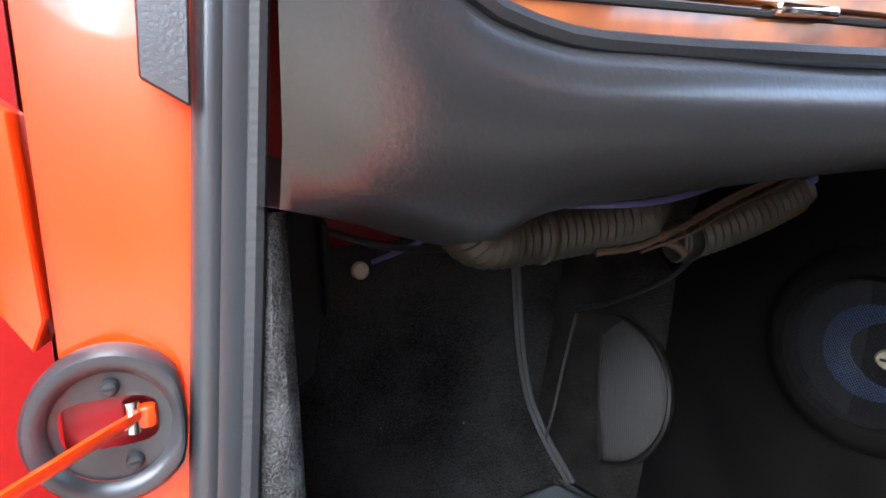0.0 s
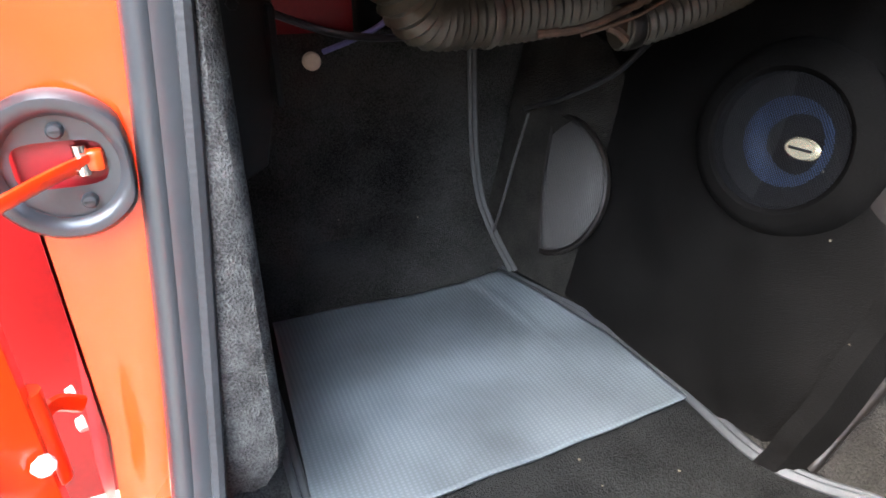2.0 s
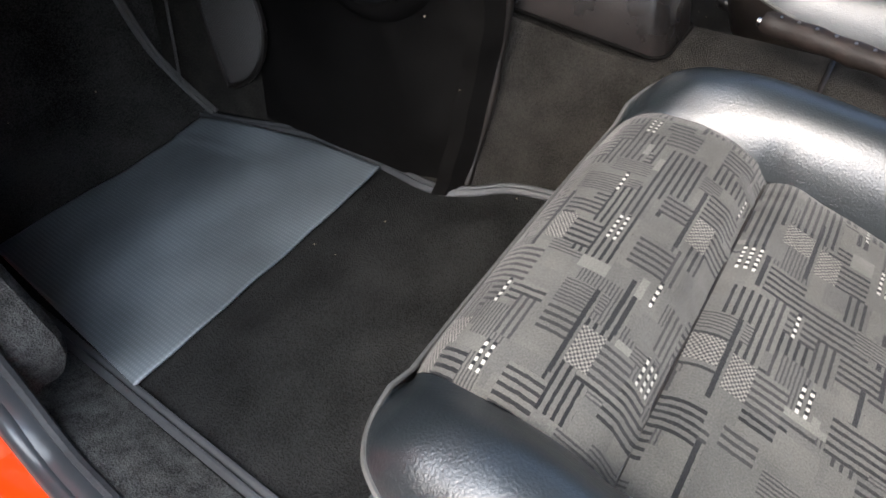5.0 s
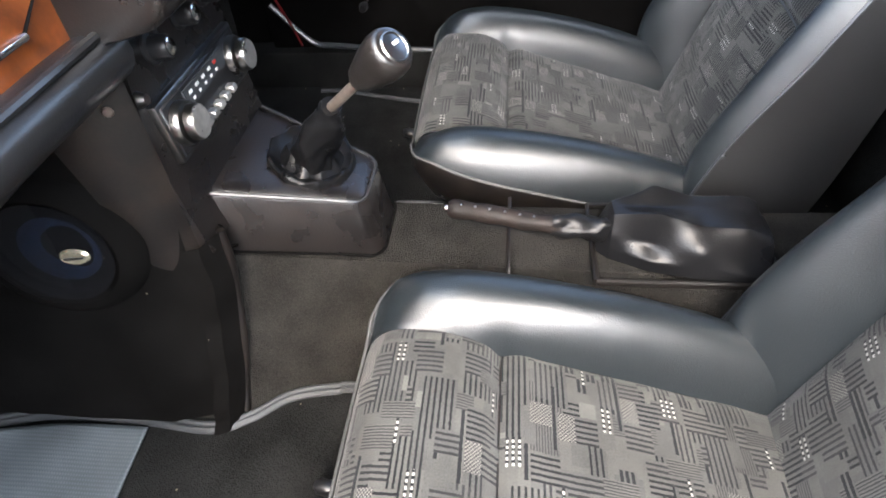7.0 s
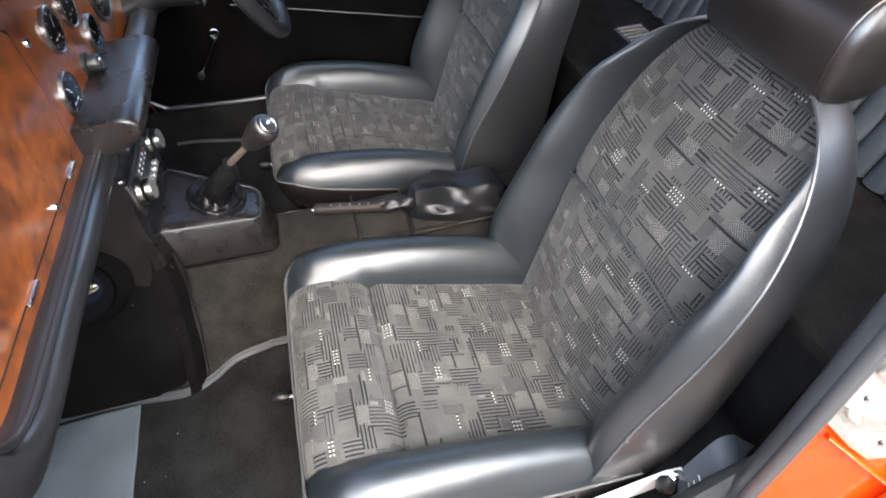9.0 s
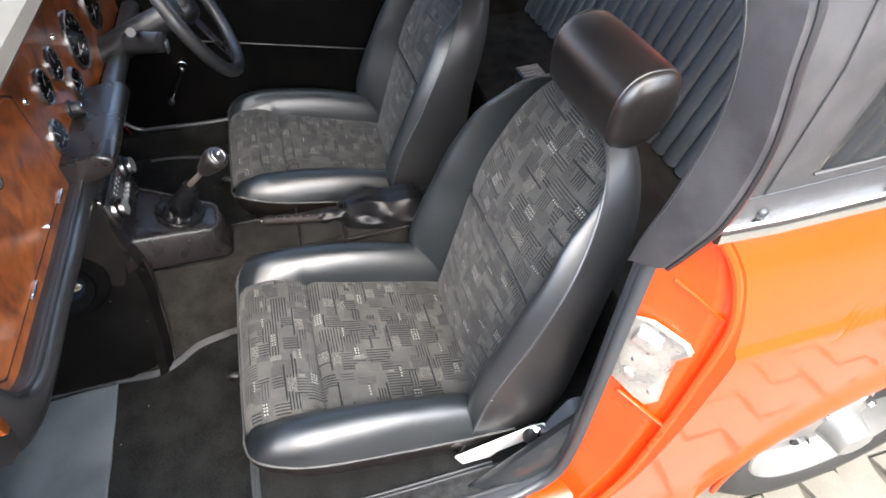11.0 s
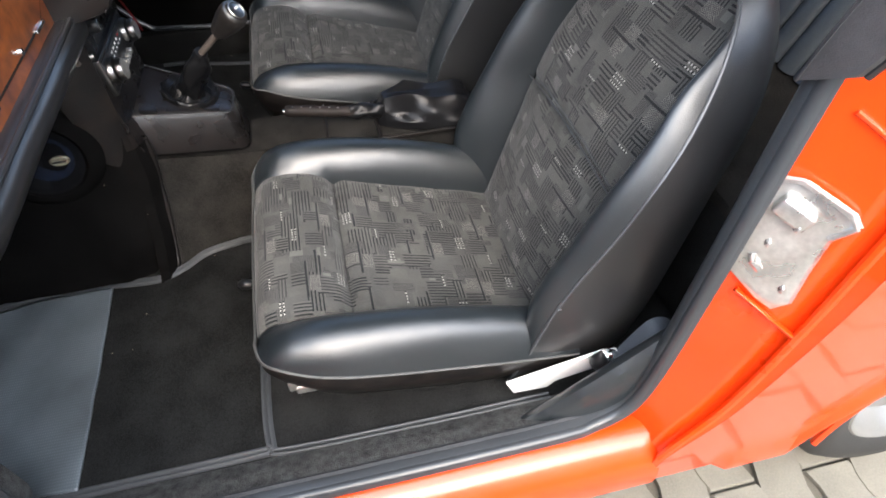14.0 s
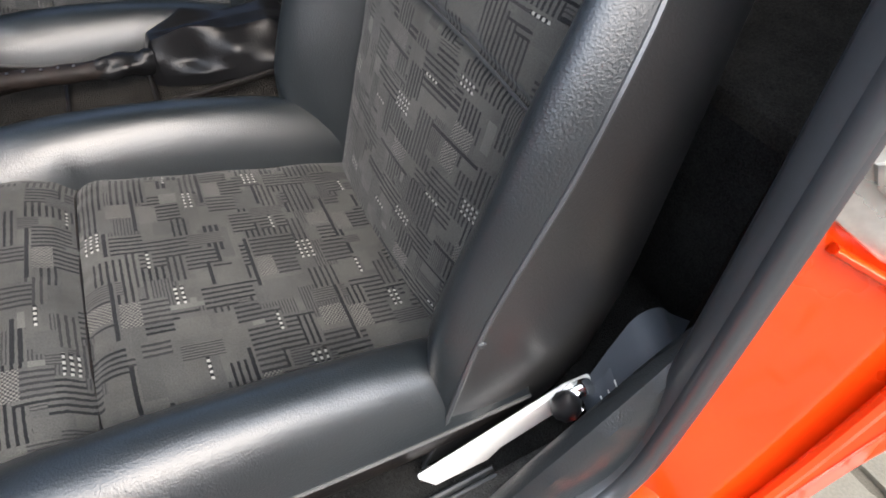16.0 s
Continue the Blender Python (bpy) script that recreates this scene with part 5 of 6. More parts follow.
cp("side_panel", sheet(cside(-1, -0.130), 40, 30), PANEL, "black side panel with a round speaker")
cp("side_panel", sheet(cside(1, 0.080), 12, 12), CARPET)
rows = []
for i, a in enumerate(smooth_line([(-0.128, 0.146, 0.485), (-0.133, 0.147, 0.43), (-0.141, 0.152, 0.385), (-0.160, 0.158, 0.32), (-0.182, 0.163, 0.270), (-0.194, 0.166, 0.246)], 6)):
    w = 1.0 + 0.08 * math.sin(i * 0.9)
    rows.append([a + Vector((x * w, y, 0)) for x, y in ((-0.026, 0.016), (-0.020, 0.000), (-0.010, -0.005), (0.0, -0.010), (0.008, -0.014), (0.015, -0.012), (0.018, -0.004), (0.018, 0.012))])
cp("front_flap", loft(rows, False), PANEL, "folded vinyl edge running down to the floor")
roll = smooth_line([(-0.120, 0.134, 0.485), (-0.125, 0.135, 0.43), (-0.133, 0.140, 0.385), (-0.152, 0.146, 0.32), (-0.174, 0.151, 0.270), (-0.186, 0.154, 0.248)], 6)
cp("flap_roll", tube(roll, 0.007, 10, radii=[0.0042 + 0.0010 * math.sin(i * 0.5) for i in range(len(roll))]), VINYL_CORNER, "rolled blue-black edge of the fold")
for sy, sz in ((0.158, 0.640), (0.170, 0.484)):
    cp("trim_screw", lathe([(0.0001, 0.004), (0.005, 0.003), (0.007, 0)], 12, facing((-0.152, sy + 0.006, sz), (-1, -0.4, 0)) @ Matrix.Diagonal((0.7, 0.7, 0.7, 1))), DULLSHAFT)


def on_face(x, h, d=0.0):
    p = FACE0 + fup * h
    return facing((x, p.y, p.z), fn) @ Matrix.Translation((0, 0, d))


radio = cp("radio", box(0.180, 0.060, 0.010, 0.003, 2, on_face(-0.026, 0.097, 0.003)), RIM, "chrome-framed radio with push buttons")
cp("radio_face", box(0.172, 0.052, 0.006, 0.002, 1, on_face(-0.026, 0.097, 0.0065)), BLACK, "", radio)
cp("tuning_scale", box(0.092, 0.018, 0.002, 0, 1, on_face(-0.028, 0.109, 0.0102)), DIAL, "", radio)
for k in range(5):
    cp("scale_mark", box(0.006, 0.003, 0.0006, 0, 1, on_face(-0.062 + 0.015 * k, 0.112, 0.0116)), WHITE if k < 4 else REDMARK, "", radio)
    cp("scale_mark", box(0.004, 0.0025, 0.0006, 0, 1, on_face(-0.060 + 0.014 * k, 0.105, 0.0116)), WHITE, "", radio)
for k in range(5):
    cp("push_button", box(0.011, 0.008, 0.012, 0.0015, 1, on_face(-0.062 + 0.0165 * k, 0.079, 0.012)), STEEL, "", radio)
for kx in (-0.092, 0.042):
    k1 = cp("knob", lathe([(0.0001, 0.022), (0.0155, 0.022), (0.0168, 0.020), (0.0168, 0.014), (0.012, 0.012), (0.019, 0.011), (0.021, 0.008), (0.021, 0.0)], 30, on_face(kx, 0.097, 0.006)), RIM, "turned metal radio knob", radio)
    cp("knob_cap", lathe([(0.0001, 0.0008), (0.0150, 0.0006), (0.0153, 0)], 24, on_face(kx, 0.097, 0.0282)), STEEL, "", k1)
cp("push_switch", lathe([(0.0001, 0.012), (0.006, 0.011), (0.007, 0.008), (0.009, 0.003), (0.010, 0)], 18, on_face(-0.118, 0.137, 0.0) @ Matrix.Diagonal((0.75, 0.75, 0.75, 1))), RIM, "small dull metal button")
for kx, kh in ((-0.07, 0.160), (-0.01, 0.165), (0.045, 0.165)):
    hk = cp("heater_knob", lathe([(0.0001, 0.020), (0.009, 0.020), (0.011, 0.017), (0.011, 0.004), (0.014, 0.002), (0.014, 0)], 20, on_face(kx, kh, 0.0)), BLACK, "black pull knob")
    cp("knob_cap", lathe([(0.0001, 0.0006), (0.007, 0.0004), (0.0075, 0)], 16, on_face(kx, kh, 0.0203)), CHROME, "", hk)
# speaker on the side panel
def cover(u, v):
    z = 0.474 + 0.205 * v
    y = 0.150 + 0.075 * u * (0.55 + 0.45 * v)
    return (-0.137 - 0.036 * u ** 0.8 * (0.7 + 0.3 * v) - 0.004 * math.sin(math.pi * u), y, z - 0.012 * math.sin(math.pi * u) * (1 - v))


cp("corner_cover", sheet(cover, 14, 16), VINYL_CORNER, "brown-black vinyl corner cover with two screws")
SPK = facing((-0.177, 0.266, 0.508), (-1, -0.12, 0.10))
spk = cp("speaker", lathe([(0.054, 0.000), (0.0555, 0.007), (0.060, 0.011), (0.068, 0.010), (0.078, 0.003), (0.082, -0.006)], 48, SPK, cap=False), PANEL, "round black door speaker with a blue cone behind mesh")
cp("cone", lathe([(0.020, -0.006), (0.036, 0.001), (0.037, 0.001)], 40, SPK @ Matrix.Translation((0.004, 0, 0)), cap=False), BLUE, "blue speaker cone", spk)
cp("basket", lathe([(0.0001, -0.008), (0.057, -0.006)], 32, SPK), DARK, "", spk)
bm = bmesh.new()
for turn_ in (35, 125):
    for k in range(-30, 31):
        h = k * 0.00183
        w = math.sqrt(max(0, 0.0555 ** 2 - h * h))
        if w > 0.004:
            box(2 * w, 0.0005, 0.0006, 0, 1, SPK @ Matrix.Rotation(radians(turn_), 4, "Z") @ Matrix.Translation((0, h, 0.0075 + 0.004 * (1 - (h / 0.0555) ** 2))), bm)
cp("grille", bm, GRILLE, "fine dark mesh", spk)
cp("badge", lathe([(0.0001, 0.003), (0.012, 0.0025), (0.0145, 0)], 24, SPK @ Matrix.Translation((0.024, 0.0, 0.013)) @ Matrix.Diagonal((1, 0.62, 1, 1))), BRASS, "oval pale badge", spk)
cp("badge_lettering", box(0.018, 0.002, 0.0006, 0, 1, SPK @ Matrix.Translation((0.024, 0.0, 0.0162))), BLACK, "", spk)

# half-round vinyl pad on the tunnel wall
HMA, HMB, HMO = Vector((-0.180, 0.578, 0.460)), Vector((-0.222, 0.526, 0.296)), Vector((-0.197, 0.444, 0.405))
HMC = (HMA + HMB) / 2


def half(u, v):
    a = math.pi * u
    e = (HMA - HMB) / 2 * math.cos(a) + (HMO - HMC) * math.sin(a)
    p = HMC + e * (1 - v)
    return p + Vector((-0.006 * (1 - (1 - v) ** 2.0) - 0.002, 0, 0))


foot = thing("footrest_pad", HMC, "half-round grey ribbed vinyl pad on the tunnel side", "pad")
FT = Matrix.Translation(-HMC)
bm = sheet(half, 32, 12)
bm.transform(FT)
hp_ = part("pad_face", bm, RIBVINYL, foot)
bm = tube([half(k / 24, 0.0) + Vector((-0.001, 0, 0)) for k in range(25)], 0.0035, 6)
bm.transform(FT)
part("edge_welt", bm, VINYL_CORNER, foot)
bm = tube([HMA.lerp(HMB, k / 16) + Vector((-0.002 - 0.006 * (1 - (1 - k / 8) ** 2), 0.002, 0)) for k in range(17)], 0.003, 6)
bm.transform(FT)
part("edge_welt", bm, VINYL_CORNER, foot)
hp_.modifiers.new("thickness", "SOLIDIFY").thickness = 0.006

# ---- gear lever ----
gl = thing("gear_lever", (0.01, 0.07, 0.47), "gear lever with leather gaiter on a black vinyl-covered box", "gear lever")
G = Matrix.Translation((-0.01, -0.07, -0.47))


def gp(name, bm, material, lab="", parent=None):
    bm.transform(G)
    return part(name, bm, material, parent or gl, lab)


def gbox(inset, top):
    """Outline of the gearbox cover at a height between its foot and its top."""
    xr0, xr1, yr = -0.060, 0.043, -0.012
    xf0, xf1, yf = -0.104, 0.088, 0.160
    if top:
        xr0, xr1, yr = -0.060, 0.034, -0.002
        xf0, xf1 = -0.099, 0.080
    pts = []
    R = 0.022
    for k in range(7):
        a = math.pi + math.pi / 2 * k / 6
        pts.append((xr0 + inset + R + R * math.cos(a), yr + inset + R + R * math.sin(a)))
    for k in range(7):
        a = 1.5 * math.pi + math.pi / 2 * k / 6
        pts.append((xr1 - inset - R + R * math.cos(a), yr + inset + R + R * math.sin(a)))
    pts += [(xf1 - inset, yf), (xf0 + inset, yf)]
    return pts


rows = []
for inset, top, dz in ((0, False, 0.0), (0, True, 0.072), (0.003, True, 0.077), (0.008, True, 0.080), (0.02, True, 0.080)):
    rows.append([(x, y, 0.392 + 0.29 * max(0, y) + dz) for x, y in gbox(inset, top)])
gp("cover_box", loft(rows, True, True), VINYL_WORN, "worn black vinyl cover box with stitched edges")
seam = [(x, y, 0.392 + 0.29 * max(0, y) + 0.0765) for x, y in gbox(0.001, True)[:-1]]
gp("box_seam", tube([(-0.098, 0.158, 0.392 + 0.046 + 0.0765)] + seam[:-1] + [(0.079, 0.158, 0.392 + 0.046 + 0.0765)], 0.0022, 6), VINYL_SMOOTH)
gp("foot_welt", tube([(x, y, 0.394 + 0.29 * max(0, y)) for x, y in [(-0.106, 0.158)] + gbox(-0.002, False)[:-2] + [(0.090, 0.158)]], 0.0015, 6), PANEL)
base, topc = Vector((-0.004, 0.070, 0.486)), Vector((-0.038, 0.022, 0.575))
# leather gathered in the round opening, with a puckered rim
rows = []
for r, dz in ((0.052, -0.004), (0.0525, 0.001), (0.051, 0.003), (0.048, 0.0035), (0.044, 0.001), (0.038, -0.001), (0.032, 0.002), (0.026, 0.008)):
    row = []
    for k in range(56):
        a = 2 * math.pi * k / 56
        pk = 1 - abs(math.sin(4.5 * a + r * 60))
        row.append((base.x + r * math.cos(a) * (1 + 0.06 * pk), base.y - 0.004 + r * math.sin(a) * 0.88 * (1 + 0.03 * pk), 0.474 + 0.29 * (base.y - 0.004 + r * math.sin(a) * 0.88) + dz + 0.008 * pk * min(1, dz * 200)))
    rows.append(row)
gt = gp("gaiter", loft(rows, True, True), LEATHER, "creased black leather gaiter")
rows = []
for i in range(25):
    q = i / 24
    c = base.lerp(topc, q)
    r = lerp_table(q, [(0, 0.030), (0.10, 0.027), (0.35, 0.0245), (0.6, 0.0235), (0.82, 0.020), (0.93, 0.0140), (1, 0.0125)])
    row = []
    for k in range(36):
        a = 2 * math.pi * k / 36
        fold = 1 + 0.24 * (0.64 - abs(math.sin(1.5 * a + q * 3.8 + 0.4))) + 0.13 * (0.64 - abs(math.sin(3 * a - q * 7))) * (1 - q)
        row.append((c.x + r * fold * math.cos(a), c.y + r * fold * math.sin(a), c.z + 0.003 * math.sin(3 * a + q * 9) * (1 - q)))
    rows.append(row)
gp("gaiter_sleeve", loft(rows, True, True), LEATHER, "", gt)
kb = Vector((-0.063, -0.030, 0.628))
gp("shaft", tube([topc - (kb - topc) * 0.1, topc.lerp(kb, 0.5), kb], 0.0055, 10), DULLSHAFT, "bare metal shaft")
gp("collar", tube([topc - (kb - topc) * 0.04, topc + (kb - topc) * 0.05], 0.0115, 14), LEATHER)
kd = (kb - topc).normalized()
knob = gp("knob", lathe([(0.0001, -0.022), (0.012, -0.021), (0.0165, -0.014), (0.020, 0.0), (0.0235, 0.016), (0.0255, 0.030), (0.0245, 0.040), (0.0215, 0.0455), (0.019, 0.047), (0.0001, 0.047)], 30, facing(kb, kd) @ Matrix.Diagonal((0.86, 0.86, 0.9, 1))), HEADVINYL, "pear-shaped black leather knob")
KM = facing(kb, kd) @ Matrix.Diagonal((0.86, 0.86, 0.9, 1))
gp("knob_ring", lathe([(0.0135, 0.0472), (0.0150, 0.0488), (0.0165, 0.0472)], 26, KM, cap=False), RIM, "", knob)
gp("knob_badge", lathe([(0.0001, 0.0486), (0.007, 0.0483), (0.0138, 0.0475)], 24, KM), RIM, "domed bright badge", knob)
gp("badge_mark", box(0.009, 0.004, 0.0006, 0.0002, 1, KM @ Matrix.Translation((0.003, 0.003, 0.0486))), WHITE, "", knob)

# ---- hand brake ----
hb = thing("hand_brake", (-0.02, -0.30, 0.39), "hand brake with stitched leather grip and creased gaiter", "hand brake")
H = Matrix.Translation((0.02, 0.30, -0.39))


def hpart(name, bm, material, lab="", parent=None):
    bm.transform(H)
    return part(name, bm, material, parent or hb, lab)


grip = smooth_line([(-0.021, -0.088, 0.436), (-0.025, -0.13, 0.432), (-0.029, -0.175, 0.426), (-0.030, -0.215, 0.421)], 8)
rad = [0.0108 + 0.0007 * math.sin(i * 0.9) for i in range(len(grip))]
rad[0] = 0.009
g_ = hpart("grip", tube(grip, 0.012, 14, radii=rad), GRIP, "brown-black stitched leather grip")
for k in range(6):
    q = grip[3 + 3 * k]
    hpart("stitch", lathe([(0.0001, 0.0012), (0.002, 0.0008), (0.0022, 0)], 8, facing(q + Vector((-0.004, 0, 0.0112)), (-0.3, 0, 1)) @ Matrix.Diagonal((0.8, 0.8, 0.8, 1))), RIM, "", g_)
hpart("release_button", lathe([(0.0001, 0.010), (0.005, 0.009), (0.006, 0)], 12, facing((-0.021, -0.089, 0.435), (0, 1, 0.02)) @ Matrix.Diagonal((0.8, 0.8, 0.6, 1))), RIM)
sleeve = smooth_line([(-0.030, -0.205, 0.422), (-0.029, -0.245, 0.418), (-0.026, -0.28, 0.414)], 9)
rows = []
for i, (p, sx_, ux_) in enumerate(frames_along(sleeve)):
    q = i / (len(sleeve) - 1)
    row = []
    for k in range(24):
        a = 2 * math.pi * k / 24
        r = 0.0115 + 0.003 * q + 0.0048 * noise.noise((math.cos(a) * 1.1 + q * 2.4, math.sin(a) * 1.1, q * 5 + 8)) + 0.0012 * math.sin(3 * a + 9 * q)
        row.append(p + sx_ * (r * math.cos(a)) + ux_ * (r * math.sin(a)))
    rows.append(row)
hpart("sleeve", loft(rows, True, True), LEATHER, "gathered leather sleeve")
# slack leather tented over the lever, with a few broad sharp folds
frng = random.Random(12)
SECT = ((-1.0, 0.0), (-0.98, 0.24), (-0.74, 0.52), (-0.46, 0.98), (0.10, 0.94), (0.50, 1.0), (0.76, 0.52), (0.98, 0.24), (1.0, 0.0))
rows = []
for i, (q, w, hgt) in enumerate(((0.0, 0.014, 0.030), (0.07, 0.026, 0.058), (0.30, 0.046, 0.064), (0.55, 0.055, 0.055), (0.82, 0.062, 0.052), (0.96, 0.063, 0.042), (1.0, 0.063, 0.002))):
    row = []
    for k, (a, c) in enumerate(SECT):
        # the hollows and crests swap from row to row and make slanting folds
        slack = math.sin(math.pi * min(1.0, q + 0.12)) * (1.0 if 1 < k < 7 else 0.25)
        swing = (1 if (k + i) % 2 else -1) * (0.5 if k in (2, 6) else 0.15) * slack
        jit = Vector((frng.uniform(-1, 1), frng.uniform(-1, 1), frng.uniform(-1, 1))) * 0.0030 * slack
        row.append(Vector((-0.020 + w * a * (1 + 0.55 * swing), -0.258 - 0.190 * q, 0.386 + hgt * c * (1 + 0.45 * swing))) + jit)
    rows.append(row)
bm = loft(rows, False)
crease = bm.edges.layers.float.new("crease_edge")
for e in bm.edges:
    e[crease] = frng.choice((0.3, 0.6, 0.8, 0.9))
slack_ob = hpart("gaiter", bm, LEATHER, "creased shiny black leather gaiter")
sd_ = slack_ob.modifiers.new("soften", "SUBSURF")
sd_.levels = sd_.render_levels = 3
hpart("gaiter_frame", tube([(-0.085, -0.255, 0.388), (-0.085, -0.35, 0.388), (-0.085, -0.452, 0.389), (0.045, -0.452, 0.389), (0.045, -0.255, 0.388), (-0.085, -0.255, 0.388)], 0.004, 8), VINYL_CORNER)
hpart("tunnel_welt", tube([(-0.10, -0.158, 0.345), (-0.075, -0.158, 0.385), (-0.055, -0.158, 0.394), (0.05, -0.158, 0.394)], 0.003, 8, flat=0.5), VINYL_CORNER)

# ---- ducts and wiring under the dash ----
duct = thing("heater_duct", (-0.3, 0.42, 0.58), "bent ribbed cloth heater hose hanging under the dash", "hose")
U = Matrix.Translation((0.3, -0.42, -0.58))


HOSE_PITCH = 0.0078


def hose(pts, r, n):
    raw = smooth_line(pts, n)
    ln, left = [raw[0]], 0.0
    for a, c in zip(raw, raw[1:]):
        d, at = (c - a).length, HOSE_PITCH / 4 - left
        while at < d:
            ln.append(a.lerp(c, at / d))
            at += HOSE_PITCH / 4
        left = d - (at - HOSE_PITCH / 4)
    # four rings to each rib, so that its flanks catch the light
    return tube(ln, r, 20, radii=[r * (1.0 + 0.085 * (0, 1, 0, -1)[i % 4] + 0.02 * noise.noise((i * 0.3, 0, 5))) for i in range(len(ln))])


bm = hose([(-0.478, 0.385, 0.655), (-0.460, 0.388, 0.618), (-0.442, 0.395, 0.602), (-0.418, 0.40, 0.599), (-0.388, 0.40, 0.600), (-0.346, 0.40, 0.603), (-0.302, 0.40, 0.607), (-0.254, 0.41, 0.613), (-0.20, 0.45, 0.62)], 0.0228, 20)
bm.transform(U)
part("hose", bm, DUCT, duct)
for q, rr_ in (((-0.388, 0.40, 0.600), 0.0252), ((-0.225, 0.430, 0.617), 0.0252)):
    bm = lathe([(rr_, -0.004), (rr_ + 0.001, 0), (rr_, 0.004)], 20, facing(q, (1, 0.08, 0.06)), cap=False)
    bm.transform(U)
    part("hose_clip", bm, DULLSHAFT, duct)
duct2 = thing("heater_duct", (-0.15, 0.38, 0.60), "second ribbed hose running up behind the console", "hose")
bm = hose([(-0.292, 0.352, 0.592), (-0.278, 0.350, 0.593), (-0.247, 0.347, 0.600), (-0.213, 0.345, 0.609), (-0.177, 0.345, 0.620), (-0.141, 0.345, 0.634), (-0.096, 0.350, 0.648)], 0.0165, 16)
bm.transform(Matrix.Translation((0.15, -0.38, -0.60)))
part("hose", bm, DUCT, duct2)
bm = lathe([(0.0178, -0.006), (0.0186, -0.004), (0.0186, 0.004), (0.0178, 0.006)], 22, facing((-0.282, 0.3505, 0.5928), (1, -0.05, 0.12)), cap=False)
bm.transform(Matrix.Translation((0.15, -0.38, -0.60)))
part("hose_cuff", bm, VINYL_CORNER, duct2, "dark taped cuff at the end of the hose")


def cable(name, pts, r, material, label):
    return tagged(part(name, tube(smooth_line(pts, 8), r, 8), material), label, "cable")


ln = smooth_line([(-0.375, 0.340, 0.592), (-0.342, 0.330, 0.596), (-0.305, 0.325, 0.609), (-0.267, 0.325, 0.623), (-0.225, 0.325, 0.636), (-0.185, 0.325, 0.647), (-0.155, 0.325, 0.654)], 12)
rod = part("control_rod", tube(ln, 0.004, 8, radii=[0.0030 + 0.0014 * noise.noise((i * 0.7, 0, 3)) for i in range(len(ln))]), ORANGEWIRE)
tagged(rod, "rusty brown taped control rod under the dash", "cable")
cable("loose_strand", [(-0.345, 0.327, 0.5915), (-0.305, 0.322, 0.602), (-0.267, 0.322, 0.6165), (-0.225, 0.322, 0.629), (-0.185, 0.322, 0.642)], 0.0015, ORANGEWIRE, "loose brown strand beside the control rod")
cable("loose_strand", [(-0.300, 0.322, 0.6145), (-0.265, 0.321, 0.6285), (-0.222, 0.321, 0.6405), (-0.178, 0.322, 0.6515)], 0.0012, ORANGEWIRE, "frayed brown strand lying along the control rod")
cable("tan_cable", [(-0.407, 0.345, 0.634), (-0.362, 0.342, 0.637), (-0.287, 0.340, 0.642), (-0.208, 0.338, 0.6425)], 0.0022, CREAM_WIRE, "thin tan cable above the hose")
cable("violet_wire", [(-0.401, 0.370, 0.628), (-0.377, 0.372, 0.625), (-0.341, 0.373, 0.6225), (-0.299, 0.370, 0.6225), (-0.255, 0.365, 0.629), (-0.208, 0.365, 0.641)], 0.0030, VIOLET, "violet wire lying over the hose")
cable("violet_wire", [(-0.168, 0.333, 0.633), (-0.155, 0.330, 0.638), (-0.143, 0.330, 0.637), (-0.113, 0.330, 0.631), (-0.066, 0.332, 0.621), (-0.02, 0.345, 0.61)], 0.0035, VIOLET, "violet wire above the speaker")
cable("rod_end", [(-0.317, 0.332, 0.596), (-0.308, 0.330, 0.592), (-0.300, 0.330, 0.586)], 0.0035, ORANGEWIRE, "frayed taped end of the control rod")
cable("violet_wire", [(-0.47, 0.62, 0.548), (-0.44, 0.60, 0.562), (-0.415, 0.58, 0.578), (-0.40, 0.56, 0.60)], 0.003, VIOLET, "violet wire by the firewall")
cable("black_cable", [(-0.53, 0.60, 0.593), (-0.47, 0.59, 0.572), (-0.42, 0.56, 0.567), (-0.36, 0.50, 0.578)], 0.004, BLACK, "black cable crossing the firewall")
cable("black_cable", [(-0.20, 0.41, 0.57), (-0.215, 0.44, 0.535), (-0.235, 0.50, 0.50), (-0.235, 0.57, 0.475)], 0.003, BLACK, "black cable hanging to the tunnel side")
tagged(part("grommet", lathe([(0.0001, 0.006), (0.008, 0.005), (0.0105, 0.002), (0.0105, -0.003)], 18, facing((-0.478, 0.645, 0.535), (0, -1, 0.1))), CREAM), "cream plastic fixing button on the toe board", "button")
brk = thing("bracket", (-0.56, 0.62, 0.40), "dark pressed bracket at the footwell side", "bracket")
BK = Matrix.Translation((0.56, -0.62, -0.40))
for nm, bm in (("plate", slab([(-0.60, 0.61, 0.665), (-0.535, 0.61, 0.64), (-0.52, 0.61, 0.60), (-0.53, 0.61, 0.50), (-0.545, 0.61, 0.43), (-0.60, 0.61, 0.40)], (0, 0.02, 0), 0.002, 1)),
               ("flange", box(0.008, 0.03, 0.10, 0.002, 1, Matrix.Translation((-0.527, 0.60, 0.55)))),
               ("bolt", lathe([(0.0001, 0.006), (0.006, 0.005), (0.007, 0)], 6, facing((-0.56, 0.609, 0.60), (0, -1, 0))))):
    bm.transform(BK)
    part(nm, bm, DARK, brk)

# ---- driver's side: door, winder, steering ----
dd = thing("far_door", (0.64, -0.15, 0.30), "black trimmed driver's door with ribbed panel", "car door")
W = Matrix.Translation((-0.64, 0.15, -0.30))


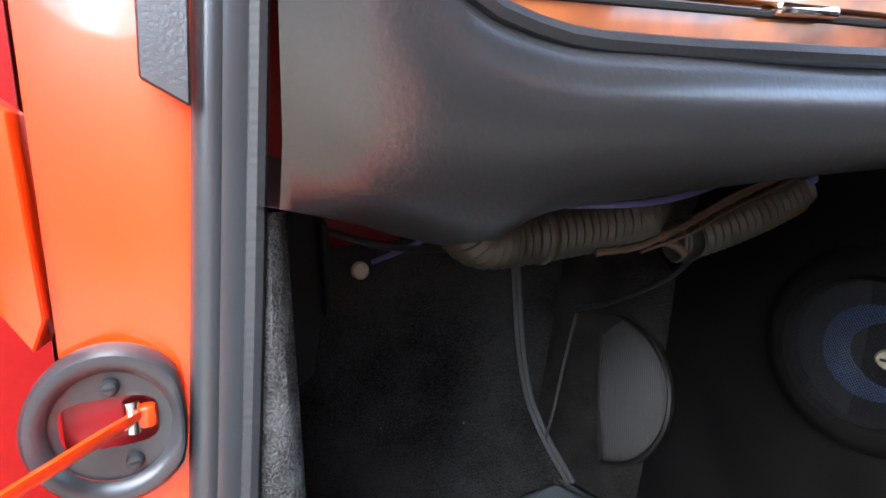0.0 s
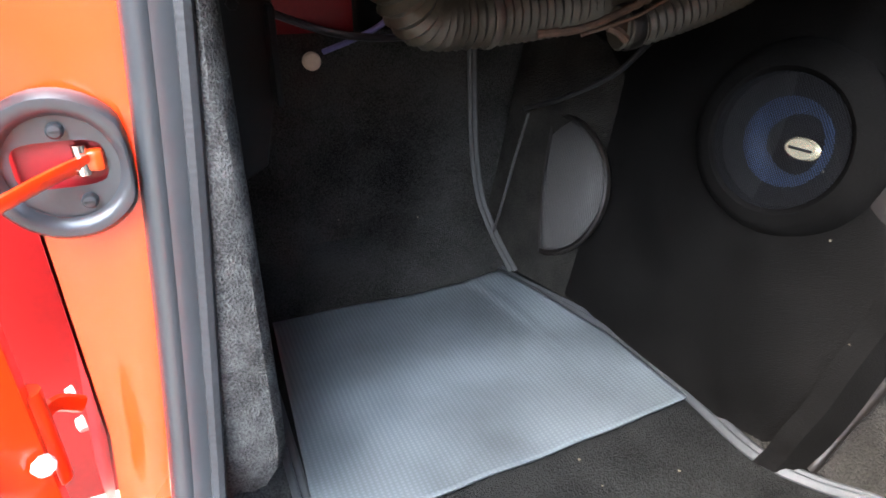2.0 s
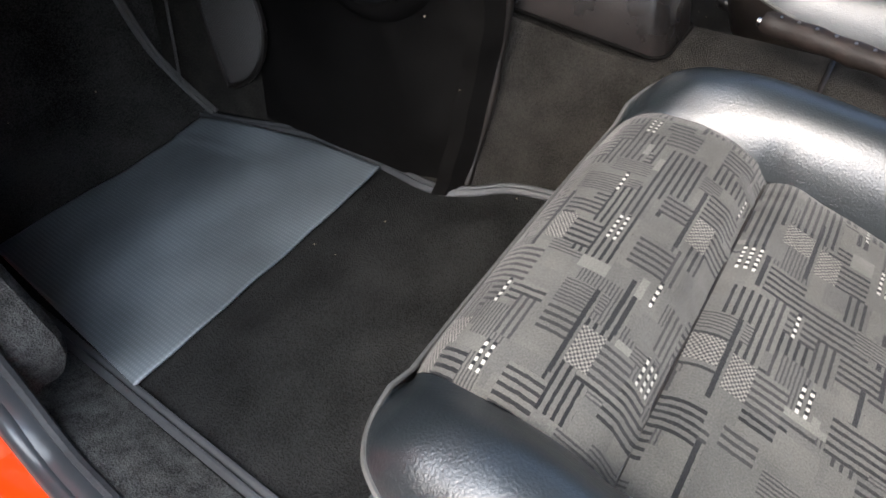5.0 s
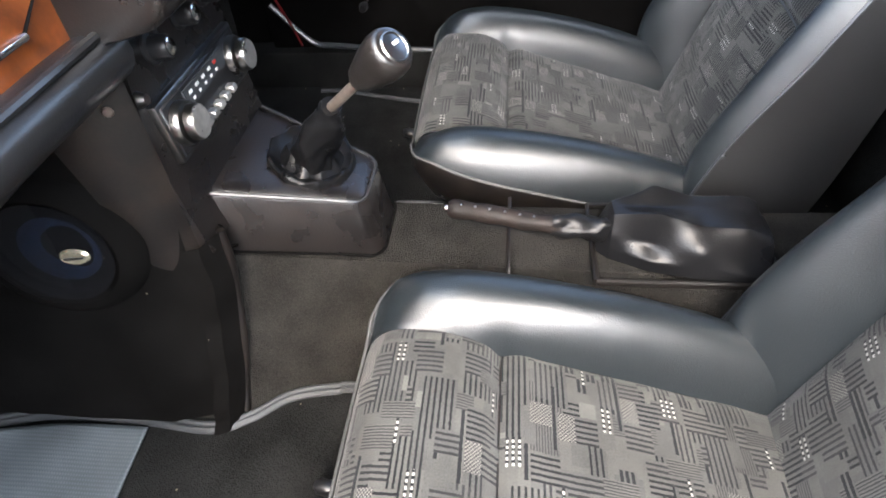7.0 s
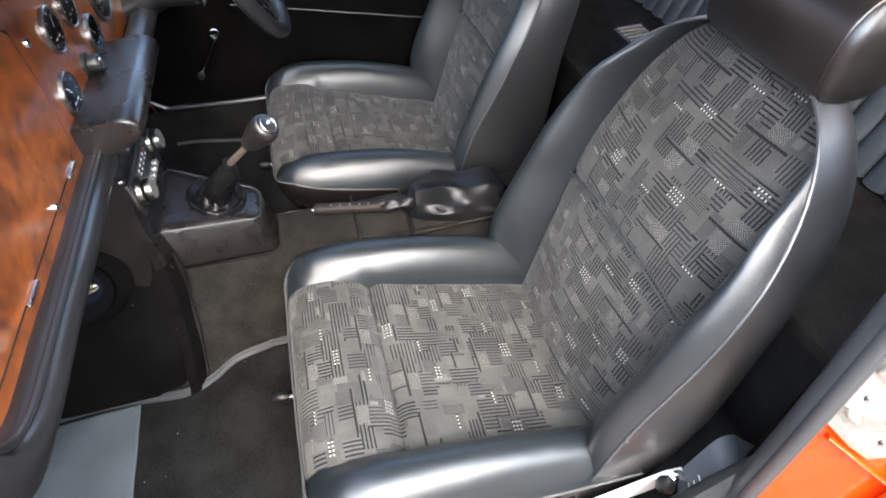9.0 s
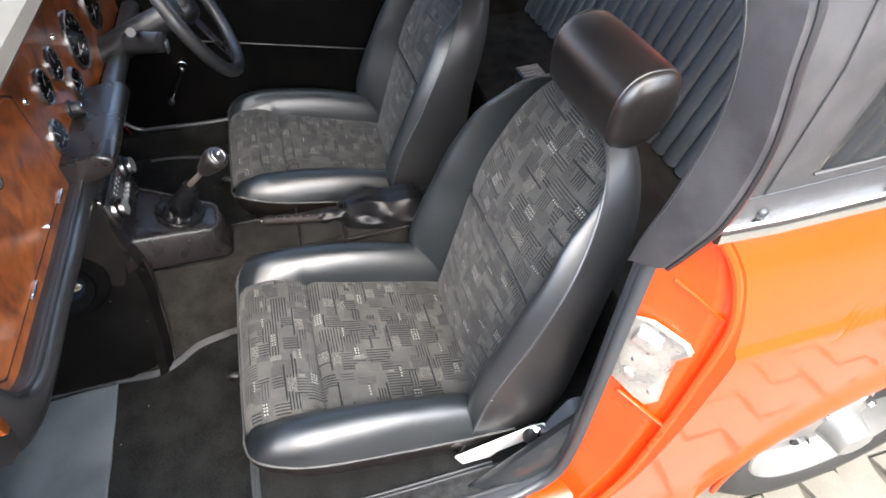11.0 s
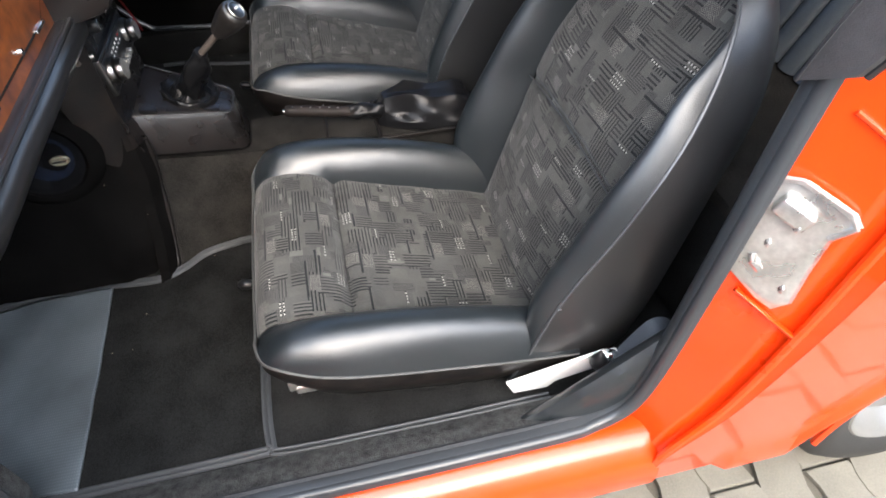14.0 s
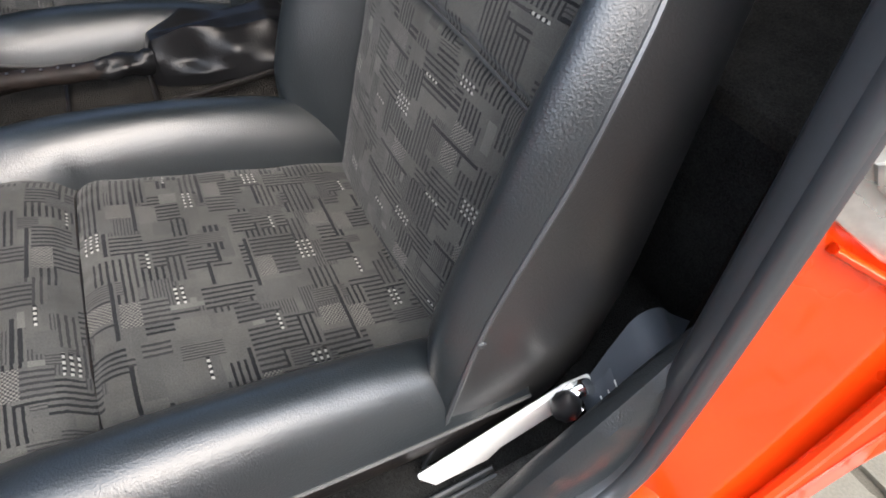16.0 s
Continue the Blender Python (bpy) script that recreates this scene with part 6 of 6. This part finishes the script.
def wpart(name, bm, material, lab="", parent=None):
    bm.transform(W)
    return part(name, bm, material, parent or dd, lab)


wpart("panel", box(0.03, 1.0, 0.60, 0.006, 2, Matrix.Translation((0.645, -0.15, 0.60))), PANEL)
for a, c in ((0.548, 0.455),):
    wpart("moulding", tube([(0.628, 0.02, a + 0.02), (0.628, -0.6, c - 0.02)], 0.0022, 8), VINYL_SMOOTH)
wd = wpart("winder", lathe([(0.0001, 0.016), (0.012, 0.015), (0.016, 0.010), (0.017, 0)], 20, facing((0.63, 0.075, 0.508), (-1, 0, 0))), CHROME, "chrome window winder")
wpart("winder_arm", tube([(0.612, 0.078, 0.503), (0.606, 0.105, 0.465), (0.604, 0.130, 0.425)], 0.0065, 10, radii=[0.009, 0.007, 0.005], flat=0.6), CHROME, "", wd)
wpart("winder_grip", tube([(0.600, 0.131, 0.424), (0.590, 0.131, 0.424), (0.575, 0.131, 0.424)], 0.007, 10, radii=[0.006, 0.009, 0.007]), BLACK, "", wd)
tagged(part("far_sill_trim", tube(smooth_line([(0.615, 0.33, 0.42), (0.615, 0.26, 0.345), (0.615, 0.20, 0.333), (0.615, 0.0, 0.322), (0.615, -0.45, 0.318)], 6), 0.006, 8), SEAL), "grey rubber seal along the far sill", "door seal", kind="structure")
tagged(part("far_sill", box(0.06, 1.5, 0.09, 0.01, 2, Matrix.Translation((0.635, -0.15, 0.278))), CARPET), "black carpeted far sill", "sill", kind="structure")
# A red reflection built as a thin dark red line.
cable("red_reflection_line", [(0.40, 0.30, 0.66), (0.52, 0.27, 0.45), (0.56, 0.26, 0.36)], 0.002, RED_SHADED, "thin dark red line standing for a reflection by the driver's footwell")

sw = thing("steering_wheel", facing((0.340, -0.035, 0.772), (0, -0.91, 0.42)), "black leather-rimmed steering wheel with drilled metal spokes", "steering wheel")
ringp = [(0.158 * math.cos(a), 0.158 * math.sin(a), 0) for a in [2 * math.pi * k / 64 for k in range(65)]]
part("rim", tube(ringp, 0.0145, 12), VINYL_SMOOTH, sw, "thick black leather rim")
for a in (0, 120, 240):
    r_ = radians(a + 90 + 60)
    bm = slab([(0.03, -0.022, -0.012), (0.150, -0.014, -0.004), (0.150, 0.014, -0.004), (0.03, 0.022, -0.012)], (0, 0, 0.003), 0.001, 1)
    bm.transform(Matrix.Rotation(r_, 4, "Z"))
    sp_ = part("spoke", bm, RIM, sw, "drilled bare metal spoke")
    for k in range(3):
        bm = lathe([(0.0055, 0.0), (0.0055, 0.0012), (0.0001, 0.0012)], 12, Matrix.Rotation(r_, 4, "Z") @ Matrix.Translation((0.07 + 0.03 * k, 0, -0.0065 + 0.0015 * k)))
        part("spoke_hole", bm, DARK, sp_)
part("hub", lathe([(0.0001, 0.012), (0.022, 0.010), (0.030, 0.0), (0.034, -0.02)], 28), BLACK, sw)
col = thing("steering_column", (0.325, 0.05, 0.70), "black steering column with stalks and ignition key", "steering column")
Q = Matrix.Translation((-0.325, -0.05, -0.70))


def qpart(name, bm, material, lab="", parent=None):
    bm.transform(Q)
    return part(name, bm, material, parent or col, lab)


qpart("cowl", tube([(0.340, -0.015, 0.765), (0.337, 0.05, 0.742), (0.332, 0.12, 0.716), (0.325, 0.20, 0.685)], 0.031, 18, radii=[0.028, 0.031, 0.032, 0.032]), BLACK)
ig = qpart("ignition_lock", lathe([(0.0001, 0.034), (0.014, 0.034), (0.020, 0.030), (0.022, 0.0), (0.022, -0.05)], 20, facing((0.250, 0.052, 0.742), (-0.45, -0.8, 0.1))), BLACK, "ignition lock")
qpart("key", slab([(0.226, 0.018, 0.748), (0.240, 0.014, 0.748), (0.242, 0.016, 0.722), (0.224, 0.020, 0.722)], (0.001, 0.003, 0), 0.0008, 1), CHROME, "shiny key in the lock", ig)
qpart("stalk", tube([(0.32, 0.07, 0.735), (0.24, 0.07, 0.775), (0.17, 0.06, 0.80)], 0.006, 10, radii=[0.006, 0.005, 0.009]), BLACK, "black control stalk")

# ---- striker on the jamb ----
strk = thing("door_striker", (-0.690, -0.625, 0.61), "worn zinc-plated door striker screwed to the red jamb", "door striker")
K = Matrix.Translation((0.690, 0.625, -0.61))


def kpart(name, bm, material, lab="", parent=None):
    bm.transform(K)
    return part(name, bm, material, parent or strk, lab)


out = [(-0.648, 0.690), (-0.672, 0.697), (-0.708, 0.680), (-0.716, 0.668), (-0.706, 0.648), (-0.708, 0.60), (-0.712, 0.556), (-0.704, 0.540), (-0.690, 0.545), (-0.662, 0.568), (-0.650, 0.578)]
bm = loft([[onj(x, z, d) for x, z in [((a + 0.682) * s - 0.682, (c - 0.617) * s + 0.617) for a, c in out]] for s, d in ((1.0, 0.0), (1.0, 0.004), (0.96, 0.006), (0.80, 0.0065))], True, True)
kpart("plate", bm, STEEL, "worn plated striker plate")
ax = (onj(-0.695, 0.658) - onj(-0.667, 0.673)).normalized()
up_ = (onj(-0.681, 0.680) - onj(-0.681, 0.650)).normalized()
up_ = (up_ - ax * up_.dot(ax)).normalized()
CB = Matrix.Translation(onj(-0.6805, 0.666, 0.012)) @ Matrix((ax, up_, ax.cross(up_))).transposed().to_4x4()
kpart("catch_block", box(0.036, 0.021, 0.018, 0.0035, 3, CB), STEEL, "raised catch block with a cross-head screw")
kpart("rim_fold", tube([onj(x, z, 0.007) for x, z in out[:5]], 0.0035, 6), STEEL)
kpart("pin", tube([onj(-0.671, 0.602, 0.008), onj(-0.676, 0.594, 0.012), onj(-0.681, 0.586, 0.008)], 0.004, 8), STEEL)
for x, z, lift in ((-0.690, 0.655, 0.014), (-0.674, 0.620, 0), (-0.701, 0.572, 0)):
    sc = kpart("screw", lathe([(0.0001, 0.005), (0.005, 0.0045), (0.0075, 0.002), (0.008, 0)], 14, facing(onj(x, z, 0.0055 + lift), (0.1, 1, 0.1)) @ Matrix.Diagonal((0.72, 0.72, 0.4, 1))), STEEL)
    for r_ in (0, 90):
        kpart("screw_slot", box(0.006, 0.0011, 0.001, 0, 1, facing(onj(x, z, 0.0078 + lift), (0.1, 1, 0.1)) @ Matrix.Rotation(radians(r_ + 20), 4, "Z")), RIM, "", sc)

# ---- belt, vinyl flap and reel behind the seat ----
flap = smooth_line([(-0.640, -0.352, 0.258), (-0.642, -0.40, 0.288), (-0.643, -0.45, 0.330), (-0.644, -0.505, 0.382), (-0.645, -0.548, 0.430), (-0.646, -0.565, 0.452)], 6)
rows = []
for i, p in enumerate(flap):
    k = 0.45 + 0.55 * math.sin(math.pi * min(1, (i + 3) / (len(flap) + 2)))
    w = 0.0015 * math.sin(i * 1.3)
    rows.append([p + Vector((0.018, 0.012, -0.030)) * k, p + Vector((0.016, 0.004, -0.006)) * k, p + Vector((0.010 + w, 0.0, 0.006)) * k, p + Vector((0.0, 0.0, 0.010)) * k, p + Vector((-0.010, -0.002 + w, 0.004)) * k, p + Vector((-0.016, -0.008, -0.010)) * k, p + Vector((-0.020, -0.024, -0.040)) * k])
tagged(part("vinyl_sill_cover", loft(rows, False), VINYL), "loose blue-black vinyl cover at the foot of the door post", "trim", kind="structure")
belt = thing("seat_belt", (-0.60, -0.56, 0.33), "blue-grey seat belt webbing with a label beside the seat", "seat belt")
Z_ = Matrix.Translation((0.60, 0.56, -0.33))


def bpart_(name, bm, material, lab="", parent=None):
    bm.transform(Z_)
    return part(name, bm, material, parent or belt, lab)


def strap(pts, w, side):
    """A flat band w wide along a line of points."""
    ln = smooth_line(pts, 6)
    sd = Vector(side).normalized() * w / 2
    return loft([[p - sd, p, p + sd, p + sd + Vector((0, 0, -0.0015)), p - sd + Vector((0, 0, -0.0015))] for p in ln], True, True)


bpart_("webbing", strap([(-0.610, -0.512, 0.318), (-0.606, -0.535, 0.350), (-0.602, -0.558, 0.368), (-0.600, -0.585, 0.360), (-0.598, -0.610, 0.330), (-0.60, -0.64, 0.30)], 0.045, (1, -0.35, 0.1)), WEBBING, "folded blue-grey webbing")
tng = bpart_("sewn_end", strap([(-0.618, -0.500, 0.312), (-0.618, -0.518, 0.334), (-0.616, -0.536, 0.350)], 0.040, (1, -0.35, 0.1)), WEBBING, "sewn end with a printed label")
for k in range(4):
    q = Vector((-0.621 + 0.001 * k, -0.511 - 0.0065 * k, 0.3275 + 0.0065 * k))
    bpart_("print_line", box(0.020 - 0.003 * (k % 2), 0.0015, 0.0012, 0, 1, Matrix.Translation(q) @ Euler((radians(40), 0, radians(-19))).to_matrix().to_4x4()), WHITE, "", tng)
bpart_("anchor_bolt", lathe([(0.0001, 0.010), (0.006, 0.009), (0.009, 0.004), (0.011, 0)], 14, facing((-0.622, -0.506, 0.300), (-1, 0.2, 0.3))), CHROME)
tagged(part("anchor_plate", slab([(-0.622, -0.62, 0.800), (-0.618, -0.64, 0.822), (-0.618, -0.675, 0.830), (-0.624, -0.665, 0.808)], (0, 0.003, 0.004), 0.001, 1), CHROME), "chrome belt anchor plate on the inner wing", "anchor")
reel = thing("belt_reel", (0.10, -0.75, 0.56), "black belt reel with chrome bars between the seats", "belt reel")
part("case", box(0.075, 0.06, 0.05, 0.006, 2, Matrix.Translation((0, 0, 0.025))), BLACK, reel)
for k in range(5):
    part("bar", box(0.006, 0.05, 0.004, 0.001, 1, Matrix.Translation((-0.026 + 0.013 * k, 0.0, 0.0515))), DULLSHAFT, reel)

# ---- rear: shelf, pleated panel, inner quarter ----
tagged(part("rear_shelf", box(1.26, 0.42, 0.03, 0.01, 2, Matrix.Translation((0, -0.88, 0.50))), CARPET_TUNNEL), "dark carpeted shelf behind the seats", "shelf", kind="structure")
tagged(part("rear_shelf_front", box(1.26, 0.03, 0.26, 0.01, 2, Matrix.Translation((0, -0.685, 0.375))), CARPET), "black carpeted front of the rear shelf", "shelf", kind="structure")
pan = thing("pleated_panel", (0, -0.95, 0.52), "fluted black vinyl panel across the back of the cockpit", "trim panel")
for k in range(28):
    x = -0.62 + 0.0445 * k
    rows = []
    for i in range(9):
        q = i / 8
        rows.append([(x + 0.0222 + 0.0212 * math.cos(a) , 0.0 - 0.17 * q + 0.011 * math.sin(a), 0.36 * q) for a in [math.pi * j / 8 for j in range(9)]])
    part("flute", loft(rows, False), PLEAT, pan)
part("panel_back", box(1.26, 0.006, 0.40, 0, 1, pose(0, -0.088, 0.18, 25.3, 0, 0)), DARK, pan)
tagged(part("inner_quarter", sheet(lambda u, v: (-0.600 - 0.03 * v - 0.015 * u, -0.60 - 0.5 * u, 0.26 + 0.60 * v), 10, 10), CARPET_TUNNEL), "dark carpeted inner quarter beside the seat", "carpet", kind="structure")
tagged(part("inner_quarter", sheet(lambda u, v: (0.62, -0.60 - 0.5 * u, 0.26 + 0.60 * v), 2, 2), CARPET_TUNNEL), "dark carpeted far inner quarter", "carpet", kind="structure")

# ---- folding hood ----
hood = thing("convertible_hood", (-0.68, -0.70, 0.87), "raised black fabric convertible hood with a clear side window", "hood")
HD = Matrix.Translation((0.68, 0.70, -0.87))


def hd(name, bm, material, lab="", parent=None):
    bm.transform(HD)
    return part(name, bm, material, parent or hood, lab)


la = smooth_line([(-0.640, -0.556, 0.788), (-0.650, -0.558, 0.835), (-0.664, -0.568, 0.905), (-0.674, -0.580, 0.99), (-0.672, -0.580, 1.06), (-0.652, -0.575, 1.11), (-0.62, -0.55, 1.17)], 6)
lb = smooth_line([(-0.690, -0.566, 0.818), (-0.710, -0.571, 0.865), (-0.726, -0.580, 0.915), (-0.731, -0.590, 0.99), (-0.724, -0.590, 1.06), (-0.712, -0.590, 1.125), (-0.67, -0.565, 1.20)], 6)
rows = [[a, a.lerp(c, 0.06) + Vector((0, 0.004, 0)), a.lerp(c, 0.5) + Vector((0, 0.005, 0)), a.lerp(c, 0.94) + Vector((0, 0.004, 0)), c, a.lerp(c, 0.5) - Vector((0, 0.004, 0))] for a, c in zip(la, lb)]
hd("front_band", loft(rows, True, True), HOOD, "stitched grey-black band along the hood's front edge")
hd("band_stitching", tube([a.lerp(c, 0.12) + Vector((0, 0.0052, 0)) for a, c in zip(la, lb)], 0.0009, 5), BINDING)
# side quarter in strips round the window opening
def hx(z, y):
    return -0.705 - 0.0 - 0.10 * max(0, z - 0.93) ** 1.0 * 0.6 + (0.02 * max(0, z - 1.05)) * 8


def strip(ya, za, yb, zb, yc, zc, yd, zd, n=10):
    def f(u, v):
        y0, z0 = ya + (yb - ya) * u, za + (zb - za) * u
        y1, z1 = yc + (yd - yc) * u, zc + (zd - zc) * u
        y, z = y0 + (y1 - y0) * v, z0 + (z1 - z0) * v
        return (hx(z, y), y, z)
    return sheet(f, n, n)


low = hd("lower_strip", strip(-0.605, 0.872, -1.5, 0.870, -0.605, 0.930, -1.5, 0.945), HOOD, "lower strip of the hood with press studs")
hd("window_post", strip(-0.605, 0.93, -0.690, 0.930, -0.605, 1.22, -0.74, 1.22), HOOD)
hd("rear_quarter", strip(-1.02, 0.938, -1.5, 0.945, -1.05, 1.22, -1.4, 1.22), HOOD)
pane = hd("window_pane", strip(-0.684, 0.926, -1.03, 0.934, -0.725, 1.17, -1.05, 1.17), PLASTIC_PANE, "clear plastic side window")
pane.visible_shadow = False
hd("window_welt", tube([(hx(0.93, 0) - 0.002, -0.685, 0.930), (hx(0.934, 0) - 0.002, -0.85, 0.934), (hx(0.938, 0) - 0.002, -1.03, 0.938)], 0.0014, 6), PALEBIND, "thin pale welt below the window")
hd("quarter_seam", tube([(hx(0.9, 0) - 0.0015, -0.612, 0.915), (hx(0.918, 0) - 0.0015, -0.75, 0.9175), (hx(0.92, 0) - 0.0015, -1.0, 0.922), (hx(0.92, 0) - 0.0015, -1.45, 0.93)], 0.0012, 5), BINDING, "pale stitched seam")
hd("post_seam", tube([(hx(z, 0) - 0.0015, -0.635 - 0.10 * (z - 0.9), z) for z in (0.915, 0.95, 1.0, 1.05, 1.10, 1.16)], 0.0010, 5), BINDING)
hd("band_welt", tube([c + Vector((-0.001, -0.002, 0)) for c in lb], 0.0035, 6), VINYL_SMOOTH, "black welt behind the front band")
for sy in (-0.645, -0.805, -0.97):
    hd("press_stud", lathe([(0.0001, 0.006), (0.005, 0.005), (0.0075, 0.002), (0.008, 0)], 16, facing((-0.7055, sy, 0.890), (-1, 0, 0)) @ Matrix.Diagonal((0.85, 0.85, 0.85, 1))), RUBBER, "", low)
def hoodtop(u, v):
    x = -0.62 + 1.24 * u
    e = 1 - abs(2 * u - 1) ** 6
    y = 0.02 - 1.35 * v
    return (x * (1 - 0.12 * v), y, 1.175 + 0.055 * e - 0.36 * max(0, v - 0.55) ** 1.3)


hd("roof", sheet(hoodtop, 16, 16), HOOD, "black fabric roof")
def hoodback(u0, u1, v0, v1):
    return sheet(lambda u, v: (-0.60 + 1.2 * (u0 + (u1 - u0) * u), -1.22 - 0.22 * (v0 + (v1 - v0) * v), 1.14 - 0.28 * (v0 + (v1 - v0) * v)), 6, 6)


for r_ in ((0, 0.14, 0, 1), (0.86, 1, 0, 1), (0.14, 0.86, 0, 0.10), (0.14, 0.86, 0.82, 1)):
    hd("rear_fabric", hoodback(*r_), HOOD)
# Unseen pane, added so that daylight reaches the cockpit's rear panel.
rearpane = hd("rear_window_added", hoodback(0.14, 0.86, 0.10, 0.82), PLASTIC_PANE, "clear rear window, unseen, added to let light in")
rearpane.visible_shadow = False
# windscreen and frame, far window
ws = thing("windscreen", (0, 0.35, 0.93), "windscreen in a slim painted frame", "windscreen")
gl_ = part("pane", sheet(lambda u, v: (-0.58 + 1.16 * u, 0.14 - 0.36 * v, 0.0 + 0.26 * v), 4, 4), GLASS, ws)
gl_.visible_shadow = False
for s in (-1, 1):
    part("pillar", tube([(0.60 * s, 0.15, -0.01), (0.60 * s, -0.23, 0.27)], 0.016, 10), BLACK, ws)
part("header", tube([(-0.61, -0.235, 0.27), (0.61, -0.235, 0.27)], 0.02, 10), BLACK, ws)

# ---- rear wheel ----
WH = facing((-0.690, -1.112, 0.195), (-1, 0, 0))
wheel = thing("road_wheel", WH, "silver alloy wheel with a black tyre under the red wing", "wheel")
tyre = part("tyre", lathe([(0.188, 0.005), (0.196, 0.016), (0.225, 0.026), (0.256, 0.024), (0.276, 0.010), (0.284, -0.01), (0.285, -0.09), (0.281, -0.155), (0.25, -0.17), (0.19, -0.15)], 72, cap=False), TYRE, wheel)
rim = part("rim", lathe([(0.191, 0.010), (0.195, 0.014), (0.191, 0.017), (0.184, 0.013), (0.176, -0.004), (0.166, -0.030), (0.150, -0.036), (0.120, -0.030), (0.100, -0.018), (0.080, -0.006), (0.052, 0.002), (0.044, 0.004)], 72, cap=False), ALLOY, wheel, "silver painted dished rim")
part("centre_cap", lathe([(0.046, 0.002), (0.040, 0.030), (0.037, 0.052), (0.033, 0.056), (0.0001, 0.057)], 36), ALLOY, wheel, "tapered silver centre cap")
for k in range(8):
    a = 2 * math.pi * k / 8
    m_ = Matrix.Rotation(a, 4, "Z") @ Matrix.Translation((0.128, 0, -0.030))
    part("rim_slot", lathe([(0.0001, 0.003), (0.018, 0.003), (0.021, 0.0055), (0.024, 0.001)], 20, m_ @ Matrix.Rotation(radians(-8), 4, "Y")), ALLOY if k % 2 else DARK, rim)
for k in range(4):
    a = 2 * math.pi * (k + 0.5) / 4
    part("wheel_nut", lathe([(0.0001, 0.020), (0.007, 0.019), (0.010, 0.012), (0.010, 0)], 6, Matrix.Rotation(a, 4, "Z") @ Matrix.Translation((0.072, 0, -0.006))), CHROME, wheel)
part("valve", tube([(0.168, 0.02, -0.02), (0.160, 0.022, 0.006)], 0.004, 8), BLACK, wheel)

# ---- block paving ----
PW, PH = 0.2, 0.1


def paver_mesh():
    bm = bmesh.new()
    g = 0.0025
    n = 6
    low = [(-PW / 2 + g + (PW - 2 * g) * k / n, -PH / 2 + g + (0.009 if k in (1, 2) else -0.000 if k in (0, 3, 6) else -0.009)) for k in range(n + 1)]
    top = [(x, y + PH - 2 * g) for x, y in reversed(low)]
    ol = low + top
    rows = [[(x * s, y * s, z) for x, y in ol] for s, z in ((1.0, -0.03), (1.0, -0.005), (0.975, 0.0))]
    loft(rows, True, False, bm)
    bm.faces.new([v for v in bm.verts if abs(v.co.z) < 1e-6])
    bmesh.ops.recalc_face_normals(bm, faces=bm.faces)
    me = bpy.data.meshes.new("paver")
    bm.to_mesh(me)
    bm.free()
    me.materials.append(PAVER)
    return me


pave = thing("paving", (-1.2, -0.8, GROUND), "grey-beige zigzag concrete block paving", "pavement")
pave["kind"] = "structure"
pm = paver_mesh()
cells = []
for r in range(-22, 30):
    for c in range(-18, 14):
        x = c * PW + (PW / 2 if r % 2 else 0)
        y = r * PH
        cells.append((x, y))
near = sorted(cells, key=lambda p: math.hypot(p[0] - 0.25, p[1] + 0.15))
rng = random.Random(4)
for x, y in near[:300]:
    ob = new("paver", pm)
    ob.parent = pave
    ob.matrix_basis = Matrix.Translation((x, y, rng.uniform(-0.002, 0.002))) @ Euler((rng.uniform(-0.01, 0.01), rng.uniform(-0.01, 0.01), 0)).to_matrix().to_4x4()
src = [tuple(v.co) for v in pm.vertices]
fcs = [tuple(p.vertices) for p in pm.polygons]
vv, ff = [], []
for x, y in near[300:]:
    dz, o = rng.uniform(-0.002, 0.002), len(vv)
    vv += [(a + x, b_ + y, c + dz) for a, b_, c in src]
    ff += [tuple(i + o for i in f) for f in fcs]
me = bpy.data.meshes.new("far_pavers")
me.from_pydata(vv, [], ff)
me.materials.append(PAVER)
fp = new("far_pavers", me)
fp.parent = pave
tagged(fp, kind="stuff")
